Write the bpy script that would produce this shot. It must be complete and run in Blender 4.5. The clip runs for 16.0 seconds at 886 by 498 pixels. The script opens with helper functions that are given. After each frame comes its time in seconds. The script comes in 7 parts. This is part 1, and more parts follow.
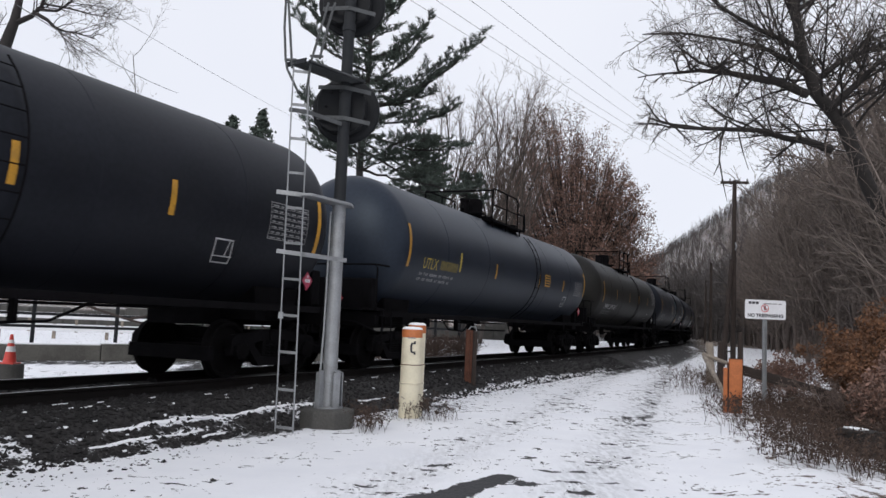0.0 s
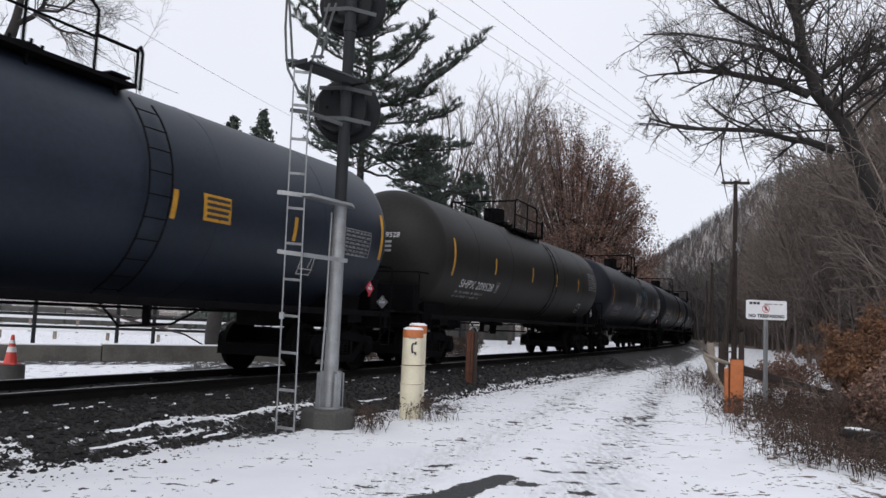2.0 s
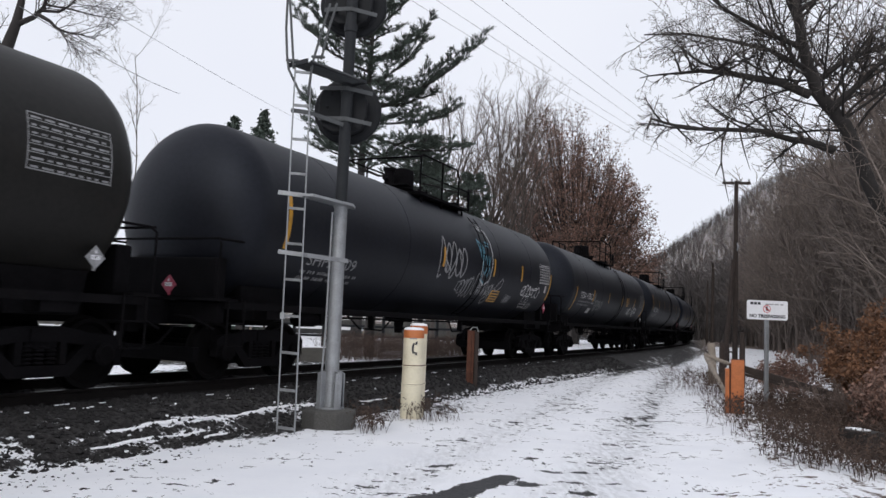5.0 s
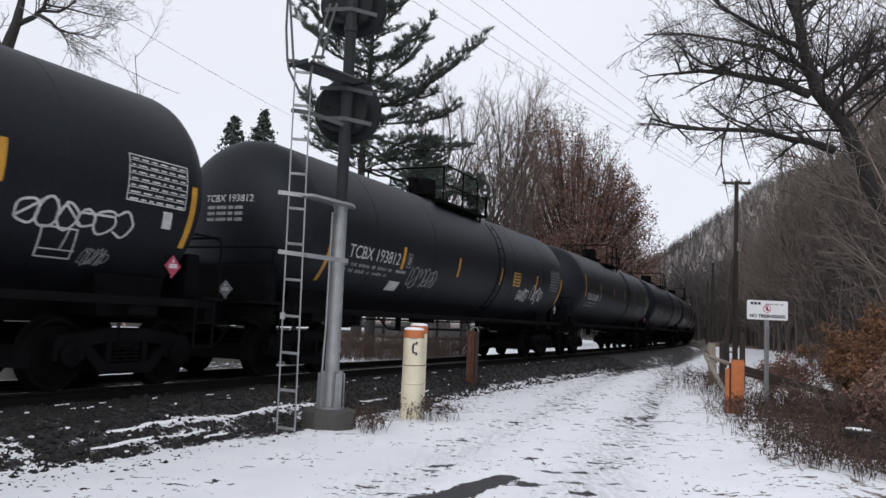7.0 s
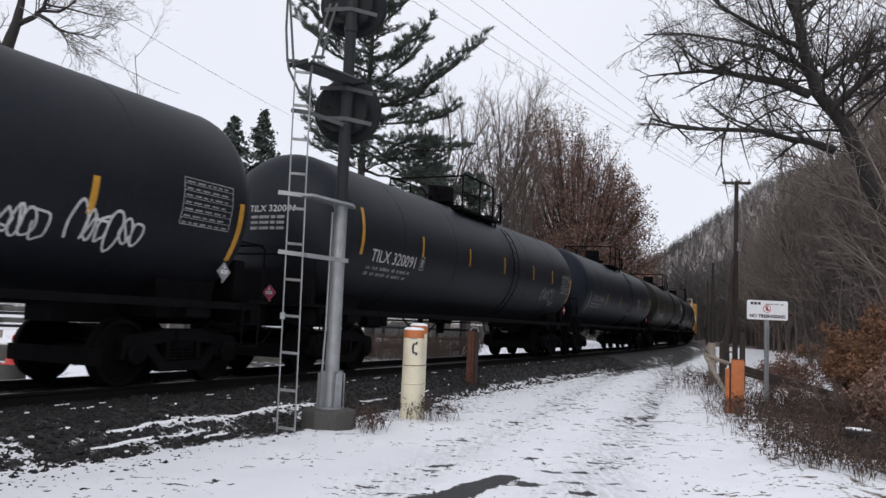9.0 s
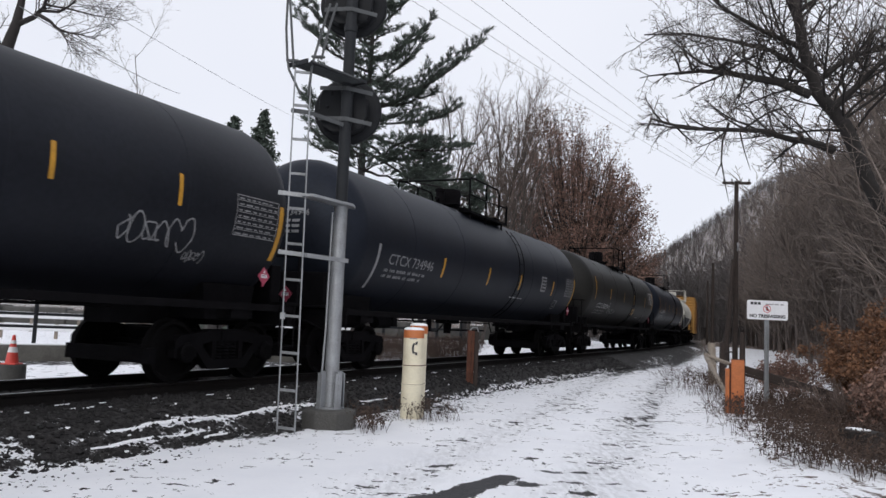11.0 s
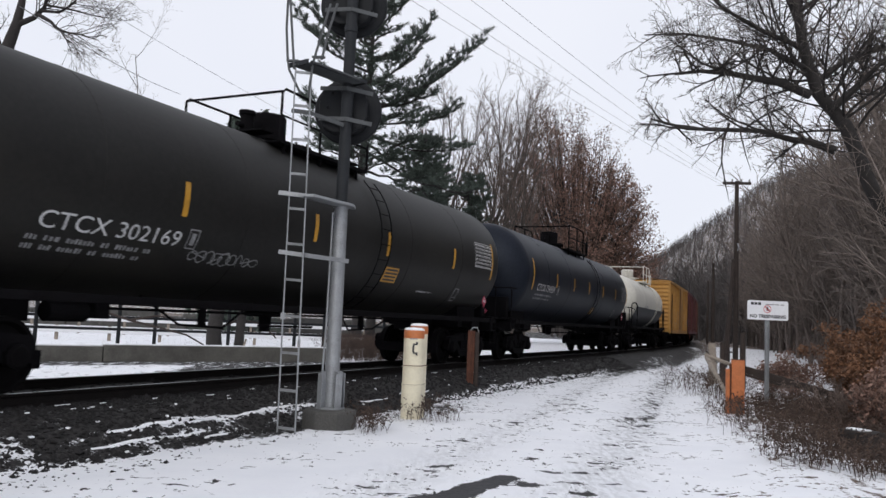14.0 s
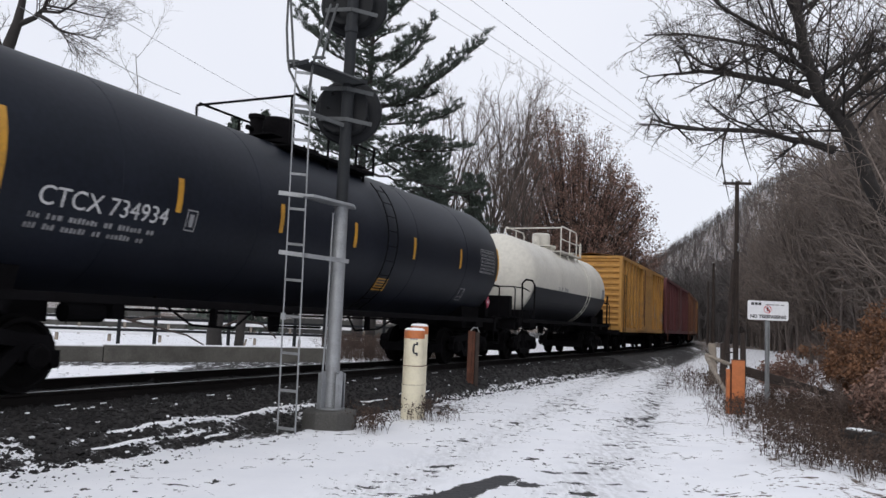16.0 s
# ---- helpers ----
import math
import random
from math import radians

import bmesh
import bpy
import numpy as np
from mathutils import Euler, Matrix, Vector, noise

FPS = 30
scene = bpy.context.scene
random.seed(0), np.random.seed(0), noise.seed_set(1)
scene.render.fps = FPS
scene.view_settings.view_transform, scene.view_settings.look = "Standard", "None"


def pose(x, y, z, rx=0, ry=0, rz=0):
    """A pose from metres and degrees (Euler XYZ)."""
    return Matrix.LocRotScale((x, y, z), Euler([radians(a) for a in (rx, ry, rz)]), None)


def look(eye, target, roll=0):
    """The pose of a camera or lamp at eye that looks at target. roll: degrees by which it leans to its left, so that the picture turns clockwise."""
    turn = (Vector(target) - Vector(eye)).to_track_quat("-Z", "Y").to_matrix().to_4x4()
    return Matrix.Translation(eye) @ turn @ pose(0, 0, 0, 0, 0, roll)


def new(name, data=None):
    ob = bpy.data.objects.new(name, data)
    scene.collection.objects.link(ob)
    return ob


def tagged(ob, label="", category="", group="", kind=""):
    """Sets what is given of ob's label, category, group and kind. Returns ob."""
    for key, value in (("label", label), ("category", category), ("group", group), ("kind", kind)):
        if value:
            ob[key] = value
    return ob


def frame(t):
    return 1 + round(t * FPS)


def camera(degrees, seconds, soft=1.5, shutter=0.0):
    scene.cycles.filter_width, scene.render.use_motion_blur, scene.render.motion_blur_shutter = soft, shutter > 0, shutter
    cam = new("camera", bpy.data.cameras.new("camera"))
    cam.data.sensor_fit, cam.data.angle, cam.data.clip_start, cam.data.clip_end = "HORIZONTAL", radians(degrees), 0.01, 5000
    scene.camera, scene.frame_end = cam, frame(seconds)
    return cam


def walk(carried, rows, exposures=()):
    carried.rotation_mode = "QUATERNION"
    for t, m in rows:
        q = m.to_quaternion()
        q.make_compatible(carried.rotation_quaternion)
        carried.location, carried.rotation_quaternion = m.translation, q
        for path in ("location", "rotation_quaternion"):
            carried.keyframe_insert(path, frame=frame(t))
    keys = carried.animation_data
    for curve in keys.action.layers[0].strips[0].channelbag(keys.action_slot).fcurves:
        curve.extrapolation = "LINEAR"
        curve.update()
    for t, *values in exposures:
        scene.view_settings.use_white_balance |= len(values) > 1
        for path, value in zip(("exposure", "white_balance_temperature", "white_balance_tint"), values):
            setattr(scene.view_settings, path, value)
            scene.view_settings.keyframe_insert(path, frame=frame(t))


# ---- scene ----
# ---------- camera ----------
cam = camera(58.88, 16.0, soft=1.5, shutter=0.12)
EYE = (0.0, 0.0, 1.58)


def aim(pitch, roll, yaw=0.0):
    """Camera turn: pitch up, lean to the left, yaw to the right, in degrees."""
    d = Vector((math.sin(radians(yaw)) * math.cos(radians(pitch)), math.cos(radians(yaw)) * math.cos(radians(pitch)), math.sin(radians(pitch))))
    return look(EYE, Vector(EYE) + d, roll)


CAM_ROWS = [(0.0, 5.262, 2.498, 0.125), (0.5, 5.262, 2.498, 0.100), (1.5, 5.290, 2.498, 0.070), (3.0, 5.290, 2.498, 0.050),
            (4.2, 5.300, 2.498, 0.020), (6.5, 5.300, 2.498, 0.0), (9.0, 5.300, 2.498, 0.0), (12.0, 5.300, 2.498, -0.005),
            (14.0, 5.315, 2.498, -0.025), (16.0, 5.330, 2.498, -0.040)]
walk(cam, [(t, aim(p, r, y)) for t, p, r, y in CAM_ROWS])

# ---------- light: overcast winter day ----------
world = bpy.data.worlds.new("overcast_sky")
scene.world = world
world.use_nodes = True
wn, wl = world.node_tree.nodes, world.node_tree.links
wn.clear()
sky = wn.new("ShaderNodeTexSky")
sky.sky_type, sky.sun_disc = "NISHITA", False
sky.sun_elevation, sky.sun_rotation = radians(28), radians(200)
sky_gain = wn.new("ShaderNodeVectorMath")
sky_gain.operation = "SCALE"
sky_gain.inputs[3].default_value = 0.08
cloud_noise = wn.new("ShaderNodeTexNoise")
cloud_noise.inputs["Scale"].default_value, cloud_noise.inputs["Detail"].default_value = 1.6, 3.0
cloud_ramp = wn.new("ShaderNodeValToRGB")
cloud_ramp.color_ramp.elements[0].position, cloud_ramp.color_ramp.elements[0].color = 0.30, (0.82, 0.85, 0.955, 1)
cloud_ramp.color_ramp.elements[1].position, cloud_ramp.color_ramp.elements[1].color = 0.70, (0.92, 0.94, 1.02, 1)
cloud_mix = wn.new("ShaderNodeMixRGB")
cloud_mix.inputs[0].default_value = 0.93
wbg, wout = wn.new("ShaderNodeBackground"), wn.new("ShaderNodeOutputWorld")
wbg.inputs[1].default_value = 1.0
wl.new(sky.outputs[0], sky_gain.inputs[0])
wl.new(cloud_noise.outputs[0], cloud_ramp.inputs[0])
wl.new(sky_gain.outputs[0], cloud_mix.inputs[1])
wl.new(cloud_ramp.outputs[0], cloud_mix.inputs[2])
wl.new(cloud_mix.outputs[0], wbg.inputs[0])
wl.new(wbg.outputs[0], wout.inputs[0])
sun = new("sun", bpy.data.lights.new("sun", "SUN"))
sun.data.energy, sun.data.angle, sun.data.color = 0.98, radians(25), (1.0, 0.97, 0.93)
sun.matrix_world = look((-20, -50, 40), (0, 10, 0))


# ---------- materials ----------
def mat(name, col, rough=0.6, metal=0.0, var=0.25, scale=3.0, fine=40.0, bump=0.15, dirt=None, dirt_amount=0.4, coat=0.0, by_object=0.0, island=0.0, depth=0.02, spec=0.5, tint=(1, 1, 1)):
    """Base colour varied by coarse and fine noise, optional dirt colour, bump."""
    m = bpy.data.materials.new(name)
    m.use_nodes = True
    n, l = m.node_tree.nodes, m.node_tree.links
    b = n["Principled BSDF"]
    tc = n.new("ShaderNodeTexCoord")
    n1, n2 = n.new("ShaderNodeTexNoise"), n.new("ShaderNodeTexNoise")
    n1.inputs["Scale"].default_value, n1.inputs["Detail"].default_value = scale, 5
    n2.inputs["Scale"].default_value, n2.inputs["Detail"].default_value = fine, 4
    l.new(tc.outputs["Object"], n1.inputs[0])
    l.new(tc.outputs["Object"], n2.inputs[0])
    add = n.new("ShaderNodeMath")
    add.operation = "ADD"
    l.new(n1.outputs[0], add.inputs[0])
    l.new(n2.outputs[0], add.inputs[1])
    mr = n.new("ShaderNodeMapRange")
    mr.inputs[1].default_value, mr.inputs[2].default_value = 0.7, 1.3
    mr.inputs[3].default_value, mr.inputs[4].default_value = 1 - var, 1 + var
    l.new(add.outputs[0], mr.inputs[0])
    value = mr.outputs[0]
    for amount, node_type, sock in ((by_object, "ShaderNodeObjectInfo", "Random"), (island, "ShaderNodeNewGeometry", "Random Per Island")):
        if amount:
            oi = n.new(node_type)
            om = n.new("ShaderNodeMapRange")
            om.inputs[3].default_value, om.inputs[4].default_value = 1 - amount, 1 + amount
            l.new(oi.outputs[sock], om.inputs[0])
            mm = n.new("ShaderNodeMath")
            mm.operation = "MULTIPLY"
            l.new(value, mm.inputs[0])
            l.new(om.outputs[0], mm.inputs[1])
            value = mm.outputs[0]
    vm = n.new("ShaderNodeVectorMath")
    vm.operation = "SCALE"
    vm.inputs[0].default_value = col
    l.new(value, vm.inputs[3])
    out = vm.outputs[0]
    if dirt:
        n3 = n.new("ShaderNodeTexNoise")
        n3.inputs["Scale"].default_value, n3.inputs["Detail"].default_value = scale * 0.6, 8
        n3.inputs["Roughness"].default_value = 0.7
        l.new(tc.outputs["Object"], n3.inputs[0])
        dr = n.new("ShaderNodeMapRange")
        dr.inputs[1].default_value, dr.inputs[2].default_value = 0.5, 0.75
        dr.inputs[4].default_value = dirt_amount
        l.new(n3.outputs[0], dr.inputs[0])
        mx = n.new("ShaderNodeMixRGB")
        l.new(dr.outputs[0], mx.inputs[0])
        l.new(out, mx.inputs[1])
        mx.inputs[2].default_value = (*dirt, 1)
        out = mx.outputs[0]
    l.new(out, b.inputs["Base Color"])
    b.inputs["Roughness"].default_value, b.inputs["Metallic"].default_value = rough, metal
    b.inputs["Coat Weight"].default_value = coat
    b.inputs["Specular IOR Level"].default_value, b.inputs["Specular Tint"].default_value = spec, (*tint, 1)
    if bump:
        bp = n.new("ShaderNodeBump")
        bp.inputs["Strength"].default_value, bp.inputs["Distance"].default_value = bump, depth
        l.new(add.outputs[0], bp.inputs["Height"])
        l.new(bp.outputs[0], b.inputs["Normal"])
    return m


M_TANK = {
    "black": mat("tank_black", (0.0085, 0.0090, 0.0122), 0.52, var=0.35, scale=0.8, fine=14, bump=0.04, dirt=(0.015, 0.0148, 0.0155), dirt_amount=0.45, spec=0.22, tint=(0.78, 0.86, 1.0)),
    "blue": mat("tank_slate", (0.0125, 0.0165, 0.026), 0.46, var=0.25, scale=0.8, fine=14, bump=0.04, dirt=(0.022, 0.026, 0.034), dirt_amount=0.35, spec=0.36, tint=(0.75, 0.87, 1.0)),
    "olive": mat("tank_grime", (0.0112, 0.0106, 0.0096), 0.54, var=0.3, scale=0.8, fine=14, bump=0.04, dirt=(0.021, 0.019, 0.015), dirt_amount=0.6, spec=0.22),
    "navy": mat("tank_navy", (0.0082, 0.0096, 0.0150), 0.50, var=0.3, scale=0.8, fine=14, bump=0.04, dirt=(0.012, 0.013, 0.016), dirt_amount=0.4, spec=0.20, tint=(0.76, 0.86, 1.0)),
}
M_TANKWHITE = mat("tank_white", (0.60, 0.575, 0.51), 0.5, var=0.10, scale=0.9, fine=10, bump=0.05, dirt=(0.30, 0.27, 0.22), dirt_amount=0.5)
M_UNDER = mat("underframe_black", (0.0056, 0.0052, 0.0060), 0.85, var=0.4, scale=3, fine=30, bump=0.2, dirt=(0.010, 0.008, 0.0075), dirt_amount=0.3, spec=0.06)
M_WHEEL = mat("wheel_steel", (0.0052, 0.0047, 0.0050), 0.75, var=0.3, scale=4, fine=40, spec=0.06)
M_STRIPE = mat("stripe_yellow", (0.50, 0.25, 0.02), 0.5, var=0.25, scale=5, fine=30, bump=0, dirt=(0.14, 0.10, 0.05), dirt_amount=0.6)
M_WHITEPAINT = mat("lettering_white", (0.55, 0.55, 0.55), 0.6, var=0.25, scale=6, fine=30, bump=0, dirt=(0.18, 0.18, 0.18), dirt_amount=0.5)
M_YELLOWPAINT = mat("lettering_yellow", (0.40, 0.30, 0.05), 0.6, var=0.25, scale=6, fine=30, bump=0)
M_FADED = mat("lettering_faded", (0.24, 0.24, 0.245), 0.7, var=0.35, scale=6, fine=30, bump=0)
M_TEAL = mat("paint_teal", (0.09, 0.26, 0.34), 0.6, var=0.2, bump=0)
M_REDPAINT = mat("placard_red", (0.45, 0.04, 0.06), 0.5, var=0.15, bump=0)
M_PINK = mat("placard_pink", (0.36, 0.05, 0.09), 0.5, var=0.15, bump=0)
M_BOXYELLOW = mat("boxcar_yellow", (0.40, 0.205, 0.045), 0.65, var=0.25, scale=1.2, fine=10, bump=0.1, dirt=(0.13, 0.07, 0.04), dirt_amount=0.8)
M_BOXMAROON = mat("boxcar_maroon", (0.10, 0.022, 0.024), 0.65, var=0.3, scale=1.2, fine=10, bump=0.1, dirt=(0.05, 0.03, 0.025), dirt_amount=0.7)
M_BOXBROWN = mat("boxcar_brown", (0.16, 0.065, 0.03), 0.7, var=0.3, scale=1.2, fine=10, bump=0.1, dirt=(0.06, 0.035, 0.02), dirt_amount=0.7)
M_GALV = mat("galvanised_steel", (0.30, 0.31, 0.32), 0.5, 0.55, var=0.2, scale=5, fine=60, bump=0.1, dirt=(0.16, 0.155, 0.15), dirt_amount=0.5)
M_MASTDARK = mat("mast_dark_grey", (0.017, 0.019, 0.022), 0.65, 0.1, spec=0.3, var=0.25, scale=5, fine=50, bump=0.1, dirt=(0.032, 0.033, 0.034), dirt_amount=0.4)
M_PLATE = mat("plate_grey", (0.075, 0.080, 0.083), 0.6, 0.2, var=0.25, scale=5, fine=50, bump=0.1, dirt=(0.04, 0.04, 0.04), dirt_amount=0.4)
M_SIGNAL = mat("signal_black", (0.010, 0.011, 0.013), 0.65, spec=0.25, var=0.3, scale=5, fine=50, bump=0.08)
M_CONCRETE = mat("concrete", (0.070, 0.068, 0.063), 0.9, var=0.3, scale=2.0, fine=40, bump=0.5, dirt=(0.04, 0.038, 0.035), dirt_amount=0.75)
M_CREAM = mat("cream_paint", (0.72, 0.66, 0.50), 0.5, var=0.08, scale=4, fine=40, bump=0.1, dirt=(0.40, 0.32, 0.20), dirt_amount=0.45)
M_WALL = mat("wall_concrete", (0.130, 0.124, 0.112), 0.9, var=0.3, scale=1.6, fine=30, bump=0.5, dirt=(0.045, 0.042, 0.038), dirt_amount=0.8)
M_ORANGE = mat("orange_paint", (0.47, 0.145, 0.045), 0.55, var=0.18, scale=5, fine=30, bump=0.1, dirt=(0.28, 0.09, 0.03), dirt_amount=0.6)
M_RUST = mat("rusty_steel", (0.10, 0.038, 0.022), 0.85, 0.2, var=0.4, scale=6, fine=50, bump=0.4, dirt=(0.04, 0.02, 0.015), dirt_amount=0.6)
M_RAIL = mat("rail_side", (0.009, 0.0072, 0.0068), 0.8, 0.1, spec=0.2, var=0.3, scale=5, fine=50, bump=0.2)
M_RAILTOP = mat("rail_head", (0.10, 0.10, 0.10), 0.35, 0.9, var=0.2, scale=5, fine=50, bump=0.05)
M_TIE = mat("creosote_wood", (0.018, 0.015, 0.013), 0.9, var=0.4, scale=4, fine=40, bump=0.6, dirt=(0.5, 0.5, 0.52), dirt_amount=0.12, by_object=0.3)
M_BARK = mat("bark_grey", (0.085, 0.072, 0.064), 0.95, var=0.35, scale=3, fine=30, bump=0.5, island=0.25)
M_BARKDARK = mat("bark_dark", (0.026, 0.023, 0.022), 0.95, var=0.35, scale=3, fine=30, bump=0.5, island=0.2)
M_TWIG = mat("twig_brown", (0.15, 0.112, 0.095), 0.95, var=0.3, scale=2, fine=20, bump=0, island=0.35)
M_WOODS = mat("woods_brown", (0.150, 0.122, 0.107), 0.95, var=0.3, scale=0.2, fine=3, bump=0, island=0.22)
M_WOODFAR = mat("woods_far", (0.088, 0.078, 0.075), 0.95, var=0.3, scale=0.02, fine=0.5, bump=0, island=0.35)
M_NEEDLE = mat("pine_needles", (0.056, 0.074, 0.060), 0.8, var=0.3, scale=0.5, fine=6, bump=0, island=0.4)
M_LEAFBROWN = mat("dry_leaves", (0.185, 0.108, 0.082), 0.85, var=0.3, scale=0.4, fine=6, bump=0, island=0.45)
M_LEAFRUST = mat("rust_leaves", (0.15, 0.072, 0.036), 0.85, var=0.3, scale=0.6, fine=6, bump=0, island=0.45)
M_WEED = mat("dead_weed", (0.060, 0.038, 0.028), 0.9, var=0.3, scale=2, fine=10, bump=0, island=0.45)
M_POLE = mat("pole_wood", (0.034, 0.024, 0.020), 0.9, var=0.4, scale=4, fine=60, bump=0.5)
M_LOG = mat("weathered_timber", (0.26, 0.22, 0.18), 0.9, var=0.35, scale=4, fine=50, bump=0.5)
M_SIGNWHITE = mat("sign_white", (0.72, 0.72, 0.74), 0.5, var=0.06, scale=5, fine=40, bump=0)
M_PRINT = mat("print_black", (0.02, 0.02, 0.025), 0.6, var=0.1, bump=0)
M_PRINTRED = mat("print_red", (0.50, 0.04, 0.04), 0.6, var=0.1, bump=0)
M_CONE = mat("cone_orange", (0.62, 0.065, 0.05), 0.5, var=0.15, bump=0.05)
M_REFLECT = mat("cone_collar_white", (0.7, 0.7, 0.7), 0.45, var=0.1, bump=0)
M_WIRE = mat("wire", (0.10, 0.10, 0.105), 0.6, var=0.1, bump=0)
M_STONE = mat("ballast_stone", (0.0105, 0.0092, 0.0094), 0.9, var=0.35, scale=8, fine=60, bump=0.3, island=0.5)
M_SNOWCAP = mat("snow", (0.86, 0.865, 0.885), 0.7, var=0.04, scale=3, fine=40, bump=0.3)


# ---------- mesh building ----------
class B:
    """Collects vertices and faces of one mesh."""

    def __init__(self):
        self.v, self.f = [], []

    def add(self, vs, fs):
        o = len(self.v)
        self.v.extend(vs)
        self.f.extend([tuple(i + o for i in q) for q in fs])
        return self

    def box(self, c, s, m=None):
        x, y, z = s[0] / 2, s[1] / 2, s[2] / 2
        vs = [Vector((a * x, b * y, d * z)) for a in (-1, 1) for b in (-1, 1) for d in (-1, 1)]
        vs = [(m @ p if m else p) + Vector(c) for p in vs]
        return self.add(vs, [(0, 1, 3, 2), (4, 6, 7, 5), (0, 4, 5, 1), (2, 3, 7, 6), (0, 2, 6, 4), (1, 5, 7, 3)])

    def bar(self, p, q, w, h, up=(0, 0, 1)):
        """A rectangular bar from p to q, w wide and h high."""
        p, q = Vector(p), Vector(q)
        d = (q - p).normalized()
        u = Vector(up)
        if abs(d.dot(u)) > 0.98:
            u = Vector((1, 0, 0))
        s = d.cross(u).normalized()
        u = s.cross(d)
        vs = []
        for e in (p, q):
            for a, b in ((-1, -1), (1, -1), (1, 1), (-1, 1)):
                vs.append(e + s * (a * w / 2) + u * (b * h / 2))
        return self.add(vs, [(3, 2, 1, 0), (4, 5, 6, 7), (0, 1, 5, 4), (1, 2, 6, 5), (2, 3, 7, 6), (3, 0, 4, 7)])

    def tube(self, pts, r, n=6, caps=True):
        """A round tube along points; r may be a list."""
        pts = [Vector(p) for p in pts]
        k = len(pts)
        rs = r if isinstance(r, (list, tuple)) else [r] * k
        vs, fs = [], []
        ref = None
        for i, p in enumerate(pts):
            d = (pts[min(i + 1, k - 1)] - pts[max(i - 1, 0)]).normalized()
            if ref is None:
                ref = d.orthogonal().normalized()
            ref = ref - d * ref.dot(d)
            ref = ref.normalized() if ref.length > 1e-6 else d.orthogonal().normalized()
            s = d.cross(ref)
            for j in range(n):
                a = 2 * math.pi * j / n
                vs.append(p + (ref * math.cos(a) + s * math.sin(a)) * rs[i])
        for i in range(k - 1):
            for j in range(n):
                j2 = (j + 1) % n
                fs.append((i * n + j, i * n + j2, (i + 1) * n + j2, (i + 1) * n + j))
        if caps:
            fs.append(tuple(range(n - 1, -1, -1)))
            fs.append(tuple((k - 1) * n + j for j in range(n)))
        return self.add(vs, fs)

    def spin(self, prof, n=24, m=None):
        """Revolve (r, z) pairs round z, then move by m."""
        vs, fs = [], []
        for r, z in prof:
            for j in range(n):
                a = 2 * math.pi * j / n
                p = Vector((r * math.cos(a), r * math.sin(a), z))
                vs.append(m @ p if m else p)
        for i in range(len(prof) - 1):
            for j in range(n):
                j2 = (j + 1) % n
                fs.append((i * n + j, i * n + j2, (i + 1) * n + j2, (i + 1) * n + j))
        fs.append(tuple(range(n - 1, -1, -1)))
        fs.append(tuple((len(prof) - 1) * n + j for j in range(n)))
        return self.add(vs, fs)

    def prism(self, poly, y0, y1):
        """Polygon in x, z drawn out from y0 to y1."""
        n = len(poly)
        vs = [Vector((x, y, z)) for y in (y0, y1) for x, z in poly]
        fs = [tuple(range(n)), tuple(range(2 * n - 1, n - 1, -1))]
        fs += [((i + 1) % n, i, n + i, n + (i + 1) % n) for i in range(n)]
        return self.add(vs, fs)

    def mesh(self, name, material, smooth=False):
        me = bpy.data.meshes.new(name)
        me.from_pydata([tuple(p) for p in self.v], [], self.f)
        me.materials.append(material)
        if smooth:
            me.polygons.foreach_set("use_smooth", [True] * len(me.polygons))
            me.set_sharp_from_angle(angle=radians(40))
        me.update()
        return me


def part(name, b, material, parent=None, label="", smooth=False, bevel=0.0):
    """Links a builder or a mesh as one object under a thing or part."""
    ob = new(name, b.mesh(name, material, smooth) if isinstance(b, B) else b)
    if parent:
        ob.parent = parent
    if bevel:
        md = ob.modifiers.new("bevel", "BEVEL")
        md.width, md.segments, md.limit_method = bevel, 2, "ANGLE"
    return tagged(ob, label)


def thing(name, m, label, category, group="", kind=""):
    ob = new(name)
    ob.matrix_world = m
    return tagged(ob, label, category, group, kind)


# ---------- the line of the track ----------
RAIL_Z = 0.52
S0, S1, DS = -220.0, 300.0, 0.5
SS = np.arange(S0, S1 + DS / 2, DS)


def heading(s):
    s = np.clip(s, -12.0, 190.0)
    return radians(25.304) - 0.00063 * s - 0.00098 * s * s / 100 - 0.00004 * s ** 3 / 7500


_a = heading((SS[1:] + SS[:-1]) / 2)
_i0 = int(round(-S0 / DS))
TX = np.concatenate([[0], np.cumsum(np.sin(_a) * DS)])
TY = np.concatenate([[0], np.cumsum(np.cos(_a) * DS)])
TX, TY = TX - TX[_i0] - 4.030, TY - TY[_i0] + 13.219


def track_at(s, off=0.0, z=0.0):
    """Point of the track at arc length s, off metres to the right of its run, z above the rail head."""
    a = float(heading(s))
    return Vector((float(np.interp(s, SS, TX)) + off * math.cos(a), float(np.interp(s, SS, TY)) - off * math.sin(a), RAIL_Z + z))


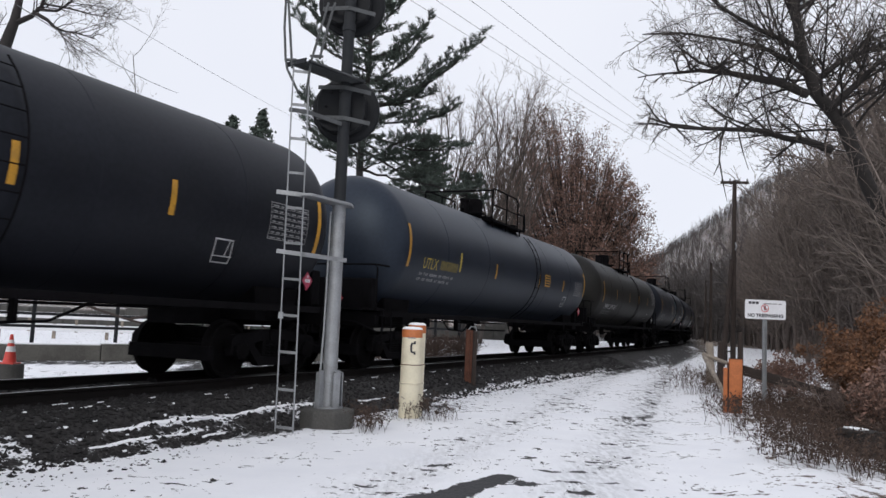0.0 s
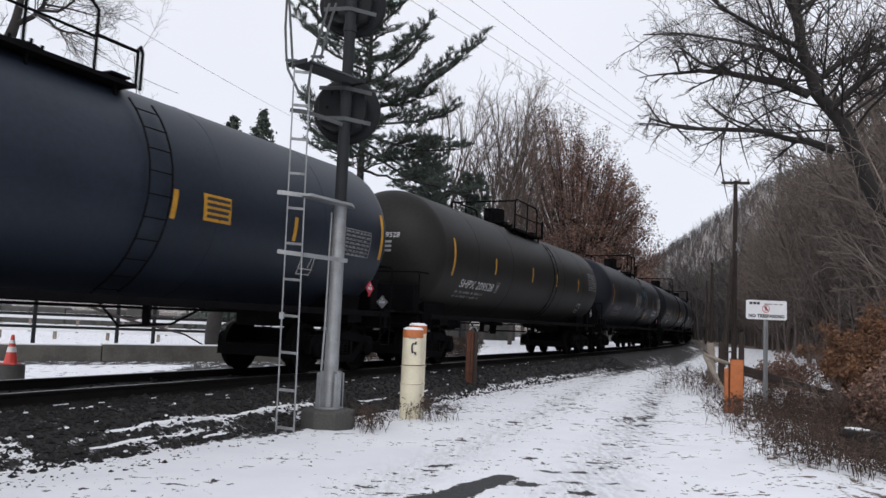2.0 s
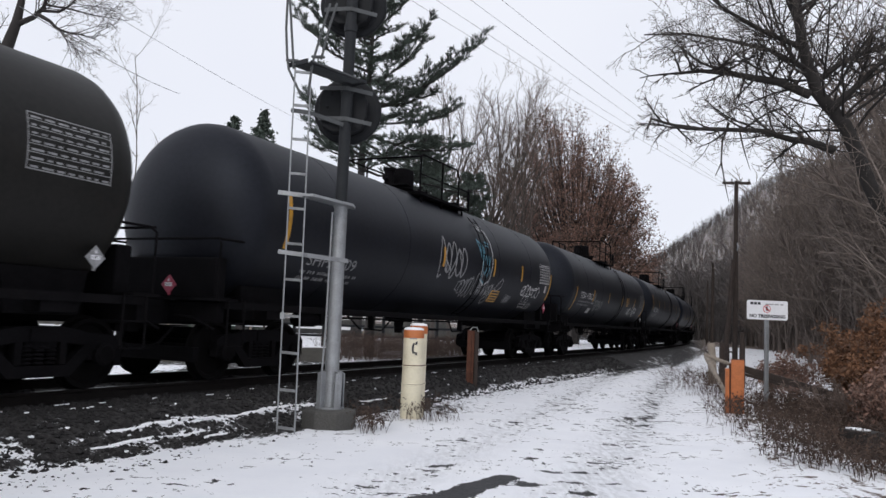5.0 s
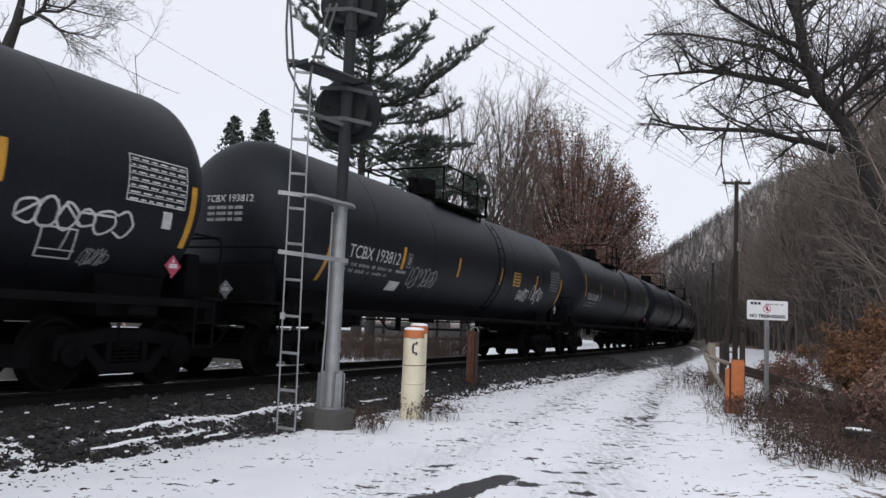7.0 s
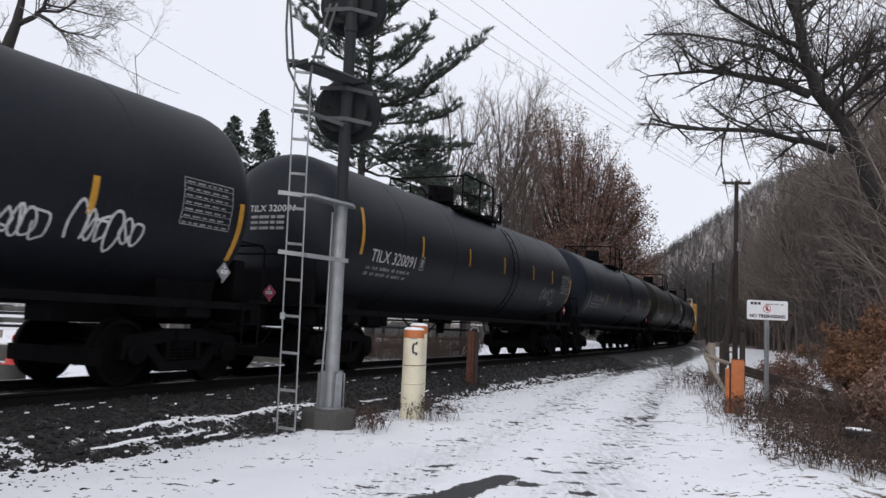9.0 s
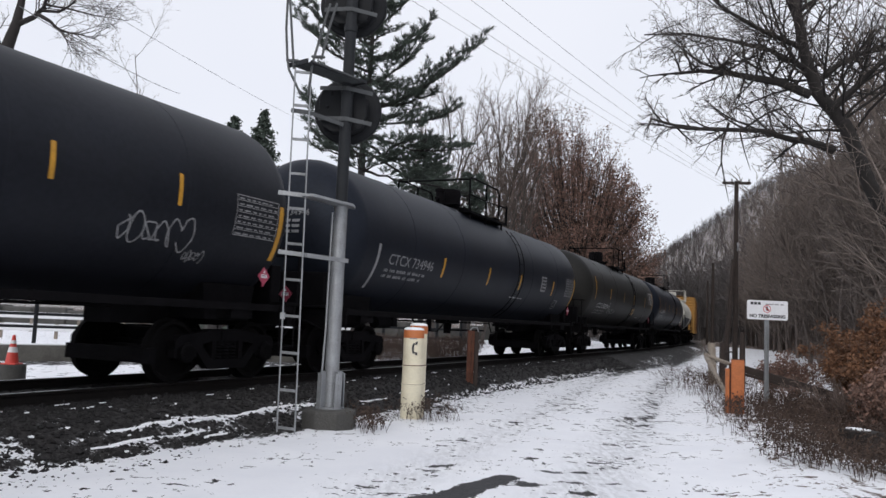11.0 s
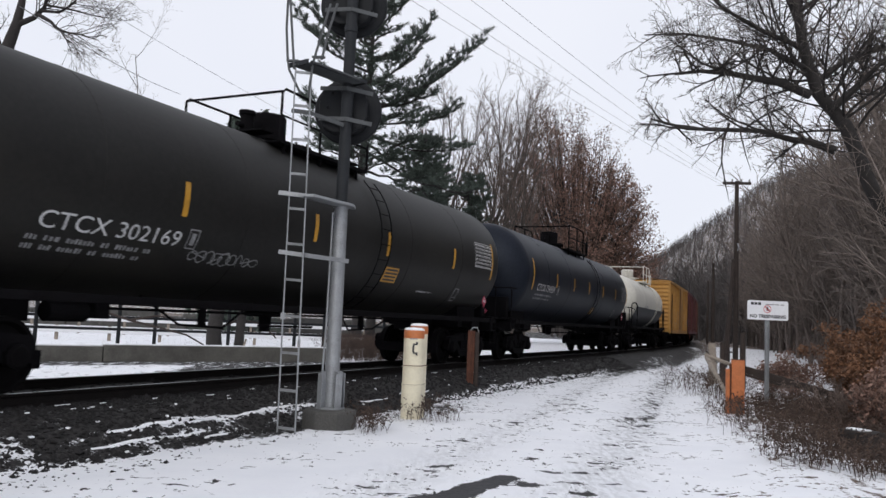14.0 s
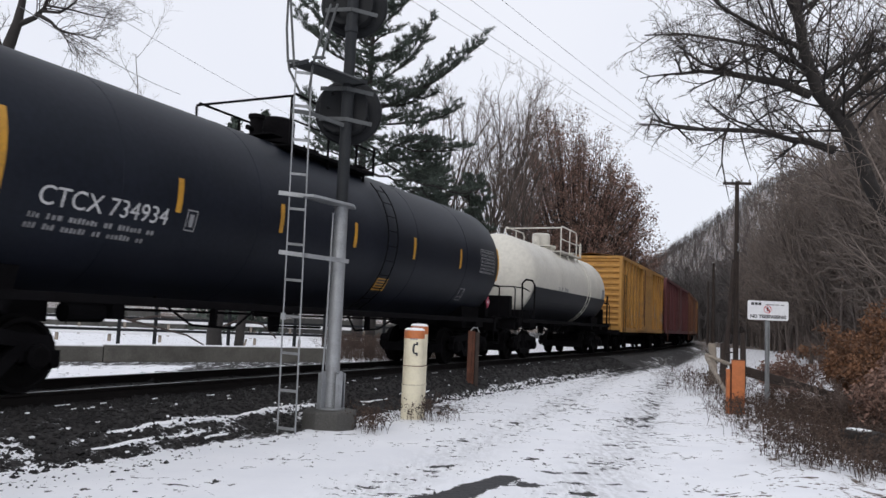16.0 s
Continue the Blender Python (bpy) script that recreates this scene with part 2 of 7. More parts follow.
def track_offset(x, y):
    """Signed distance of places from the track's middle (arrays)."""
    best = np.full(x.shape, 1e9)
    side = np.zeros(x.shape)
    for k in range(int((-60 - S0) / DS), len(SS), 4):
        a = float(heading(SS[k]))
        dx, dy = x - TX[k], y - TY[k]
        along, off = dx * math.sin(a) + dy * math.cos(a), dx * math.cos(a) - dy * math.sin(a)
        d = np.abs(along) * 3 + np.abs(off) * 0.01
        d = np.where(np.abs(along) < 1.3, np.abs(off), 1e8 + np.abs(along) + np.abs(off))
        hit = d < best
        best = np.where(hit, d, best)
        side = np.where(hit, off, side)
    return np.where(best < 1e7, side, np.where(x > 0.45 * y - 8, 500.0, -500.0))


# ---------- ground ----------
def smooth(a, b, t):
    t = np.clip((t - a) / (b - a), 0, 1)
    return t * t * (3 - 2 * t)


def rough_noise(x, y, k):
    """Cheap smooth wave noise for gentle unevenness."""
    return (np.sin(x * 1.3 * k + 2.1) * np.cos(y * 1.7 * k + 0.4) + 0.6 * np.sin(x * 2.9 * k + y * 2.3 * k + 1.0) + 0.35 * np.cos(x * 6.1 * k - y * 5.3 * k)) / 1.95


def road_right(x, y):
    """Distance to the right of the road's right edge."""
    return (x - (7.2 + 0.33 * (y - 20.3))) * 0.95


def ground_height(x, y):
    off = track_offset(x, y)
    ballast = np.where(off > 0, 0.36 * (1 - smooth(1.55, 2.7, off)), 0.36 * (1 - smooth(1.6, 2.6, -off)) + 0.02)
    ballast = np.where(np.abs(off) < 100, ballast, 0)
    far = np.hypot(x, y)
    u = road_right(x, y)
    hill = 0.42 * np.clip(u - 9, 0, 75) * smooth(9, 24, u) * smooth(-60, 5, y)
    az = np.degrees(np.arctan2(x, np.maximum(y, 1e-3)))
    crest = np.interp(az, [-10, 6, 10, 13.2, 15.2, 16.7, 18.6, 20.1, 21.5, 30, 60, 90], [6, 12, 26, 39, 53, 65, 80, 91, 105, 150, 160, 120])
    mount = crest * smooth(330, 640, far) * (y > 0) * (1 + 0.04 * rough_noise(x, y, 0.03))
    bumps = 0.018 * rough_noise(x, y, 0.9) + 0.012 * rough_noise(x, y, 2.7)
    ruts = -0.02 * (np.exp(-((u + 1.5) / 0.28) ** 2) + np.exp(-((u + 3.3) / 0.28) ** 2)) * (np.abs(u) < 8)
    verge = 0.10 * smooth(-0.8, 0.8, u) * (far < 60) - 0.35 * smooth(1.5, 6, u) * (1 - smooth(7, 12, u)) * (far < 60)
    return ballast + np.maximum(hill, mount) + bumps + ruts + verge


def axis_steps(lo, hi, step, far, growth):
    mid = list(np.arange(lo, hi + step / 2, step))
    a, d = lo, step
    left, right = [], []
    while a > -far:
        d *= growth
        a -= d
        left.append(a)
    a, d = hi, step
    while a < far:
        d *= growth
        a += d
        right.append(a)
    return np.array(left[::-1] + mid + right)


gx, gy = axis_steps(-10, 11, 0.11, 2600, 1.08), axis_steps(5.5, 30, 0.11, 2600, 1.08)
GX, GY = np.meshgrid(gx, gy)
GZ = ground_height(GX, GY)
nx, ny = len(gx), len(gy)
gme = bpy.data.meshes.new("ground")
gme.vertices.add(nx * ny)
gme.vertices.foreach_set("co", np.stack([GX, GY, GZ], -1).reshape(-1).astype(np.float32))
idx = np.arange(nx * ny).reshape(ny, nx)
quads = np.stack([idx[:-1, :-1], idx[:-1, 1:], idx[1:, 1:], idx[1:, :-1]], -1).reshape(-1, 4)
gme.loops.add(quads.size)
gme.loops.foreach_set("vertex_index", quads.reshape(-1).astype(np.int32))
gme.polygons.add(len(quads))
gme.polygons.foreach_set("loop_start", (np.arange(len(quads)) * 4).astype(np.int32))
gme.polygons.foreach_set("use_smooth", np.ones(len(quads), bool))
gme.update(calc_edges=True)
off_g = track_offset(GX, GY)
u_g = road_right(GX, GY)
# how far snow covers the stones, the litter of leaves, the worn wheel lines
s_g = (GX + 4.03) * 0.427 + (GY - 13.219) * 0.904
edge_g = np.interp(s_g, [-6, -4, -3, -1.5, 1, 4.5, 10, 16, 26, 62], [2.46, 2.60, 2.68, 2.92, 2.64, 2.36, 2.24, 2.30, 2.15, 1.75]) + 0.05 * rough_noise(GX, GY, 1.9)
cover = 0.11 + 0.13 * smooth(1.8, 2.4, off_g) * (1 - smooth(0, 5, s_g)) + 0.70 * smooth(edge_g - 0.12, edge_g + 0.18, off_g)
# lines of snow that lie along the shoulder
cover += 0.62 * np.exp(-((off_g - 2.12) / 0.055) ** 2) * smooth(-4.0, -3.2, s_g) * (1 - smooth(0.0, 1.2, s_g)) * (1 + 0.25 * rough_noise(GX, GY, 1.3))
cover += 0.48 * np.exp(-((off_g - 2.36) / 0.05) ** 2) * smooth(-4.2, -3.4, s_g) * (1 - smooth(-2.4, -1.8, s_g))
cover += 0.55 * np.exp(-((GX + 4.2) / 0.28) ** 2 - ((GY - 7.9) / 0.20) ** 2)
cover += 0.40 * np.exp(-((off_g - 1.22) / 0.09) ** 2) * np.clip(np.sin(s_g * 5.9) * 0.7 + 0.5 * rough_noise(GX, GY, 0.8), 0, 1)
# worn stony strip where the shoulder meets the far road
cover -= 0.42 * smooth(12, 24, s_g) * (1 - smooth(3.0, 4.2, off_g)) * smooth(1.6, 2.4, off_g)
# trodden stones round the two posts
cover -= 0.40 * np.exp(-((GX + 0.1) / 0.75) ** 2 - ((GY - 14.6) / 1.6) ** 2)
cover = np.where(off_g < 0, 0.12 + 0.75 * smooth(2.0, 3.0, -off_g), cover)
# dark stones between the track and the low wall
in_front = (GX + 13.5) * 0.619 - (GY - 20.3) * 0.786
cover = cover - 0.58 * (in_front > 0) * (off_g < 0) * np.maximum(smooth(-7.6, -6.7, GX), 1 - smooth(1.4, 2.8, in_front))
cover = np.clip(cover, 0, 1)
far_g = np.hypot(GX, GY)
litter = np.clip(smooth(-0.5, 1.3, u_g) * (0.46 + 0.20 * rough_noise(GX, GY, 1.1)) - 0.30 * smooth(3.0, 4.5, u_g) * (1 - smooth(7, 10, u_g)) + 0.12 * smooth(12, 25, u_g), 0, 1) * (off_g > 0) * (1 - 0.75 * smooth(16, 19, GY) * (1 - smooth(5, 8, u_g)))
worn = (np.exp(-((u_g + 1.5) / 0.42) ** 2) * 0.22 + np.exp(-((u_g + 3.3) / 0.38) ** 2) * 0.14 + 0.09) * (np.abs(u_g + 3) < 5)
snow_cover = np.clip(cover - litter - worn * (cover > 0.3) * (u_g < 0.5), 0, 1)
# bare asphalt shows through by the crossing
px, py = GX - 0.42, GY - 7.80
along, across = px * 0.55 + py * 0.835, px * 0.835 - py * 0.55
patch = 1.5 * smooth(-1.35, -0.95, along) * (1 - smooth(0.55, 0.85, along)) * np.exp(-((across + 0.02 * np.sin(along * 4)) / (0.15 - 0.05 * along)) ** 4)
patch += 1.2 * np.exp(-((GX - 0.92) / 0.15) ** 2 - ((GY - 8.02) / 0.14) ** 2) + 0.9 * np.exp(-((GX - 1.25) / 0.22) ** 2 - ((GY - 8.78) / 0.07) ** 2)
# scuffs and foot marks pressed through the snow
for mx, my, mw, md, amount in ((0.05, 8.90, 0.16, 0.05, 0.9), (1.62, 8.92, 0.16, 0.06, 0.7), (1.42, 8.25, 0.14, 0.07, 0.6), (1.50, 7.85, 0.13, 0.06, 0.7), (1.85, 8.35, 0.12, 0.06, 0.7), (2.10, 8.05, 0.16, 0.05, 0.8), (2.62, 8.42, 0.15, 0.06, 0.8), (2.75, 8.08, 0.22, 0.05, 1.0),
                               (2.30, 7.75, 0.15, 0.05, 0.8), (2.55, 8.95, 0.11, 0.06, 0.6), (2.05, 9.2, 0.11, 0.06, 0.6), (2.45, 9.9, 0.10, 0.06, 0.6), (2.9, 11.0, 0.10, 0.07, 0.5), (3.3, 12.2, 0.12, 0.08, 0.5), (3.5, 13.4, 0.12, 0.09, 0.5), (3.9, 14.6, 0.13, 0.10, 0.5), (0.9, 10.6, 0.08, 0.05, 0.6), (0.2, 10.2, 0.07, 0.05, 0.5)):
    patch += amount * np.exp(-((GX - mx) / mw) ** 2 - ((GY - my) / md) ** 2)
patch += 0.42 * np.clip(rough_noise(GX, GY, 4.1) + 0.1, 0, 1) * np.exp(-((GX - 3.0) / 0.75) ** 2 - ((GY - 15.2) / 1.3) ** 2)
snow_cover = np.clip(snow_cover - 0.85 * patch, 0, 1)
# woods floor: leaf litter darkens the snow on the slopes
snow_cover = np.where(far_g > 100, np.minimum(snow_cover, np.where(far_g > 360, 0.33, 0.24)), snow_cover)
for nm, arr in (("snow_cover", snow_cover), ("leaf_litter", np.clip(smooth(-1.2, 0.6, u_g) + (far_g > 200), 0, 1)), ("asphalt", np.clip(patch * 1.5, 0, 1)), ("pressed", np.clip((worn - 0.09) * 3.0, 0, 1))):
    at = gme.attributes.new(nm, "FLOAT", "POINT")
    at.data.foreach_set("value", arr.reshape(-1).astype(np.float32))


def ground_material():
    m = bpy.data.materials.new("snowy_ground")
    m.use_nodes = True
    n, l = m.node_tree.nodes, m.node_tree.links
    b = n["Principled BSDF"]
    tc = n.new("ShaderNodeTexCoord")

    def nz(scale, detail=6, rough=0.6):
        t = n.new("ShaderNodeTexNoise")
        t.inputs["Scale"].default_value, t.inputs["Detail"].default_value, t.inputs["Roughness"].default_value = scale, detail, rough
        l.new(tc.outputs["Object"], t.inputs[0])
        return t.outputs[0]

    # scraps of snow lie along the track: stretched coordinates
    mp = n.new("ShaderNodeMapping")
    mp.inputs["Rotation"].default_value, mp.inputs["Scale"].default_value = (0, 0, radians(25)), (1.5, 0.42, 1.0)
    l.new(tc.outputs["Object"], mp.inputs[0])

    def nz_along(scale, detail=6, rough=0.6):
        t = n.new("ShaderNodeTexNoise")
        t.inputs["Scale"].default_value, t.inputs["Detail"].default_value, t.inputs["Roughness"].default_value = scale, detail, rough
        l.new(mp.outputs[0], t.inputs[0])
        return t.outputs[0]

    def attr(name):
        t = n.new("ShaderNodeAttribute")
        t.attribute_name = name
        return t.outputs["Fac"]

    def math_(op, a, c):
        t = n.new("ShaderNodeMath")
        t.operation = op
        for i, v in enumerate((a, c)):
            if isinstance(v, (int, float)):
                t.inputs[i].default_value = v
            else:
                l.new(v, t.inputs[i])
        return t.outputs[0]

    def mix(f, a, c):
        t = n.new("ShaderNodeMixRGB")
        for i, v in enumerate((f, a, c)):
            if isinstance(v, tuple):
                t.inputs[i].default_value = (*v, 1)
            elif isinstance(v, (int, float)):
                t.inputs[i].default_value = v
            else:
                l.new(v, t.inputs[i])
        return t.outputs[0]

    def rng(v, a, c, d=0.0, e=1.0):
        t = n.new("ShaderNodeMapRange")
        l.new(v, t.inputs[0])
        for i, q in enumerate((a, c, d, e)):
            t.inputs[i + 1].default_value = q
        return t.outputs[0]

    # stretched along the track so that scraps lie along it
    big, mid, fine, grit = nz(0.9, 5), nz_along(3.6, 6, 0.66), nz(22, 5, 0.7), nz(70, 3)
    vor = n.new("ShaderNodeTexVoronoi")
    vor.inputs["Scale"].default_value = 26
    l.new(tc.outputs["Object"], vor.inputs[0])
    mixn = math_("ADD", math_("MULTIPLY", mid, 0.55), math_("ADD", math_("MULTIPLY", fine, 0.3), math_("MULTIPLY", big, 0.15)))
    # snow lies where the cover is greater than the local height of stones
    # dark scuffs and foot marks lie across the road
    mpx = n.new("ShaderNodeMapping")
    mpx.inputs["Rotation"].default_value, mpx.inputs["Scale"].default_value = (0, 0, radians(-8)), (0.62, 1.35, 1.0)
    l.new(tc.outputs["Object"], mpx.inputs[0])
    scuff = n.new("ShaderNodeTexNoise")
    scuff.inputs["Scale"].default_value, scuff.inputs["Detail"].default_value, scuff.inputs["Roughness"].default_value = 4.2, 3, 0.6
    l.new(mpx.outputs[0], scuff.inputs[0])
    specks = math_("ADD", rng(nz(6.5, 3, 0.7), 0.60, 0.66, 0, 0.85), math_("ADD", rng(nz_along(5, 4, 0.7), 0.61, 0.68, 0, 0.7), rng(scuff.outputs[0], 0.61, 0.67, 0, 0.8)))
    edge = math_("SUBTRACT", attr("snow_cover"), math_("ADD", math_("MULTIPLY", math_("SUBTRACT", mixn, 0.5), 2.5), 0.40))
    edge = math_("SUBTRACT", edge, math_("MULTIPLY", specks, rng(big, 0.42, 0.56)))
    snow_f = rng(edge, -0.05, 0.07)
    snow = mix(rng(big, 0.3, 0.7), (0.80, 0.81, 0.845), (0.89, 0.895, 0.915))
    snow = mix(rng(fine, 0.55, 0.75, 0, 0.14), snow, (0.50, 0.49, 0.49))
    snow = mix(math_("MULTIPLY", attr("pressed"), rng(nz_along(9, 4, 0.7), 0.40, 0.60)), snow, (0.42, 0.42, 0.43))
    stone = mix(rng(vor.outputs["Color"], 0.2, 0.8), (0.0055, 0.0050, 0.0050), (0.030, 0.027, 0.026))
    stone = mix(rng(mid, 0.4, 0.7, 0, 0.5), stone, (0.013, 0.011, 0.010))
    leaves = mix(rng(fine, 0.35, 0.65), (0.055, 0.036, 0.026), (0.13, 0.088, 0.06))
    bare = mix(attr("leaf_litter"), stone, leaves)
    bare = mix(attr("asphalt"), bare, mix(rng(grit, 0.3, 0.7), (0.028, 0.028, 0.031), (0.05, 0.05, 0.053)))
    col = mix(snow_f, bare, snow)
    l.new(col, b.inputs["Base Color"])
    l.new(rng(snow_f, 0, 1, 0.85, 0.6), b.inputs["Roughness"])
    hgt = math_("ADD", math_("MULTIPLY", snow_f, 0.5), math_("ADD", math_("MULTIPLY", vor.outputs["Distance"], math_("SUBTRACT", 1.0, snow_f)), math_("MULTIPLY", fine, 0.18)))
    bp = n.new("ShaderNodeBump")
    bp.inputs["Strength"].default_value, bp.inputs["Distance"].default_value = 0.45, 0.025
    l.new(hgt, bp.inputs["Height"])
    l.new(bp.outputs[0], b.inputs["Normal"])
    return m


gme.materials.append(ground_material())
ground = tagged(new("ground", gme), "snow-dusted gravel ground with dark railway ballast and a rutted snowy road", "ground", kind="structure")


def gz(x, y):
    """Height of the ground sheet at a place."""
    i = int(np.clip(np.searchsorted(gx, x), 1, nx - 1))
    j = int(np.clip(np.searchsorted(gy, y), 1, ny - 1))
    a, c = (x - gx[i - 1]) / (gx[i] - gx[i - 1]), (y - gy[j - 1]) / (gy[j] - gy[j - 1])
    lo = GZ[j - 1, i - 1] * (1 - a) + GZ[j - 1, i] * a
    return float(lo * (1 - c) + (GZ[j, i - 1] * (1 - a) + GZ[j, i] * a) * c)


# ---------- the track ----------
track = thing("railway_track", Matrix.Identity(4), "single railway track of dark steel rails on black wooden ties", "railway track", kind="structure")
RAIL_PROF = [(-0.07, -0.172), (0.07, -0.172), (0.07, -0.160), (0.012, -0.140), (0.010, -0.045), (0.036, -0.034), (0.036, -0.006), (0.028, 0.0), (-0.028, 0.0), (-0.036, -0.006), (-0.036, -0.034), (-0.010, -0.045), (-0.012, -0.140), (-0.07, -0.160)]
for side in (-0.7525, 0.7525):
    b = B()
    sr = [S0 + 60] + list(np.arange(-40, 240, 1.0)) + [280]
    k = len(RAIL_PROF)
    for s in sr:
        b.v.extend([track_at(s, side + o, z) for o, z in RAIL_PROF])
    for i in range(len(sr) - 1):
        for j in range(k):
            j2 = (j + 1) % k
            b.f.append((i * k + j, i * k + j2, (i + 1) * k + j2, (i + 1) * k + j))
    ob = part("rail", b, M_RAIL, track)
    ob.data.materials.append(M_RAILTOP)
    ob.data.polygons.foreach_set("material_index", [1 if (i % k) in (6, 7, 8) else 0 for i in range(len(ob.data.polygons))])
    ob.data.update()
tie_mesh = B().box((0, 0, -0.09), (2.6, 0.23, 0.18)).mesh("tie", M_TIE)
rest = B()
tie_rng = random.Random(4)
for i in range(-40, 420):
    s = i * 0.53
    a = float(heading(s))
    m = Matrix.Translation(track_at(s, tie_rng.uniform(-0.04, 0.04), -0.185 - 0.0)) @ Matrix.Rotation(-a + tie_rng.uniform(-0.02, 0.02), 4, "Z")
    if s < 60:
        ob = part("tie", tie_mesh, M_TIE, track)
        ob.matrix_local = m
    else:
        rest.box(m.translation - Vector((0, 0, 0.09)), (2.6, 0.23, 0.18), Matrix.Rotation(-a, 3, "Z"))
tagged(part("tie_run", rest, M_TIE, track), kind="stuff")


def scatter_stones(name, count, lo, hi, s_lo, s_hi, size, seed, label):
    """Loose stones along the track at offsets lo to hi."""
    r = np.random.default_rng(seed)
    s = s_lo + (s_hi - s_lo) * r.random(count) ** 1.5
    o = lo + (hi - lo) * r.random(count)
    a = heading(s)
    x = np.interp(s, SS, TX) + o * np.cos(a)
    y = np.interp(s, SS, TY) - o * np.sin(a)
    z = ground_height(x, y)
    base = np.array([(1, 0, 0), (-1, 0, 0), (0, 1, 0), (0, -1, 0), (0, 0, 1), (0, 0, -1)], float)
    fc = np.array([(0, 2, 4), (2, 1, 4), (1, 3, 4), (3, 0, 4), (2, 0, 5), (1, 2, 5), (3, 1, 5), (0, 3, 5)])
    sz = size * (0.5 + r.random(count)) * np.where(r.random(count) < 0.06, 1.9, 1)
    v = base[None] * (0.6 + 0.7 * r.random((count, 6, 1)))
    th = r.random(count) * 6.28
    c, sn = np.cos(th)[:, None], np.sin(th)[:, None]
    vx, vy = v[..., 0] * c - v[..., 1] * sn, v[..., 0] * sn + v[..., 1] * c
    tilt = (r.random(count) - 0.5)[:, None]
    V = np.stack([vx, vy + v[..., 2] * tilt, v[..., 2] * 0.7], -1) * sz[:, None, None] + np.stack([x, y, z + sz * 0.1], -1)[:, None]
    Fc = fc[None] + (np.arange(count) * 6)[:, None, None]
    me = bpy.data.meshes.new(name)
    me.from_pydata(V.reshape(-1, 3).tolist(), [], Fc.reshape(-1, 3).tolist())
    me.materials.append(M_STONE)
    return tagged(new(name, me), label, "ballast stones", kind="stuff")


scatter_stones("ballast_stones", 15000, 0.85, 2.7, -9, 24, 0.027, 1, "dark crushed ballast stones on the track shoulder")
scatter_stones("loose_stones", 1000, 2.4, 3.2, -9, 30, 0.013, 2, "scattered dark stones lying in thin snow")
scatter_stones("far_side_stones", 1500, -2.6, -0.2, -9, 25, 0.032, 3, "dark ballast stones on the far shoulder")


def snow_scraps():
    """Thin tapering strips of snow that lie along the shoulder and between the tie ends."""
    r = random.Random(17)
    runs = [(-3.7, -1.9, 2.12, 0.026), (-1.8, 0.9, 2.11, 0.024), (-4.1, -3.2, 2.37, 0.024), (-3.1, -2.4, 2.40, 0.018), (-2.6, -2.1, 2.55, 0.02), (1.6, 2.6, 2.22, 0.016), (3.2, 4.4, 2.18, 0.014)]
    s = -4.5
    while s < 20:
        ln = r.uniform(0.08, 0.30)
        runs.append((s, s + ln, 1.18 + r.gauss(0, 0.06), r.uniform(0.006, 0.012)))
        s += ln + r.uniform(0.25, 1.0)
    for i in range(75):
        s = -6.5 + 15 * r.random() ** 1.4
        ln = r.uniform(0.03, 0.11)
        runs.append((s, s + ln, 2.6 - 1.3 * r.random() ** 1.3, r.uniform(0.006, 0.018)))
    b = B()
    for s0, s1, off, w in runs:
        n = max(4, int((s1 - s0) / 0.07))
        lift = 0.022
        o = len(b.v)
        for i in range(n + 1):
            f = i / n
            s = s0 + (s1 - s0) * f
            k = w * (0.25 + r.choice((0.1, 0.5, 0.8, 1.0, 1.3)) * math.sin(math.pi * min(max(f, 0.03), 0.97)) ** 0.5)
            c = off + 0.025 * math.sin(s * 3.1 + off * 9) + 0.012 * math.sin(s * 11.0)
            for d, h in ((-k, -0.012), (-k * 0.6, 0.0), (k * 0.6, 0.0), (k, -0.012)):
                q = track_at(s, c + d)
                b.v.append(Vector((q.x, q.y, gz(q.x, q.y) + lift + h)))
        for i in range(n):
            for j in range(3):
                b.f.append((o + i * 4 + j, o + i * 4 + j + 1, o + i * 4 + j + 5, o + i * 4 + j + 4))
    tagged(part("snow_scraps", b, M_SNOWCAP, None, smooth=True), "thin strips of snow on dark ballast stones", "snow", kind="stuff")


snow_scraps()


# ---------- rail cars ----------
# In a car's own space: x forward, y to its left (the seen side), z up from the rail head.
TANK_R, TANK_Z = 1.54, 2.685


def wheelset_mesh():
    b = B()
    for sy in (-1, 1):
        m = Matrix.Rotation(radians(-90 * sy), 4, "X")
        m = Matrix.Translation((0, sy * 0.70, 0)) @ m
        b.spin([(0.09, -0.02), (0.12, -0.05), (0.13, 0.11), (0.20, 0.085), (0.36, 0.05), (0.40, 0.115), (0.452, 0.115), (0.457, 0.02), (0.457, -0.0), (0.49, -0.02), (0.49, -0.035), (0.40, -0.035), (0.36, 0.0), (0.2, 0.03)], 28, m)
    b.tube([(0, -1.08, 0), (0, 1.08, 0)], 0.08, 12)
    for sy in (-1, 1):
        b.tube([(0, sy * 1.04, 0), (0, sy * 1.14, 0)], 0.115, 12)
    return b.mesh("wheelset", M_WHEEL, True)


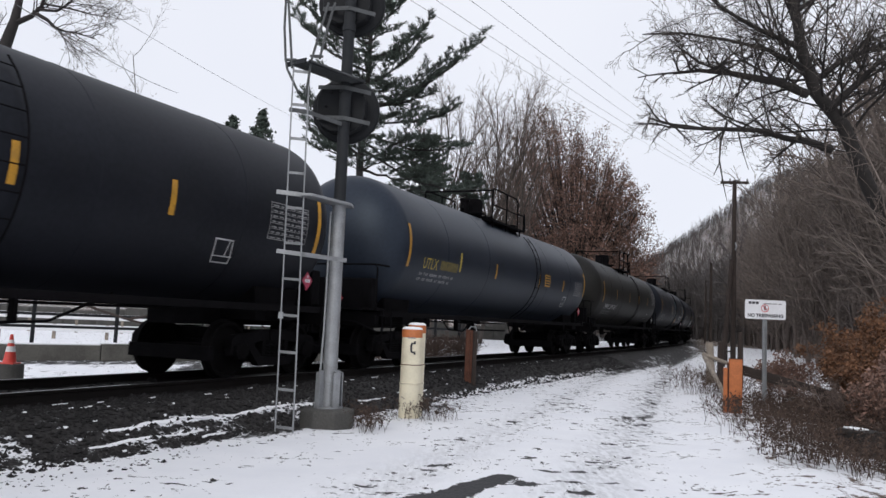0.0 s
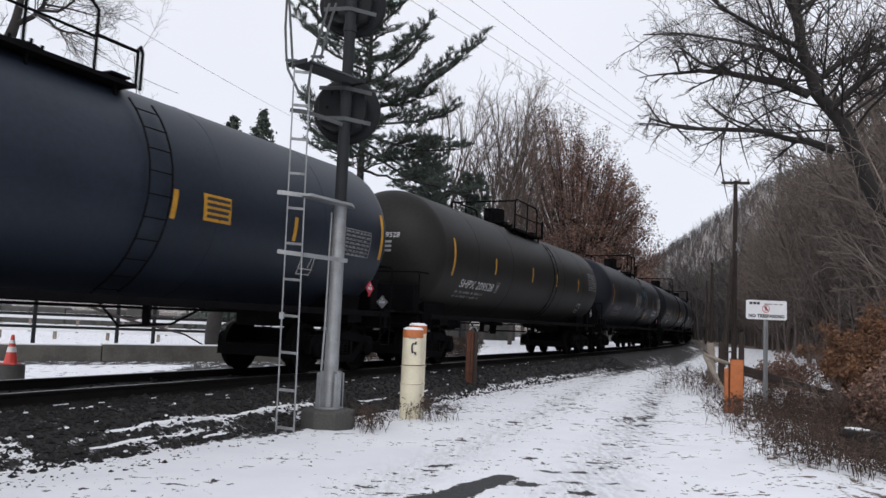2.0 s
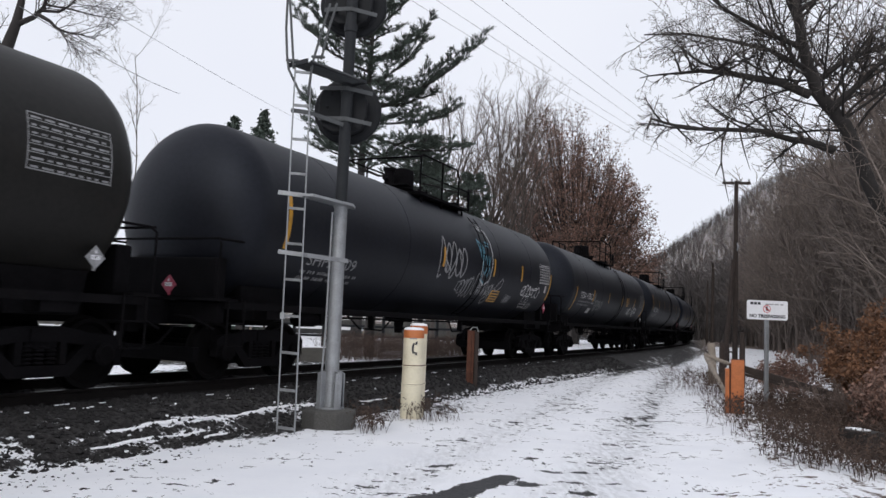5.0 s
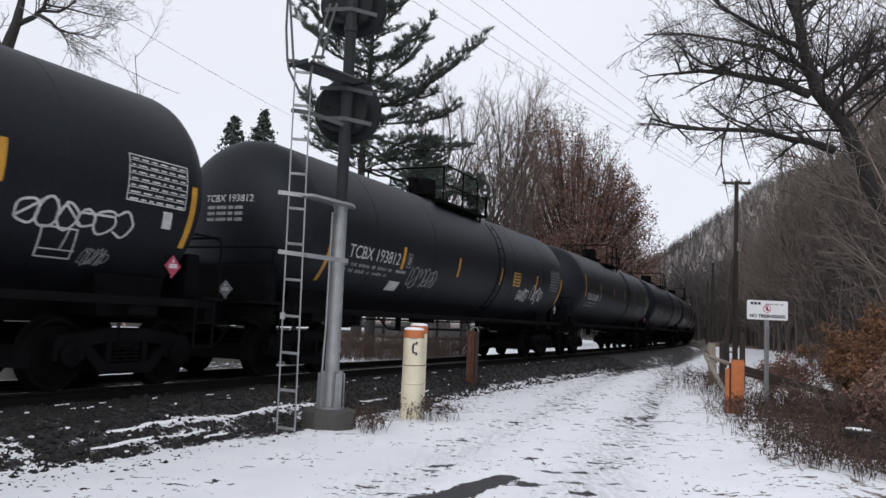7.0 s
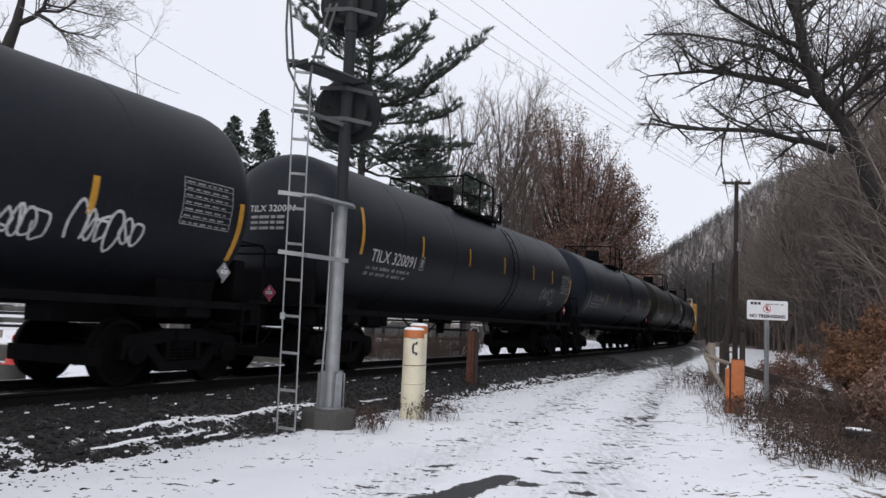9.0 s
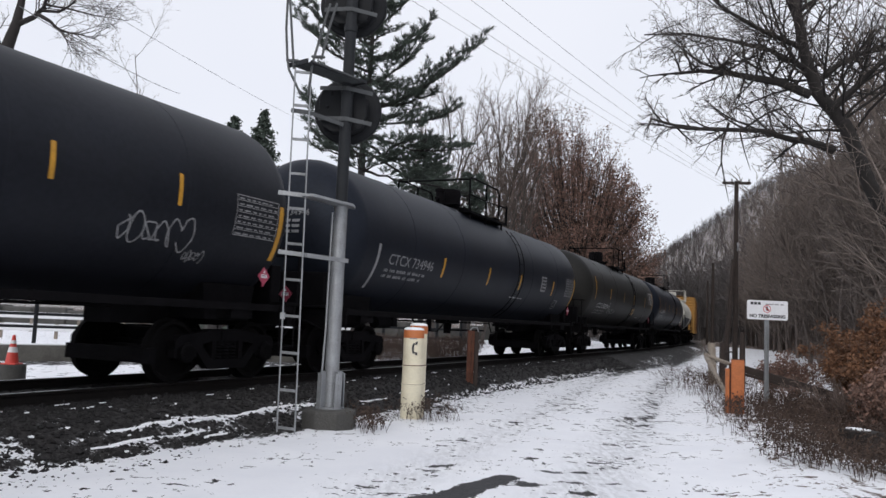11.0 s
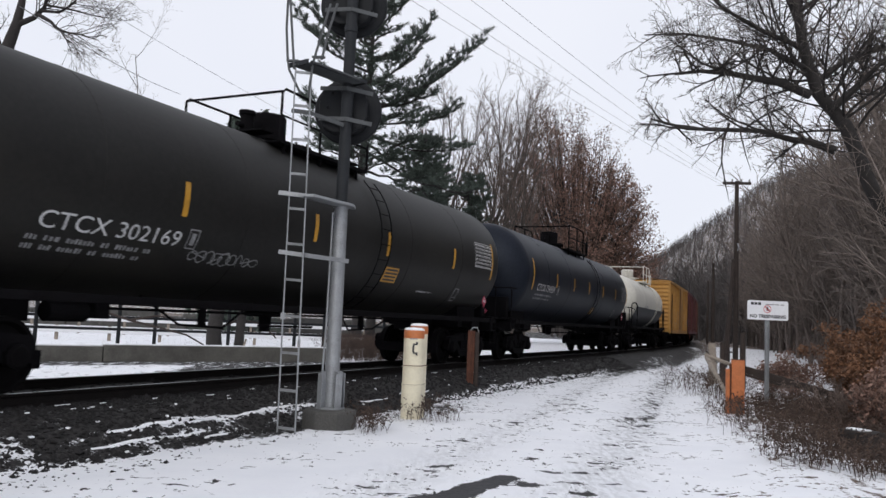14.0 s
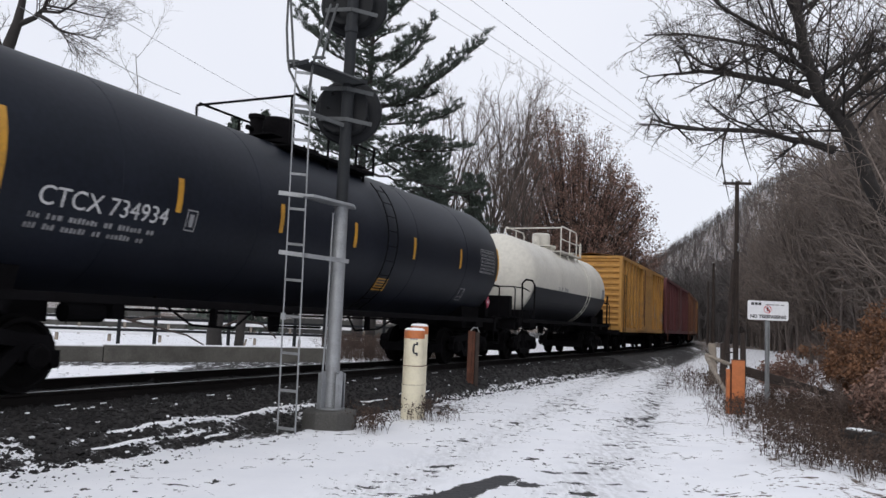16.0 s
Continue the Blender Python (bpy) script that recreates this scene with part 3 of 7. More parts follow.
def side_frame_mesh(sy):
    b = B()
    y = sy * 1.0
    lo, hi = y - 0.07, y + 0.07
    b.prism([(-1.12, 0.62), (-1.05, 0.70), (-0.60, 0.74), (-0.32, 0.80), (0.32, 0.80), (0.60, 0.74), (1.05, 0.70), (1.12, 0.62), (1.12, 0.50), (0.98, 0.56), (0.55, 0.58), (0.30, 0.62), (-0.30, 0.62), (-0.55, 0.58), (-0.98, 0.56), (-1.12, 0.50)], lo, hi)
    b.prism([(-0.80, 0.58), (-0.62, 0.60), (-0.34, 0.34), (0.34, 0.34), (0.62, 0.60), (0.80, 0.58), (0.42, 0.20), (-0.42, 0.20)], lo, hi)
    for sx in (-1, 1):
        b.box((sx * 0.30, y, 0.50), (0.09, 0.13, 0.3))
        b.box((sx * 0.70, y, 0.50), (0.06, 0.12, 0.22))
        b.box((sx * 1.09, y, 0.50), (0.06, 0.12, 0.25))
        b.spin([(0.15, -0.03), (0.15, 0.09), (0.09, 0.12)], 14, Matrix.Translation((sx * 0.89, y + sy * 0.02, 0.457)) @ Matrix.Rotation(radians(-90 * sy), 4, "X"))
    for sx in (-0.16, 0, 0.16):
        for i in range(5):
            b.spin([(0.062, 0.35 + i * 0.05), (0.075, 0.365 + i * 0.05), (0.062, 0.385 + i * 0.05)], 10, Matrix.Translation((sx, y, 0)))
    b.box((0, y + sy * 0.02, 0.70), (0.36, 0.16, 0.15))
    return b.mesh("side_frame", M_UNDER)


ME_WHEELSET = wheelset_mesh()
ME_FRAME = {1: side_frame_mesh(1), -1: side_frame_mesh(-1)}
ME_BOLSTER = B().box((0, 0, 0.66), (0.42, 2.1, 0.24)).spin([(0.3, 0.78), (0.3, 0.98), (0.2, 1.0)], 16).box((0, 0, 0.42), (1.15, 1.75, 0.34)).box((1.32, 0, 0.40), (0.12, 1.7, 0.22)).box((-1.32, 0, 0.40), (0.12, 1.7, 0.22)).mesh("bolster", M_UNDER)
WHEELS = []


def add_trucks(car, xs):
    for x in xs:
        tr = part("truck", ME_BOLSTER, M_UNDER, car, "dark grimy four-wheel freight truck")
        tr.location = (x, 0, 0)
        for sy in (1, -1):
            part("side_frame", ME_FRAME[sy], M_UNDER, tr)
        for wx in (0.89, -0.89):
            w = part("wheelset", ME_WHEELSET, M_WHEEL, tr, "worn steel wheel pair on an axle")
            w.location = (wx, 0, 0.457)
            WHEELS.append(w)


def add_coupler(car, x, sx):
    b = B()
    b.box((x + sx * 0.30, 0, 0.86), (0.62, 0.16, 0.2)).box((x + sx * 0.62, 0.04, 0.86), (0.22, 0.28, 0.28)).box((x + sx * 0.75, 0.09, 0.86), (0.10, 0.10, 0.26))
    b.tube([(x + sx * 0.1, 0.45, 0.80), (x + sx * 0.35, 0.42, 0.55), (x + sx * 0.62, 0.25, 0.45), (x + sx * 0.78, 0.1, 0.55)], 0.025, 6)
    b.tube([(x - sx * 0.02, 0.2, 1.0), (x + sx * 0.2, 0.9, 0.97), (x + sx * 0.2, 1.35, 0.80)], 0.018, 5)
    part("coupler", b, M_UNDER, car, "dark steel coupler with air hose")


def tank_mesh(half, r, z, material, head=0.75, tail=0.0):
    prof = []
    nh = 9
    for i in range(nh + 1):
        t = math.pi / 2 * i / nh
        prof.append((max(r * math.sin(t), 0.004), -half - tail - head * math.cos(t) + head))
    nc = 14
    for i in range(1, nc):
        prof.append((r, -half + head + (2 * half - 2 * head) * i / nc))
    for i in range(nh + 1):
        t = math.pi / 2 * (1 - i / nh)
        prof.append((max(r * math.sin(t), 0.004), half - head + head * math.cos(t)))
    b = B().spin(prof, 64, Matrix.Translation((0, 0, z)) @ Matrix.Rotation(radians(90), 4, "Y"))
    return b.mesh("tank", material, True)


def on_tank(x, w, r=TANK_R, z=TANK_Z, out=0.004):
    """Point on the seen side of the tank: x along it, w the arc height over its middle line."""
    a = w / r
    return Vector((x, (r + out) * math.cos(a), z + (r + out) * math.sin(a)))


def decal(pts_faces, car, name, material, r=TANK_R, z=TANK_Z, label="", out=0.004):
    """A thin painted figure, given in (x, w), wrapped on the tank."""
    b = B()
    for poly in pts_faces:
        # cut tall figures into strips so that they follow the round
        b.add([on_tank(x, w, r, z, out) for x, w in poly], [tuple(range(len(poly)))])
    return part(name, b, material, car, label)


def rect(x0, x1, w0, w1, n=4, slant=0.0):
    """A rectangle in (x, w) as n strips; x0 is the front."""
    out = []
    for i in range(n):
        a, c = w0 + (w1 - w0) * i / n, w0 + (w1 - w0) * (i + 1) / n
        sa, sc = slant * (i / n), slant * ((i + 1) / n)
        out.append([(x0 - sa, a), (x1 - sa, a), (x1 - sc, c), (x0 - sc, c)])
    return out


def frame_rect(x0, x1, w0, w1, t=0.03, slant=0.0):
    return (rect(x0, x1, w0, w0 + t, 1) + [[(x - slant, w) for x, w in q] for q in rect(x0, x1, w1 - t, w1, 1)]
            + rect(x0, x0 - t, w0, w1, 4, slant) + rect(x1 + t, x1, w0, w1, 4, slant))


def stroke(pts, t):
    """A painted line of width t through (x, w) points."""
    out = []
    fine = [pts[0]]
    for (xa, wa), (xb, wb) in zip(pts, pts[1:]):
        n = max(1, math.ceil(math.hypot(xb - xa, wb - wa) / 0.07))
        fine += [(xa + (xb - xa) * i / n, wa + (wb - wa) * i / n) for i in range(1, n + 1)]
    for (xa, wa), (xb, wb) in zip(fine, fine[1:]):
        dx, dw = xb - xa, wb - wa
        k = max(math.hypot(dx, dw), 1e-5)
        px_, pw_ = -dw / k * t / 2, dx / k * t / 2
        ex, ew = dx / k * t * 0.3, dw / k * t * 0.3
        out.append([(xa + px_ - ex, wa + pw_ - ew), (xa - px_ - ex, wa - pw_ - ew), (xb - px_ + ex, wb - pw_ + ew), (xb + px_ + ex, wb + pw_ + ew)])
    return out


def scrawl(x, w, width, height, seed, loops=6, t=0.03):
    """Spray-paint loops, of no words."""
    r = random.Random(seed)
    pts = []
    for i in range(loops):
        cx = x - width * (i + 0.5) / loops
        rx, rw = width / loops * r.uniform(0.35, 0.75), height * r.uniform(0.25, 0.5)
        a0, turns = r.uniform(0, 6.28), r.choice((0.7, 1.0, 1.3))
        for k in range(19):
            a = a0 + turns * 6.28 * k / 18
            pts.append((cx + rx * math.cos(a), w + height * 0.05 * math.sin(k * 0.9 + i) + rw * math.sin(a)))
    return stroke(pts, t)


def text_polys(body, size, wide=1.0, bold=0.0):
    """The built-in font's letters as a flat mesh: vertices and faces."""
    cu = bpy.data.curves.new("letters", "FONT")
    cu.body, cu.size, cu.resolution_u, cu.offset = body, size, 3, bold
    ob = bpy.data.objects.new("letters", cu)
    scene.collection.objects.link(ob)
    dg = bpy.context.evaluated_depsgraph_get()
    me = bpy.data.meshes.new_from_object(ob.evaluated_get(dg))
    vs = [(v.co.x * wide, v.co.y) for v in me.vertices]
    fs = [tuple(p.vertices) for p in me.polygons]
    bpy.data.objects.remove(ob)
    bpy.data.meshes.remove(me)
    bpy.data.curves.remove(cu)
    return vs, fs


def letters(body, size, x, w, car, material, r=TANK_R, z=TANK_Z, wide=1.0, name="lettering", label="painted lettering", slope=0.0):
    vs, fs = text_polys(body, size, wide)
    b = B()
    b.add([on_tank(x - px_, w + pw_ + slope * px_, r, z, 0.005) for px_, pw_ in vs], fs)
    return part(name, b, material, car, label)


def bars(x, w, rows, car, material, size=0.09, seed=1, name="small_print", r=TANK_R, z=TANK_Z):
    """Unreadable small print as bars."""
    rr = random.Random(seed)
    polys = []
    for i, words in enumerate(rows):
        cx = x
        for wd in words:
            n = max(1, round(wd / (size * 0.85)))
            for k in range(n):
                x0 = cx - wd * k / n
                polys += rect(x0, x0 - wd / n * rr.uniform(0.45, 0.75), w - i * size * 1.75, w - i * size * 1.75 + size * rr.uniform(0.75, 1.0), 1)
            cx -= wd + size * 1.1
    return tagged(decal(polys, car, name, material, r, z, "faded small print"), kind="stuff")


def data_panel(x, w, wd, ht, car, material, rows=7):
    """The dense table of test dates near the end of a tank."""
    polys = frame_rect(x, x - wd, w, w + ht, 0.015)
    rr = random.Random(int(x * 100))
    for i in range(rows):
        y = w + ht * (i + 0.25) / rows
        cx = x - 0.05
        while cx > x - wd + 0.12:
            k = rr.uniform(0.05, 0.16)
            polys += rect(cx, max(cx - k, x - wd + 0.04), y, y + ht / rows * 0.26, 1)
            cx -= k + 0.05
        polys += rect(x, x - wd, w + ht * i / rows, w + ht * i / rows + 0.01, 1)
    return decal(polys, car, "data_panel", material, label="white stencilled data table")


def stripe(x, w0, w1, car, wd=0.10, material=None):
    return decal(rect(x, x - wd, w0, w1, 8), car, "reflective_stripe", material or M_STRIPE, label="yellow reflective stripe")


def placard(x, z, y, car, size=0.30, material=None, turn=0.0):
    """A diamond placard on a small bracket plate; turn 0 faces the side, -90 the front."""
    h = size / math.sqrt(2)
    dia = ((h, 0), (0, h), (-h, 0), (0, -h))
    b = B().add([Vector((dx, 0, dz)) for dx, dz in dia] + [Vector((dx, -0.012, dz)) for dx, dz in dia],
                [(3, 2, 1, 0), (4, 5, 6, 7), (0, 1, 5, 4), (1, 2, 6, 5), (2, 3, 7, 6), (3, 0, 4, 7)])
    b.box((0, -0.02, -h * 0.6), (0.04, 0.014, h * 1.0))
    p = part("placard", b, material or M_PINK, car, "red diamond hazard placard")
    p.location, p.rotation_euler = (x, y, z), (0, 0, radians(turn))
    k = h * 0.62
    part("placard_label", B().box((0, 0.003, 0), (k * 1.5, 0.003, k * 0.62)).add([Vector((-0.25 * k, 0.004, k * 0.55)), Vector((0.25 * k, 0.004, k * 0.55)), Vector((0, 0.004, k * 1.15))], [(0, 1, 2)]), M_SIGNWHITE, p)
    vs, fs = text_polys("1987", k * 0.52)
    part("placard_number", B().add([Vector((k * 0.60 - a, 0.006, -k * 0.18 + c)) for a, c in vs], fs), M_PRINT, p)


def dome_and_rail(car, x, r, z, material, white=False):
    """Manway, valve housing, walkway and handrails on the tank's top."""
    top = z + r
    b = B()
    b.spin([(0.30, top - 0.12), (0.30, top + 0.05), (0.34, top + 0.07), (0.34, top + 0.50), (0.33, top + 0.54), (0.30, top + 0.565), (0.1, top + 0.58)], 28, Matrix.Translation((x + 0.28, 0, 0)))
    part("valve_dome", b, material, car, "round valve housing", smooth=True)
    b = B()
    b.spin([(0.12, top - 0.1), (0.12, top + 0.40), (0.15, top + 0.41), (0.15, top + 0.48), (0.05, top + 0.50)], 16, Matrix.Translation((x + 0.95, 0.05, 0)))
    b.spin([(0.05, 0), (0.05, 0.2)], 8, Matrix.Translation((x + 1.0, 0.05, top + 0.2)) @ Matrix.Rotation(radians(90), 4, "Y"))
    part("vent_valve", b, material, car, smooth=True)
    b = B()
    b.spin([(0.28, top - 0.1), (0.28, top + 0.08), (0.33, top + 0.09), (0.33, top + 0.14), (0.25, top + 0.17)], 24, Matrix.Translation((x - 0.55, 0, 0)))
    for k in range(8):
        a = k * math.pi / 4
        b.tube([(x - 0.55 + 0.33 * math.cos(a), 0.33 * math.sin(a), top + 0.05), (x - 0.55 + 0.33 * math.cos(a), 0.33 * math.sin(a), top + 0.19)], 0.025, 6)
    part("manway", b, material, car, smooth=True)
    for sy in (1, -1):
        b = B()
        b.box((x - 0.15, sy * 0.92, top - 0.20), (2.9, 0.34, 0.03))
        b.box((x - 0.15, sy * 1.085, top - 0.20), (2.9, 0.02, 0.06))
        for k in (-1.3, 0, 1.1):
            b.bar((x + k, sy * 1.02, top - 0.21), (x + k, sy * 1.02, top - 0.40), 0.05, 0.02)
        part("walkway", b, material, car)
    for sx in (1.28, -1.58):
        part("cross_walk", B().box((x + sx, 0, top - 0.01), (0.34, 1.6, 0.03)), material, car)
    b = B()
    rr = 0.024
    for sy in (1, -1):
        y, h = sy * 1.08, top + 0.72
        b.tube([(x + 1.3, y, top - 0.2), (x + 1.3, y, h - 0.08), (x + 1.22, y, h), (x - 0.75, y, h), (x - 0.9, y, h - 0.12), (x - 0.9, y, top - 0.2)], rr, 7)
        b.tube([(x + 0.1, y, top - 0.2), (x + 0.1, y, h)], rr, 7)
        b.tube([(x - 0.9, y, top + 0.28), (x - 1.4, y, top + 0.28), (x - 1.58, y, top + 0.28)], rr, 7)
        b.tube([(x - 1.58, y, top - 0.2), (x - 1.58, y, top + 0.32), (x - 1.66, y * 0.96, top + 0.38), (x - 1.74, y * 0.92, top + 0.32), (x - 1.74, y * 0.92, top - 0.2)], rr, 7)
        b.tube([(x + 1.3, y, top + 0.25), (x + 0.1, y, top + 0.25), (x - 0.9, y, top + 0.25)], rr * 0.8, 6)
    b.tube([(x + 1.3, 1.08, top + 0.66), (x + 1.3, -1.08, top + 0.66)], rr, 7)
    part("handrail", b, material, car, "bent pipe handrail", smooth=True)
    # ladder down the side, following the round
    b = B()
    for dx in (-0.2, 0.2):
        b.tube([(x - 1.66 + dx, (r + 0.06) * math.cos(a), z + (r + 0.06) * math.sin(a)) for a in [radians(q) for q in range(-62, 52, 9)]], 0.013, 6)
    for q in range(-60, 50, 11):
        a = radians(q)
        b.tube([(x - 1.86, (r + 0.06) * math.cos(a), z + (r + 0.06) * math.sin(a)), (x - 1.46, (r + 0.06) * math.cos(a), z + (r + 0.06) * math.sin(a))], 0.009, 5)
    part("side_ladder", b, material, car, smooth=True)


def tank_car(label, colour, half=8.21, r=TANK_R, z=TANK_Z, dome_x=0.2, truck_x=6.95, reach=9.0, upper=None, tail=0.0):
    """A tank car with trucks, stub sills, walkway and end platforms; its lettering is added after."""
    car = thing("tank_car", Matrix.Identity(4), label, "tank car", "freight train")
    material = upper or M_TANK[colour]
    part("tank", tank_mesh(half, r, z, material, tail=tail), material, car)
    for x in (-0.66, -0.33, 0.33, 0.66):
        bb = B().spin([(r - 0.01, -0.022), (r + 0.004, -0.012), (r + 0.004, 0.012), (r - 0.01, 0.022)], 64, Matrix.Translation((x * half, 0, z)) @ Matrix.Rotation(radians(90), 4, "Y"))
        part("weld_seam", bb, material, car, smooth=True)
    base = z - r
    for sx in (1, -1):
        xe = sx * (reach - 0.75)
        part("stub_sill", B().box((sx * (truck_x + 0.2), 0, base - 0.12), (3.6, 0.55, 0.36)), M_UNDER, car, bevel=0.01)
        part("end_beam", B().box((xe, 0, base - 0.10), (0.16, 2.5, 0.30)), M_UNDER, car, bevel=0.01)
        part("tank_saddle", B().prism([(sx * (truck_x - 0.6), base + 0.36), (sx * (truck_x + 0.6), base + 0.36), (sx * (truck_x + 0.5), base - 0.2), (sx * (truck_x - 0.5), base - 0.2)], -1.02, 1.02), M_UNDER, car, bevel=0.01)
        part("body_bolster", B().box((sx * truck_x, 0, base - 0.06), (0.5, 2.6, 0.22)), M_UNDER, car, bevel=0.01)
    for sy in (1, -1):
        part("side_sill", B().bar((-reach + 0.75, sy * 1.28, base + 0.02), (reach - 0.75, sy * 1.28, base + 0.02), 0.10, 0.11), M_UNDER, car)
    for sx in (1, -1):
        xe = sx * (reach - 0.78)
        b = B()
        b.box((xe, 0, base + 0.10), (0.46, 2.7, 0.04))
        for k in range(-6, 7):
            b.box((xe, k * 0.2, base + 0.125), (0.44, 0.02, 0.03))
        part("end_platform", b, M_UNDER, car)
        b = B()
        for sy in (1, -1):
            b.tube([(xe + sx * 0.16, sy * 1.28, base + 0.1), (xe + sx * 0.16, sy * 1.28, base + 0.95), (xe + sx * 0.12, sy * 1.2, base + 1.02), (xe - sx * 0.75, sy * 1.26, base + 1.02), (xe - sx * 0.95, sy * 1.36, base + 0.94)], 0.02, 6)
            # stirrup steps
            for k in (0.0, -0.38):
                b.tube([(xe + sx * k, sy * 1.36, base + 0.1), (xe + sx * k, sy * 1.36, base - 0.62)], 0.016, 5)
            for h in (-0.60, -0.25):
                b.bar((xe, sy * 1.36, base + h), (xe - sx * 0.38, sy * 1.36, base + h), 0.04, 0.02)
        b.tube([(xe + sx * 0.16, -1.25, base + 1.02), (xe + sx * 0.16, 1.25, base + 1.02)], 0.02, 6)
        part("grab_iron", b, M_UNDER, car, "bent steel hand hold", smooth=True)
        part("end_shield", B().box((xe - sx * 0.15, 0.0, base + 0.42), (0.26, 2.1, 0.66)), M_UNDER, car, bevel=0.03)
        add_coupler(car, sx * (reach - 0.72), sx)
    add_trucks(car, (truck_x, -truck_x))
    dome_and_rail(car, dome_x, r, z, M_UNDER if upper is None else upper)
    b = B()
    b.spin([(0.10, base - 0.40), (0.13, base - 0.05), (0.30, base + 0.12)], 16, Matrix.Translation((dome_x, 0, 0)))
    b.box((dome_x, 0, base - 0.08), (0.7, 0.4, 0.10))
    b.tube([(dome_x + 0.2, 0, base - 0.3), (dome_x + 0.2, 1.2, base - 0.28)], 0.022, 6)
    part("bottom_outlet", b, M_UNDER, car)
    b = B()
    b.spin([(0.001, -0.32), (0.13, -0.30), (0.13, 0.30), (0.001, 0.32)], 14, Matrix.Translation((truck_x - 1.9, 0.55, base - 0.16)) @ Matrix.Rotation(radians(90), 4, "Y"))
    b.box((truck_x - 2.45, 0.5, base - 0.14), (0.22, 0.24, 0.2))
    b.tube([(truck_x - 2.3, 0.3, base - 0.1), (-truck_x + 1.6, 0.3, base - 0.06)], 0.022, 6)
    for sx in (1, -1):
        xa = sx * (truck_x - 3.1)
        b.tube([(xa, 0.6, base + 0.1), (xa - sx * 0.9, 0.5, base - 0.30), (xa - sx * 1.9, 0.5, base - 0.34), (xa - sx * 2.5, 0.6, base + 0.1)], 0.02, 6)
        b.box((xa - sx * 1.4, 0.5, base - 0.16), (0.06, 0.12, 0.34))
    part("brake_gear", b, M_UNDER, car)
    return car


def box_car(label, material, roof_mat, half=8.0, truck_x=6.3, height=4.5, patch=None):
    """A ribbed steel boxcar with a sliding door."""
    car = thing("box_car", Matrix.Identity(4), label, "boxcar", "freight train")
    w = 1.5
    b = B()
    b.box((0, 0, (1.05 + height) / 2), (2 * half, 2 * w - 0.1, height - 1.05))
    part("body", b, material, car, bevel=0.01)
    b = B()
    n = 15
    for sy in (1, -1):
        for i in range(n + 1):
            x = -half + 0.1 + (2 * half - 0.2) * i / n
            b.box((x, sy * (w - 0.01), (1.1 + height) / 2), (0.12, 0.09, height - 1.15))
        b.box((0, sy * w, height - 0.06), (2 * half, 0.12, 0.14))
        b.box((0, sy * w, 1.08), (2 * half, 0.12, 0.22))
    part("side_rib", b, material, car)
    rib = B().prism([(0, -0.09), (0.08, -0.02), (0.08, 0.02), (0, 0.09)], -w + 0.08, w - 0.08).mesh("end_rib", material)
    post = B().box((0.02, 0, 0), (0.16, 0.12, height - 1.1)).mesh("corner_post", material)
    for sx in (1, -1):
        for i in range(12):
            part("end_rib", rib, material, car).matrix_local = Matrix.Translation((sx * half, 0, 1.34 + i * 0.27)) @ Matrix.Rotation(0 if sx > 0 else math.pi, 4, "Z")
        for sy in (1, -1):
            part("corner_post", post, material, car).matrix_local = Matrix.Translation((sx * half, sy * (w - 0.05), (1.1 + height) / 2)) @ Matrix.Rotation(0 if sx > 0 else math.pi, 4, "Z")
        part("end_plate", B().box((sx * (half + 0.02), 0, height - 0.03), (0.14, 2 * w, 0.10)), material, car)
    b = B()
    b.prism([(-half, height), (half, height), (half, height + 0.01), (-half, height + 0.01)], -w, w)
    b.add([Vector((x, y, z)) for x in (-half, half) for y, z in ((-w, height + 0.0), (0, height + 0.16), (w, height + 0.0))], [(0, 1, 4, 3), (1, 2, 5, 4)])
    for i in range(n):
        x = -half + (2 * half) * (i + 0.5) / n
        b.bar((x, -w, height + 0.02), (x, 0, height + 0.18), 0.08, 0.04)
        b.bar((x, 0, height + 0.18), (x, w, height + 0.02), 0.08, 0.04)
    part("roof", b, roof_mat, car)
    door_rib = B().box((0, 0, 0), (3.0, 0.03, 0.06)).mesh("door_rib", material)
    for sy in (1, -1):
        door = part("sliding_door", B().box((-0.2, sy * (w + 0.06), 2.72), (3.1, 0.06, 3.2)), material, car, "ribbed sliding door")
        for i in range(9):
            part("door_rib", door_rib, material, door).location = (-0.2, sy * (w + 0.103), 1.35 + i * 0.34)
        for h in (4.34, 1.1):
            part("door_track", B().box((-0.2, sy * (w + 0.09), h), (6.4, 0.05, 0.08)), material, car)
        part("lock_rod", B().tube([(1.0, sy * (w + 0.14), 1.3), (1.0, sy * (w + 0.14), 4.3)], 0.025, 6), M_RUST, door)
    b = B().box((0, 0, 0.93), (2 * half, 0.7, 0.28))
    for sx in (1, -1):
        b.box((sx * truck_x, 0, 0.95), (0.5, 2.7, 0.2)).box((sx * (half - 0.05), 0, 0.95), (0.2, 2.9, 0.2))
    part("underframe", b, M_UNDER, car)
    for sx in (1, -1):
        for sy in (1, -1):
            b = B()
            for h in range(8):
                b.tube([(sx * (half - 0.15), sy * (w + 0.10), 0.7 + h * 0.42), (sx * (half - 0.6), sy * (w + 0.10), 0.7 + h * 0.42)], 0.014, 5)
            for q in (0.15, 0.6):
                b.tube([(sx * (half - q), sy * (w + 0.10), 0.5), (sx * (half - q), sy * (w + 0.10), 0.7 + 7 * 0.42)], 0.014, 5)
            part("ladder", b, M_UNDER if patch is None else M_RUST, car)
    for sx in (1, -1):
        add_coupler(car, sx * half, sx)
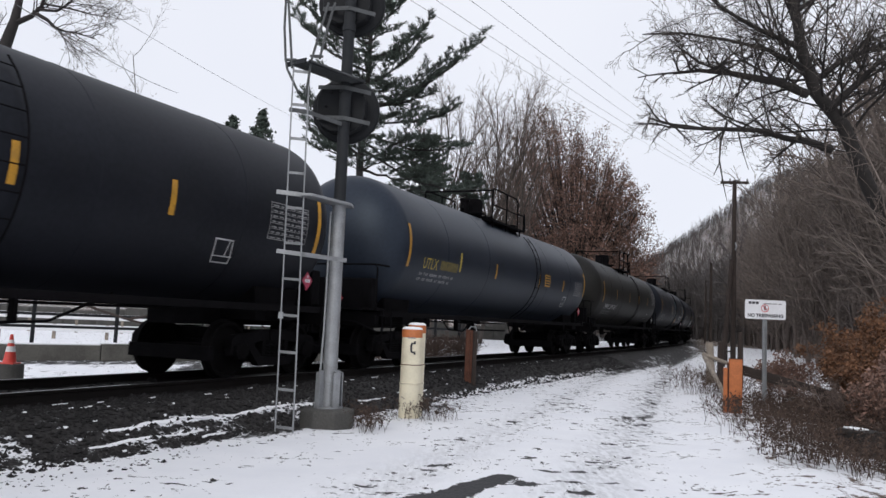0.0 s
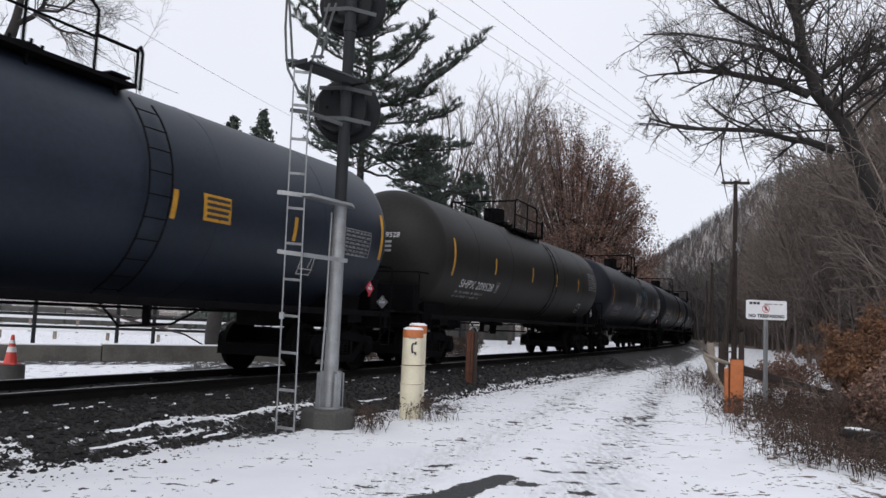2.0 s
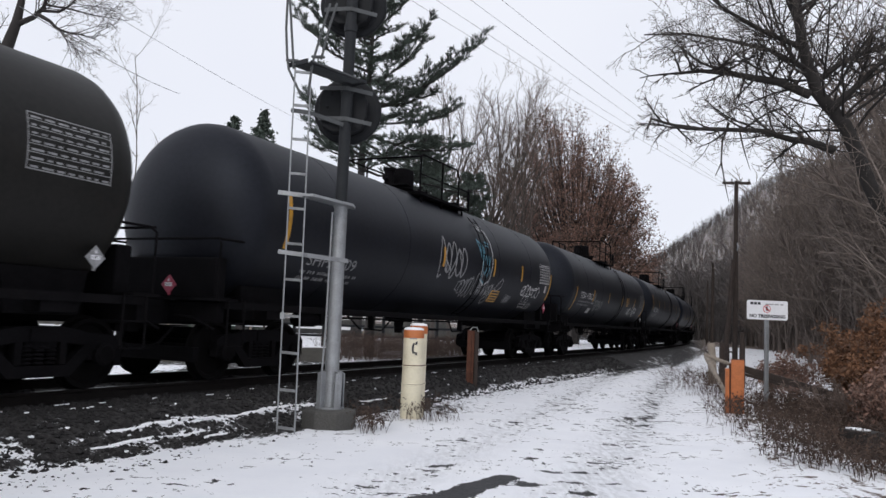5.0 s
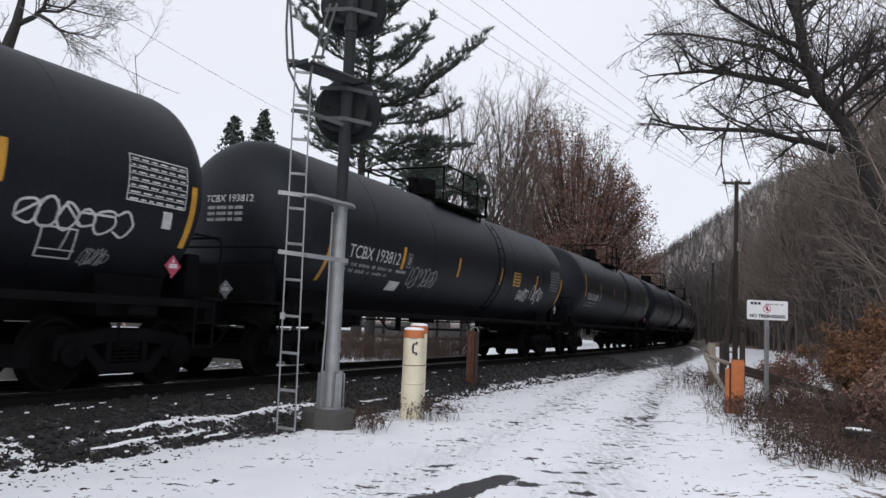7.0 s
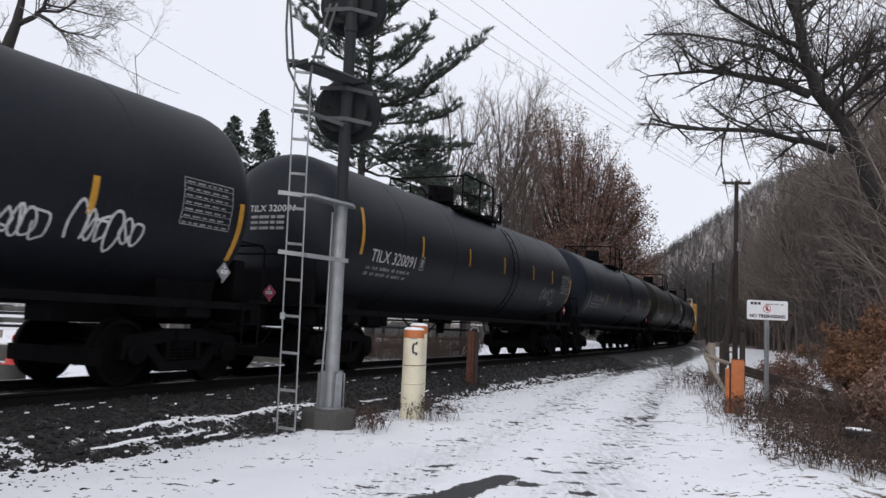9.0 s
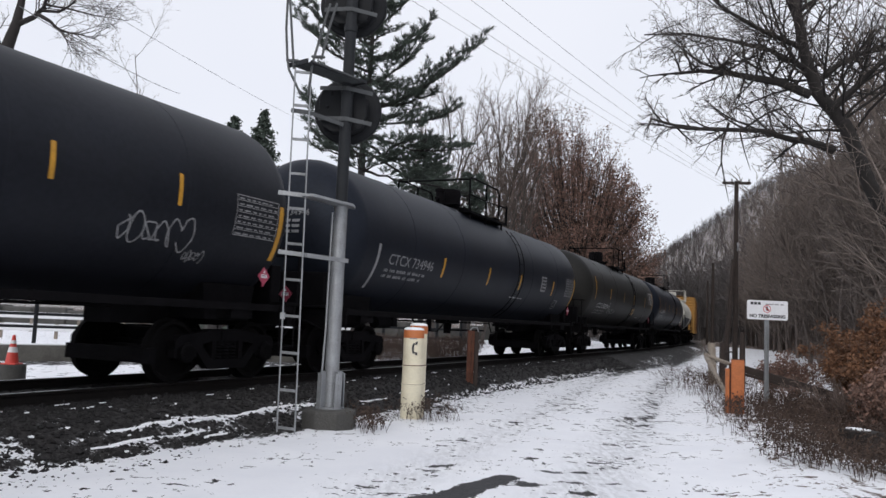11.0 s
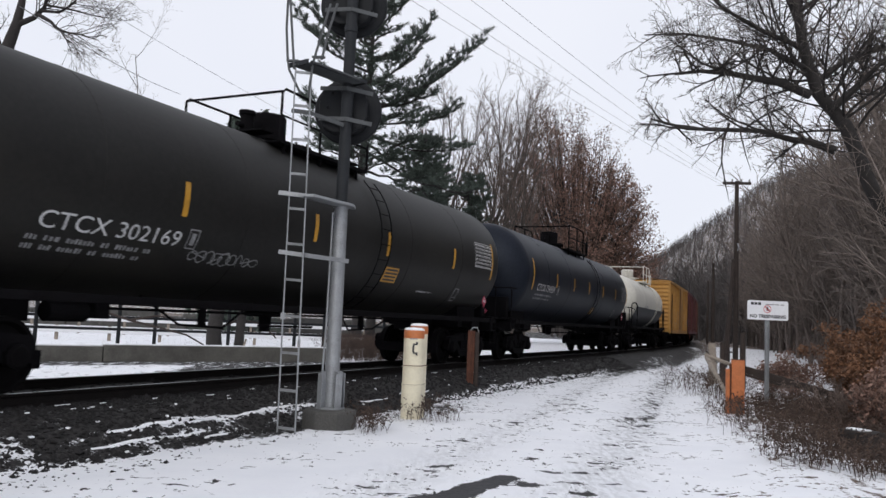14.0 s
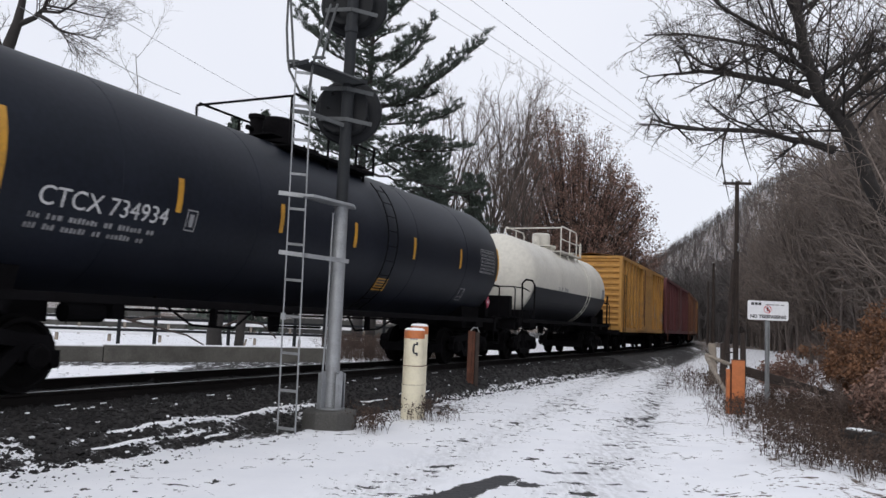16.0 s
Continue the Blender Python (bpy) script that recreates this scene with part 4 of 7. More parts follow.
    add_trucks(car, (truck_x, -truck_x))
    return car

# ---------- the train ----------
CARS = []


def train_run(t):
    """Metres that the train has rolled since 14 s; it gathers speed slowly."""
    return 8.841 * (t - 14.0) + 0.0295 * (t - 14.0) ** 2


def couple(car, s14):
    """The car's middle stands at arc length s14 at 14 s."""
    CARS.append((car, s14))
    return car


def mark(car, body, x0, x1, w, height, material, head=True, caps=3, small=True):
    """Big lettering on the side from x0 to x1, small on the front head, lines of small print below."""
    vs, fs = text_polys(body, 1.0)
    wd = max(v[0] for v in vs)
    k = (x0 - x1) / wd
    b = B().add([on_tank(x0 - a * k, w + c * height / 0.70, out=0.005) for a, c in vs], fs)
    part("lettering", b, material, car, "stencilled lettering")
    if small:
        bars(x0 + 0.05, w - 0.17, [(0.16, 0.22, 0.42, 0.14, 0.38, 0.14), (0.16, 0.16, 0.36, 0.14, 0.38, 0.14)], car, M_FADED, 0.075, 3)
    if head:
        kh = 1.0 / wd
        b = B().add([on_head(-0.40 + a * kh, 2.98 + c * 0.125 / 0.70) for a, c in vs], fs)
        part("head_lettering", b, material, car, "small stencilled lettering on the tank head")
        b = B()
        for i in range(caps):
            cy = -0.34
            for wdt in (0.17, 0.22, 0.10, 0.16):
                z0 = 2.85 - i * 0.105
                b.add([on_head(cy, z0), on_head(cy + wdt, z0), on_head(cy + wdt, z0 + 0.055), on_head(cy, z0 + 0.055)], [(0, 1, 2, 3)])
                cy += wdt + 0.035
        part("head_print", b, M_FADED if material is M_WHITEPAINT else material, car)


def on_head(y, z, half=8.21, head=0.75, r=TANK_R, zc=TANK_Z, out=0.008):
    """Point on the round front head."""
    k = max(0.0, 1 - (y * y + (z - zc) ** 2) / (r * r))
    return Vector((half - head + head * math.sqrt(k) + out, y, z))


def pressure_box(car, x, w, s=0.20, h=0.30):
    decal(frame_rect(x, x - s, w, w + h, 0.018) + rect(x - 0.06, x - s + 0.06, w + 0.06, w + h - 0.06, 2), car, "stencil_box", M_FADED)


def consolidated_box(car, x, w, s=0.40, h=0.40, material=None):
    polys = frame_rect(x, x - s, w, w + h, 0.022, -0.10) + rect(x, x - s, w + h * 0.28, w + h * 0.28 + 0.018, 1) + rect(x - s * 0.55, x - s * 0.55 - 0.018, w + h * 0.28, w + h, 2)
    decal(polys, car, "stencil_frame", material or M_WHITEPAINT)


def sticker(car, x, w, wd, h, material, print_mat):
    p = decal(rect(x, x - wd, w, w + h, 4, -0.06), car, "sticker", material, label="faded yellow notice sticker")
    polys = []
    for i in range(4):
        polys += rect(x - 0.05 + 0.012 * i, x - wd + 0.06 + 0.02 * (i % 2), w + h * (0.12 + 0.22 * i), w + h * (0.24 + 0.22 * i), 1)
    decal(polys, p, "sticker_print", print_mat, out=0.008)


def end_placards(car, front=True, rear=True, material=None):
    if front:
        placard(8.50, 1.45, 0.42, car, 0.21, material, -90)
    if rear:
        placard(-7.35, 1.66, 1.36, car, 0.21, material)


LOOK = (
    ("black", "black tank car with a white data table and yellow stripes", -124.182),
    ("blue", "slate-blue tank car with faded yellow lettering", -105.911),
    ("olive", "grimy dark olive tank car with white lettering", -87.892),
    ("black", "black tank car with spray-painted graffiti along its side", -69.866),
    ("black", "black tank car with white lettering and small graffiti", -51.857),
    ("black", "plain black tank car with white lettering", -33.699),
    ("navy", "blue-black tank car with faded white lettering", -16.007),
    ("olive", "dark olive-grey tank car with white lettering", 1.962),
    ("navy", "clean blue-black tank car with white lettering", 20.026))
TANKS = [couple(tank_car(label, colour, half=8.21, tail=0.28 if "olive-grey" in label else 0.0), s) for colour, label, s in LOOK]
ca, cb, cc, cd, ce, cf, cg, ch, ci = TANKS

# car with the plain data table
for x in (7.05, 1.0, -1.5, -3.85):
    stripe(x, -0.36, 0.12, ca) if x < 7 else stripe(x, -0.55, 0.4, ca)
stripe(-7.3, -0.57, 0.37, ca)
data_panel(-6.0, -0.44, 1.02, 0.6, ca, M_FADED)
consolidated_box(ca, -4.98, -0.96)
end_placards(ca)
# slate-blue car: letters with worn figures
stripe(7.5, -0.49, 0.45, cb)
mark(cb, "UTLX", 6.72, 5.95, -0.46, 0.25, M_YELLOWPAINT, head=False)
decal(rect(5.80, 4.80, -0.44, -0.22, 2), cb, "worn_figures", mat("worn_yellow", (0.12, 0.095, 0.03), 0.7, var=0.5, scale=8, fine=30, bump=0), label="worn illegible yellow figures")
stripe(4.70, -0.40, 0.07, cb, 0.09, M_YELLOWPAINT)
for x in (2.2, -1.75, -4.5):
    stripe(x, -0.40, 0.0, cb, 0.09)
stripe(-7.37, -0.46, 0.45, cb)
sticker(cb, -2.38, -0.34, 0.58, 0.38, M_STRIPE, M_PRINT)
data_panel(-6.05, -0.47, 0.95, 0.5, cb, M_FADED)
consolidated_box(cb, -5.0, -0.98)
end_placards(cb, material=M_REDPAINT)
# olive car
stripe(7.05, -0.51, 0.41, cc)
mark(cc, "SHPX 209528", 6.32, 4.02, -0.77, 0.22, M_WHITEPAINT)
pressure_box(cc, 3.82, -0.79)
for x in (4.22, 0.95, -1.72, -4.55):
    stripe(x, -0.28, 0.16, cc, 0.09)
data_panel(-6.18, -0.15, 1.15, 0.66, cc, M_FADED)
consolidated_box(cc, -5.3, -1.15)
end_placards(cc, material=M_FADED)
# graffiti car
stripe(7.1, -0.55, 0.4, cd)
mark(cd, "SHPX 209", 6.3, 4.7, -0.77, 0.22, M_FADED, head=False)
for x in (1.0, -2.28, -4.56):
    stripe(x, -0.34, 0.13, cd)
stripe(-7.42, -0.80, 0.08, cd)
def shifted(polys, dx, dw=0.0, k=1.0, cx=-1.95, cw=0.05):
    """A painted figure moved along the tank and scaled about its middle."""
    return [[(cx + (x - cx) * k + dx, cw + (w - cw) * k + dw) for x, w in q] for q in polys]


decal(shifted(stroke([(-1.80, 0.72), (-1.86, 0.62), (-1.95, 0.76), (-2.15, 0.66), (-2.28, 0.35), (-2.30, -0.1), (-2.22, -0.5), (-1.98, -0.62), (-1.72, -0.50), (-1.70, -0.05)], 0.035), 0.22, 0.12, 1.2), cd, "paint_outline", M_WHITEPAINT, label="pale spray-painted outline")
decal(shifted(stroke([(-1.70 - 0.13 * math.cos(a * 0.5) * (1 - a / 40), 0.10 + 0.20 * math.sin(a * 0.5) * (1 - a / 40)) for a in range(0, 34)], 0.03)
      + stroke([(-1.84, -0.05), (-1.92, 0.06), (-1.96, -0.14), (-2.04, 0.05), (-2.08, -0.16), (-2.18, 0.04)], 0.03)
      + stroke([(-1.80, -0.30), (-1.90, -0.38), (-1.96, -0.22), (-2.04, -0.40), (-2.12, -0.20), (-2.2, -0.34)], 0.03)
      + stroke([(-1.74, -0.05), (-1.72, -0.48), (-1.98, -0.58)], 0.03) + stroke([(-1.62, 0.30), (-1.45, 0.36), (-1.58, 0.12)], 0.03)
      + stroke([(-1.90, 0.36), (-2.1, 0.33)], 0.04) + stroke([(-1.92, 0.28), (-2.08, 0.26)], 0.04), 0.22, 0.12, 1.2), cd, "paint_figure", M_TEAL, label="teal spray-painted squiggles")
decal(shifted(sum([stroke([(-1.62 - 0.14 * i, 0.80 + 0.02 * i), (-1.72 - 0.13 * i, 0.98 - 0.02 * i)], 0.03) for i in range(5)], []), 0.22, 0.20), cd, "paint_strokes", M_FADED)
decal(stroke([(-1.42, -0.38), (-1.36, -0.30), (-1.26, -0.36), (-1.20, -0.62), (-1.24, -0.88), (-1.36, -0.94), (-1.48, -0.84), (-1.56, -0.28), (-1.58, -0.92), (-1.64, -0.64), (-1.70, -0.66), (-1.72, -0.92), (-1.80, -0.66), (-1.82, -0.88), (-1.90, -0.88), (-1.94, -0.64), (-1.98, -0.92),
              (-2.10, -0.20), (-2.14, -0.94), (-2.22, -0.66), (-2.30, -0.68), (-2.32, -0.86), (-2.22, -0.88), (-2.20, -0.66), (-2.42, -0.58), (-2.52, -0.66), (-2.48, -0.82), (-2.38, -0.80), (-2.50, -0.56), (-2.48, -1.10), (-2.30, -1.20), (-2.18, -1.06), (-2.40, -0.90), (-2.72, -0.62), (-3.05, -0.36),
              (-3.16, -0.42), (-3.10, -0.62), (-2.86, -0.74), (-2.64, -0.66)], 0.034), cd, "paint_scrawl", M_FADED, label="pale looping spray-paint scrawl")
sticker(cd, -2.62, -1.10, 0.62, 0.38, M_STRIPE, M_PRINT)
decal(scrawl(-3.75, -0.95, 0.5, 0.3, 8, 6, 0.018), cd, "paint_scrawl", M_FADED)
decal(scrawl(-4.90, -0.60, 1.6, 0.40, 11, 6, 0.03), cd, "paint_scrawl", M_WHITEPAINT, label="white spray-paint loops")
decal(scrawl(-6.0, -1.10, 0.4, 0.28, 12, 7, 0.014), cd, "paint_scrawl", M_FADED)
decal(scrawl(1.2, -0.15, 1.6, 1.1, 14, 5, 0.045), cd, "paint_cloud", M_FADED, label="large dull grey spray-paint shapes")
decal(scrawl(-0.2, -0.75, 0.9, 0.6, 15, 5, 0.03), cd, "paint_scrawl", M_FADED)
data_panel(-6.31, -0.27, 1.02, 0.6, cd, M_WHITEPAINT)
decal(rect(-7.0, -7.16, -0.56, -0.33, 3, -0.04), cd, "white_patch", M_WHITEPAINT)
consolidated_box(cd, -5.38, -1.18, 0.5, 0.44)
end_placards(cd)
# car with short graffiti
stripe(7.08, -1.06, -0.09, ce)
mark(ce, "TCBX 193812", 6.38, 4.36, -0.49, 0.25, M_WHITEPAINT)
stripe(4.27, -0.57, -0.09, ce, 0.12)
pressure_box(ce, 4.03, -0.51)
decal(rect(4.45, 3.98, -1.10, -0.86, 3), ce, "grey_patch", M_WHITEPAINT)
decal(rect(4.40, 3.95, -0.66, -0.60, 1), ce, "grey_bar", M_FADED)
decal(scrawl(3.75, -0.70, 1.35, 0.52, 21, 7, 0.026), ce, "paint_scrawl", M_FADED, label="thin pale spray-paint scrawl")
for x in (1.35, -1.6, -4.75):
    stripe(x, -0.53, -0.06, ce)
sticker(ce, -2.70, -0.50, 0.60, 0.40, M_STRIPE, M_PRINT)
decal(scrawl(-3.4, -0.75, 0.9, 0.5, 22, 6, 0.03) + scrawl(-4.6, -0.68, 1.1, 0.6, 23, 6, 0.035), ce, "paint_scrawl", M_WHITEPAINT)
data_panel(-6.24, -0.45, 1.0, 0.66, ce, M_FADED)
stripe(-7.4, -0.9, 0.0, ce)
end_placards(ce, material=M_FADED)
# plain black car
stripe(7.22, -0.41, 0.5, cf)
mark(cf, "TILX 320091", 6.76, 4.84, -0.50, 0.25, M_WHITEPAINT)
pressure_box(cf, 4.62, -0.52)
for x in (4.60, 1.92, -0.6, -3.2, -5.2):
    stripe(x, -0.21, 0.23, cf, 0.07)
data_panel(-6.39, -0.47, 1.0, 0.62, cf, M_FADED)
decal(scrawl(-5.6, -0.9, 0.4, 0.2, 31, 5, 0.014), cf, "paint_scrawl", M_FADED)
decal(scrawl(-4.3, -0.6, 1.3, 0.5, 32, 6, 0.022), cf, "paint_scrawl", M_FADED)
stripe(-7.42, -0.8, 0.1, cf)
end_placards(cf)
# blue-black car, faded letters
stripe(7.02, -1.1, -0.13, cg, 0.09, M_FADED)
mark(cg, "CTCX 734946", 6.52, 4.42, -0.50, 0.22, M_FADED)
for x in (3.9, 0.98, -1.58, -4.9):
    stripe(x, -0.60, -0.13, cg)
sticker(cg, -3.68, -0.52, 0.52, 0.48, M_FADED, M_PRINT)
data_panel(-6.45, -0.55, 0.9, 0.62, cg, M_FADED)
consolidated_box(cg, -5.7, -1.1, 0.35, 0.35, M_FADED)
stripe(-7.45, -0.9, 0.1, cg, 0.09)
bars(-1.2, -0.88, [(0.5, 0.3, 0.2)], cg, M_WHITEPAINT, 0.05)
end_placards(cg)
# olive-grey car
stripe(7.0, -0.46, 0.51, ch)
mark(ch, "CTCX 302169", 6.20, 3.98, -0.77, 0.22, M_WHITEPAINT)
pressure_box(ch, 3.85, -0.79)
decal(scrawl(3.7, -0.88, 1.5, 0.22, 41, 9, 0.016), ch, "paint_scrawl", M_FADED)
for x in (4.1, 0.96, -1.63, -4.88):
    stripe(x, -0.34, 0.14, ch)
sticker(ch, -1.80, -0.90, 0.60, 0.34, M_STRIPE, M_PRINT)
data_panel(-6.22, -0.18, 1.15, 0.64, ch, M_WHITEPAINT)
stripe(-7.34, -0.45, 0.51, ch)
consolidated_box(ch, -5.60, -1.2, 0.26, 0.38, M_FADED)
bars(-3.6, -1.05, [(0.5, 0.2)], ch, M_WHITEPAINT, 0.05)
end_placards(ch)
# clean blue-black car
stripe(7.12, -0.5, 0.49, ci)
mark(ci, "CTCX 734934", 6.56, 4.60, -0.50, 0.23, M_WHITEPAINT)
pressure_box(ci, 4.27, -0.53)
for x in (4.50, 2.22, -0.06, -2.5, -4.98):
    stripe(x, -0.30, 0.17, ci)
sticker(ci, -1.40, -1.12, 0.48, 0.30, M_STRIPE, M_PRINT)
data_panel(-6.3, -0.3, 1.0, 0.62, ci, M_FADED)
stripe(-7.5, -0.45, 0.45, ci)
consolidated_box(ci, -5.6, -1.15, 0.3, 0.36, M_FADED)
end_placards(ci)

# short white car with a black lower half and white handrails
cj = couple(tank_car("short white tank car with black lower half and white handrails", "black", half=5.55, r=1.42, z=2.62, dome_x=-0.3, truck_x=4.75, reach=7.1, upper=M_TANKWHITE), 36.25)
b = B()
rows_a = [radians(q) for q in range(-90, -7, 6)]
for i, x in enumerate((-4.95, 4.95)):
    b.v.extend([on_tank(x, a * 1.42, 1.42, 2.62, 0.006) for a in rows_a])
k = len(rows_a)
b.f.extend([(j, k + j, k + j + 1, j + 1) for j in range(k - 1)])
part("black_belly", b, M_TANK["black"], cj, "black-painted lower half of the tank")
for sx in (1, -1):
    b = B().tube([(sx * 5.8, 1.3, 1.2), (sx * 5.9, 1.3, 2.35), (sx * 5.75, 1.36, 2.48), (sx * 5.3, 1.42, 2.48), (sx * 5.15, 1.46, 2.35), (sx * 5.15, 1.46, 1.3)], 0.03, 8)
    part("end_rail", b, M_UNDER, cj, "dark bent end rail", smooth=True)
bars(2.2, -0.30, [(0.22, 0.2, 0.5)], cj, M_FADED, 0.16, r=1.42, z=2.62, name="worn_letters")
decal(rect(-4.3, -4.75, -0.35, 0.1, 3), cj, "data_panel", M_FADED, 1.42, 2.62)
ck = couple(box_car("weathered yellow-orange ribbed boxcar with sliding doors", M_BOXYELLOW, M_BOXYELLOW, half=6.9, truck_x=5.3), 51.15)
cl = couple(box_car("dark maroon ribbed boxcar", M_BOXMAROON, M_SNOWCAP, half=8.3, patch=1), 67.85)
cm = couple(box_car("rusty brown ribbed boxcar", M_BOXBROWN, M_BOXBROWN, half=8.3, patch=1), 85.9)
cn = couple(box_car("yellow-brown ribbed boxcar at the train's tail", M_BOXYELLOW, M_BOXBROWN, half=8.3, patch=1), 103.9)
# scratched paint on the yellow car's side
decal_b = B()
rs = random.Random(9)
for i in range(26):
    x, z0 = rs.uniform(-6.6, 6.0), rs.uniform(1.25, 2.0)
    decal_b.add([Vector((x, 1.564, z0)), Vector((x - 0.07, 1.564, z0)), Vector((x - 0.07, 1.564, z0 + rs.uniform(0.3, 0.9))), Vector((x, 1.564, z0 + rs.uniform(0.3, 0.9)))], [(0, 1, 2, 3)])
part("worn_paint", decal_b, M_FADED, ck, "pale worn streaks low on the side")


# ---------- signal mast ----------
def signal_mast():
    o = thing("signal_mast", Matrix.Translation((-1.53, 11.48, gz(-1.53, 11.48))), "tall railway signal mast with ladder and two round dark signal heads", "railway signal")
    prof = [(0.40, -0.25), (0.40, 0.22), (0.385, 0.25), (0.30, 0.262)]
    part("footing", B().spin(prof, 8, Matrix.Rotation(radians(22.5), 4, "Z")), M_CONCRETE, o, "stained concrete footing", bevel=0.012)
    b = B()
    for a in (0, 90, 180, 270):
        m = Matrix.Rotation(radians(a + 40), 4, "Z")
        b2 = B().prism([(0.07, 0.26), (0.20, 0.26), (0.21, 0.72), (0.19, 0.78), (0.13, 0.80), (0.09, 0.78)], -0.012, 0.012)
        b.add([m @ v for v in b2.v], b2.f)
        b2 = B().box((0.19, 0, 0.52), (0.02, 0.11, 0.50))
        b.add([m @ v for v in b2.v], b2.f)
        p = m @ Vector((0.155, 0.0, 0))
        b.tube([p + Vector((0, 0, 0.26)), p + Vector((0, 0, 0.34))], 0.02, 6)
    b.spin([(0.21, 0.26), (0.21, 0.285)], 20)
    part("mast_base", b, M_GALV, o, "galvanised flanged mast base", bevel=0.004)
    part("lower_mast", B().spin([(0.105, 0.28), (0.105, 0.8), (0.098, 3.18), (0.112, 3.18), (0.112, 3.22)], 24), M_GALV, o, "galvanised lower mast tube", smooth=True)
    part("conduit", B().tube([(-0.11, -0.05, 0.3), (-0.13, -0.07, 0.8), (-0.115, -0.06, 1.4), (-0.11, -0.05, 3.1)], 0.016, 7), M_GALV, o, smooth=True)
    part("upper_mast", B().spin([(0.088, 3.2), (0.088, 4.9), (0.098, 4.9), (0.098, 5.02), (0.086, 5.02), (0.086, 5.85), (0.10, 5.85), (0.10, 5.95), (0.086, 5.95), (0.086, 7.6), (0.02, 7.66)], 22), M_MASTDARK, o, "dark painted upper mast tube", smooth=True)
    for z in (4.72, 6.40):
        h = B()
        h.spin([(0.02, 0.40), (0.49, 0.40), (0.515, 0.38), (0.515, 0.33), (0.495, 0.31), (0.44, 0.30)], 40, Matrix.Translation((-0.02, 0, z)) @ Matrix.Rotation(radians(-90), 4, "X") @ Matrix.Rotation(0, 4, "Z"))
        hd = part("signal_head", h, M_SIGNAL, o, "round black signal backplate")
        h2 = B()
        poly = [(-0.36, -0.12), (-0.30, -0.30), (-0.14, -0.38), (0.14, -0.38), (0.30, -0.30), (0.36, -0.12), (0.36, 0.14), (0.28, 0.31), (0.12, 0.37), (-0.12, 0.37), (-0.28, 0.31), (-0.36, 0.14)]
        h2.prism([(x - 0.07, z + q) for x, q in poly], 0.10, 0.32)
        part("housing", h2, M_SIGNAL, hd, "dark cast lamp housing", bevel=0.015)
        h3 = B()
        for x, q in ((-0.24, 0.22), (-0.24, -0.20), (0.24, 0.22), (0.24, -0.2), (-0.30, 0.0), (-0.1, 0.02)):
            h3.spin([(0.022, 0.0), (0.022, 0.035), (0.012, 0.04)], 8, Matrix.Translation((x, 0.10, z + q)) @ Matrix.Rotation(radians(90), 4, "X"))
        h3.box((-0.02, 0.09, z), (0.03, 0.03, 0.62))
        tagged(part("door_bolt", h3, M_SIGNAL, hd), kind="stuff")
        for q in (0.22, -0.2):
            h4 = B().bar((-0.42, 0.06, z + q * 1.1 + 0.03), (0.0, -0.10, z + q * 1.1), 0.014, 0.06).bar((0, -0.10, z + q * 1.1), (0.38, 0.02, z + q * 1.1 - 0.04), 0.014, 0.06)
            part("clamp_bracket", h4, M_PLATE, o, "flat steel clamp bracket")
    # ladder: stands to the left and leans to the mast
    lb, rb, lt, rt = Vector((-0.60, -0.72, 0.0)), Vector((-0.34, -0.83, 0.0)), Vector((-0.72, -0.40, 5.2)), Vector((-0.475, -0.48, 5.16))
    lad = thing_part(o, "ladder", "grey steel ladder")
    for a, c in ((lb, lt), (rb, rt)):
        part("ladder_rail", B().bar(a, c, 0.035, 0.016, (1, 0.4, 0)), M_GALV, lad)
    for i in range(11):
        t = 0.012 + i * 0.0965
        part("rung", B().bar(lb.lerp(lt, t), rb.lerp(rt, t), 0.03, 0.035), M_GALV, lad)
    part("ladder_clamp", B().box(lb.lerp(lt, 0.30), (0.06, 0.05, 0.09)), M_GALV, lad)
    # brackets from ladder to mast
    part("ladder_bracket", B().bar((-0.76, -0.58, 2.45), (-0.36, -0.62, 2.41), 0.02, 0.06).bar((-0.36, -0.62, 2.41), (0.16, -0.12, 2.39), 0.02, 0.06), M_GALV, o)
    part("ladder_bracket", B().bar((-0.82, -0.52, 3.29), (-0.42, -0.56, 3.25), 0.05, 0.06), M_GALV, o)
    pl = B()
    pl.add([Vector(v) for v in ((-0.47, -0.66, 3.225), (-0.30, -0.70, 3.225), (0.20, -0.16, 3.185), (0.20, 0.12, 3.185), (0.0, 0.16, 3.195), (-0.47, -0.40, 3.24))]
           + [Vector(v) for v in ((-0.47, -0.66, 3.265), (-0.30, -0.70, 3.265), (0.20, -0.16, 3.225), (0.20, 0.12, 3.225), (0.0, 0.16, 3.235), (-0.47, -0.40, 3.28))],
           [(5, 4, 3, 2, 1, 0), (6, 7, 8, 9, 10, 11)] + [(i, (i + 1) % 6, 6 + (i + 1) % 6, 6 + i) for i in range(6)])
    part("step_plate", pl, M_GALV, o, "galvanised step plate", bevel=0.006)
    # upper platform of flat bars
    pf = thing_part(o, "platform", "dark grated service platform")
    for i in range(7):
        f = i / 6
        part("grate_bar", B().bar((-0.74 + 0.30 * f, -0.42 - 0.20 * f, 5.18 - 0.02 * f), (-0.02 + 0.30 * f, 0.02 - 0.22 * f, 5.06 - 0.03 * f), 0.092, 0.022), M_PLATE, pf)
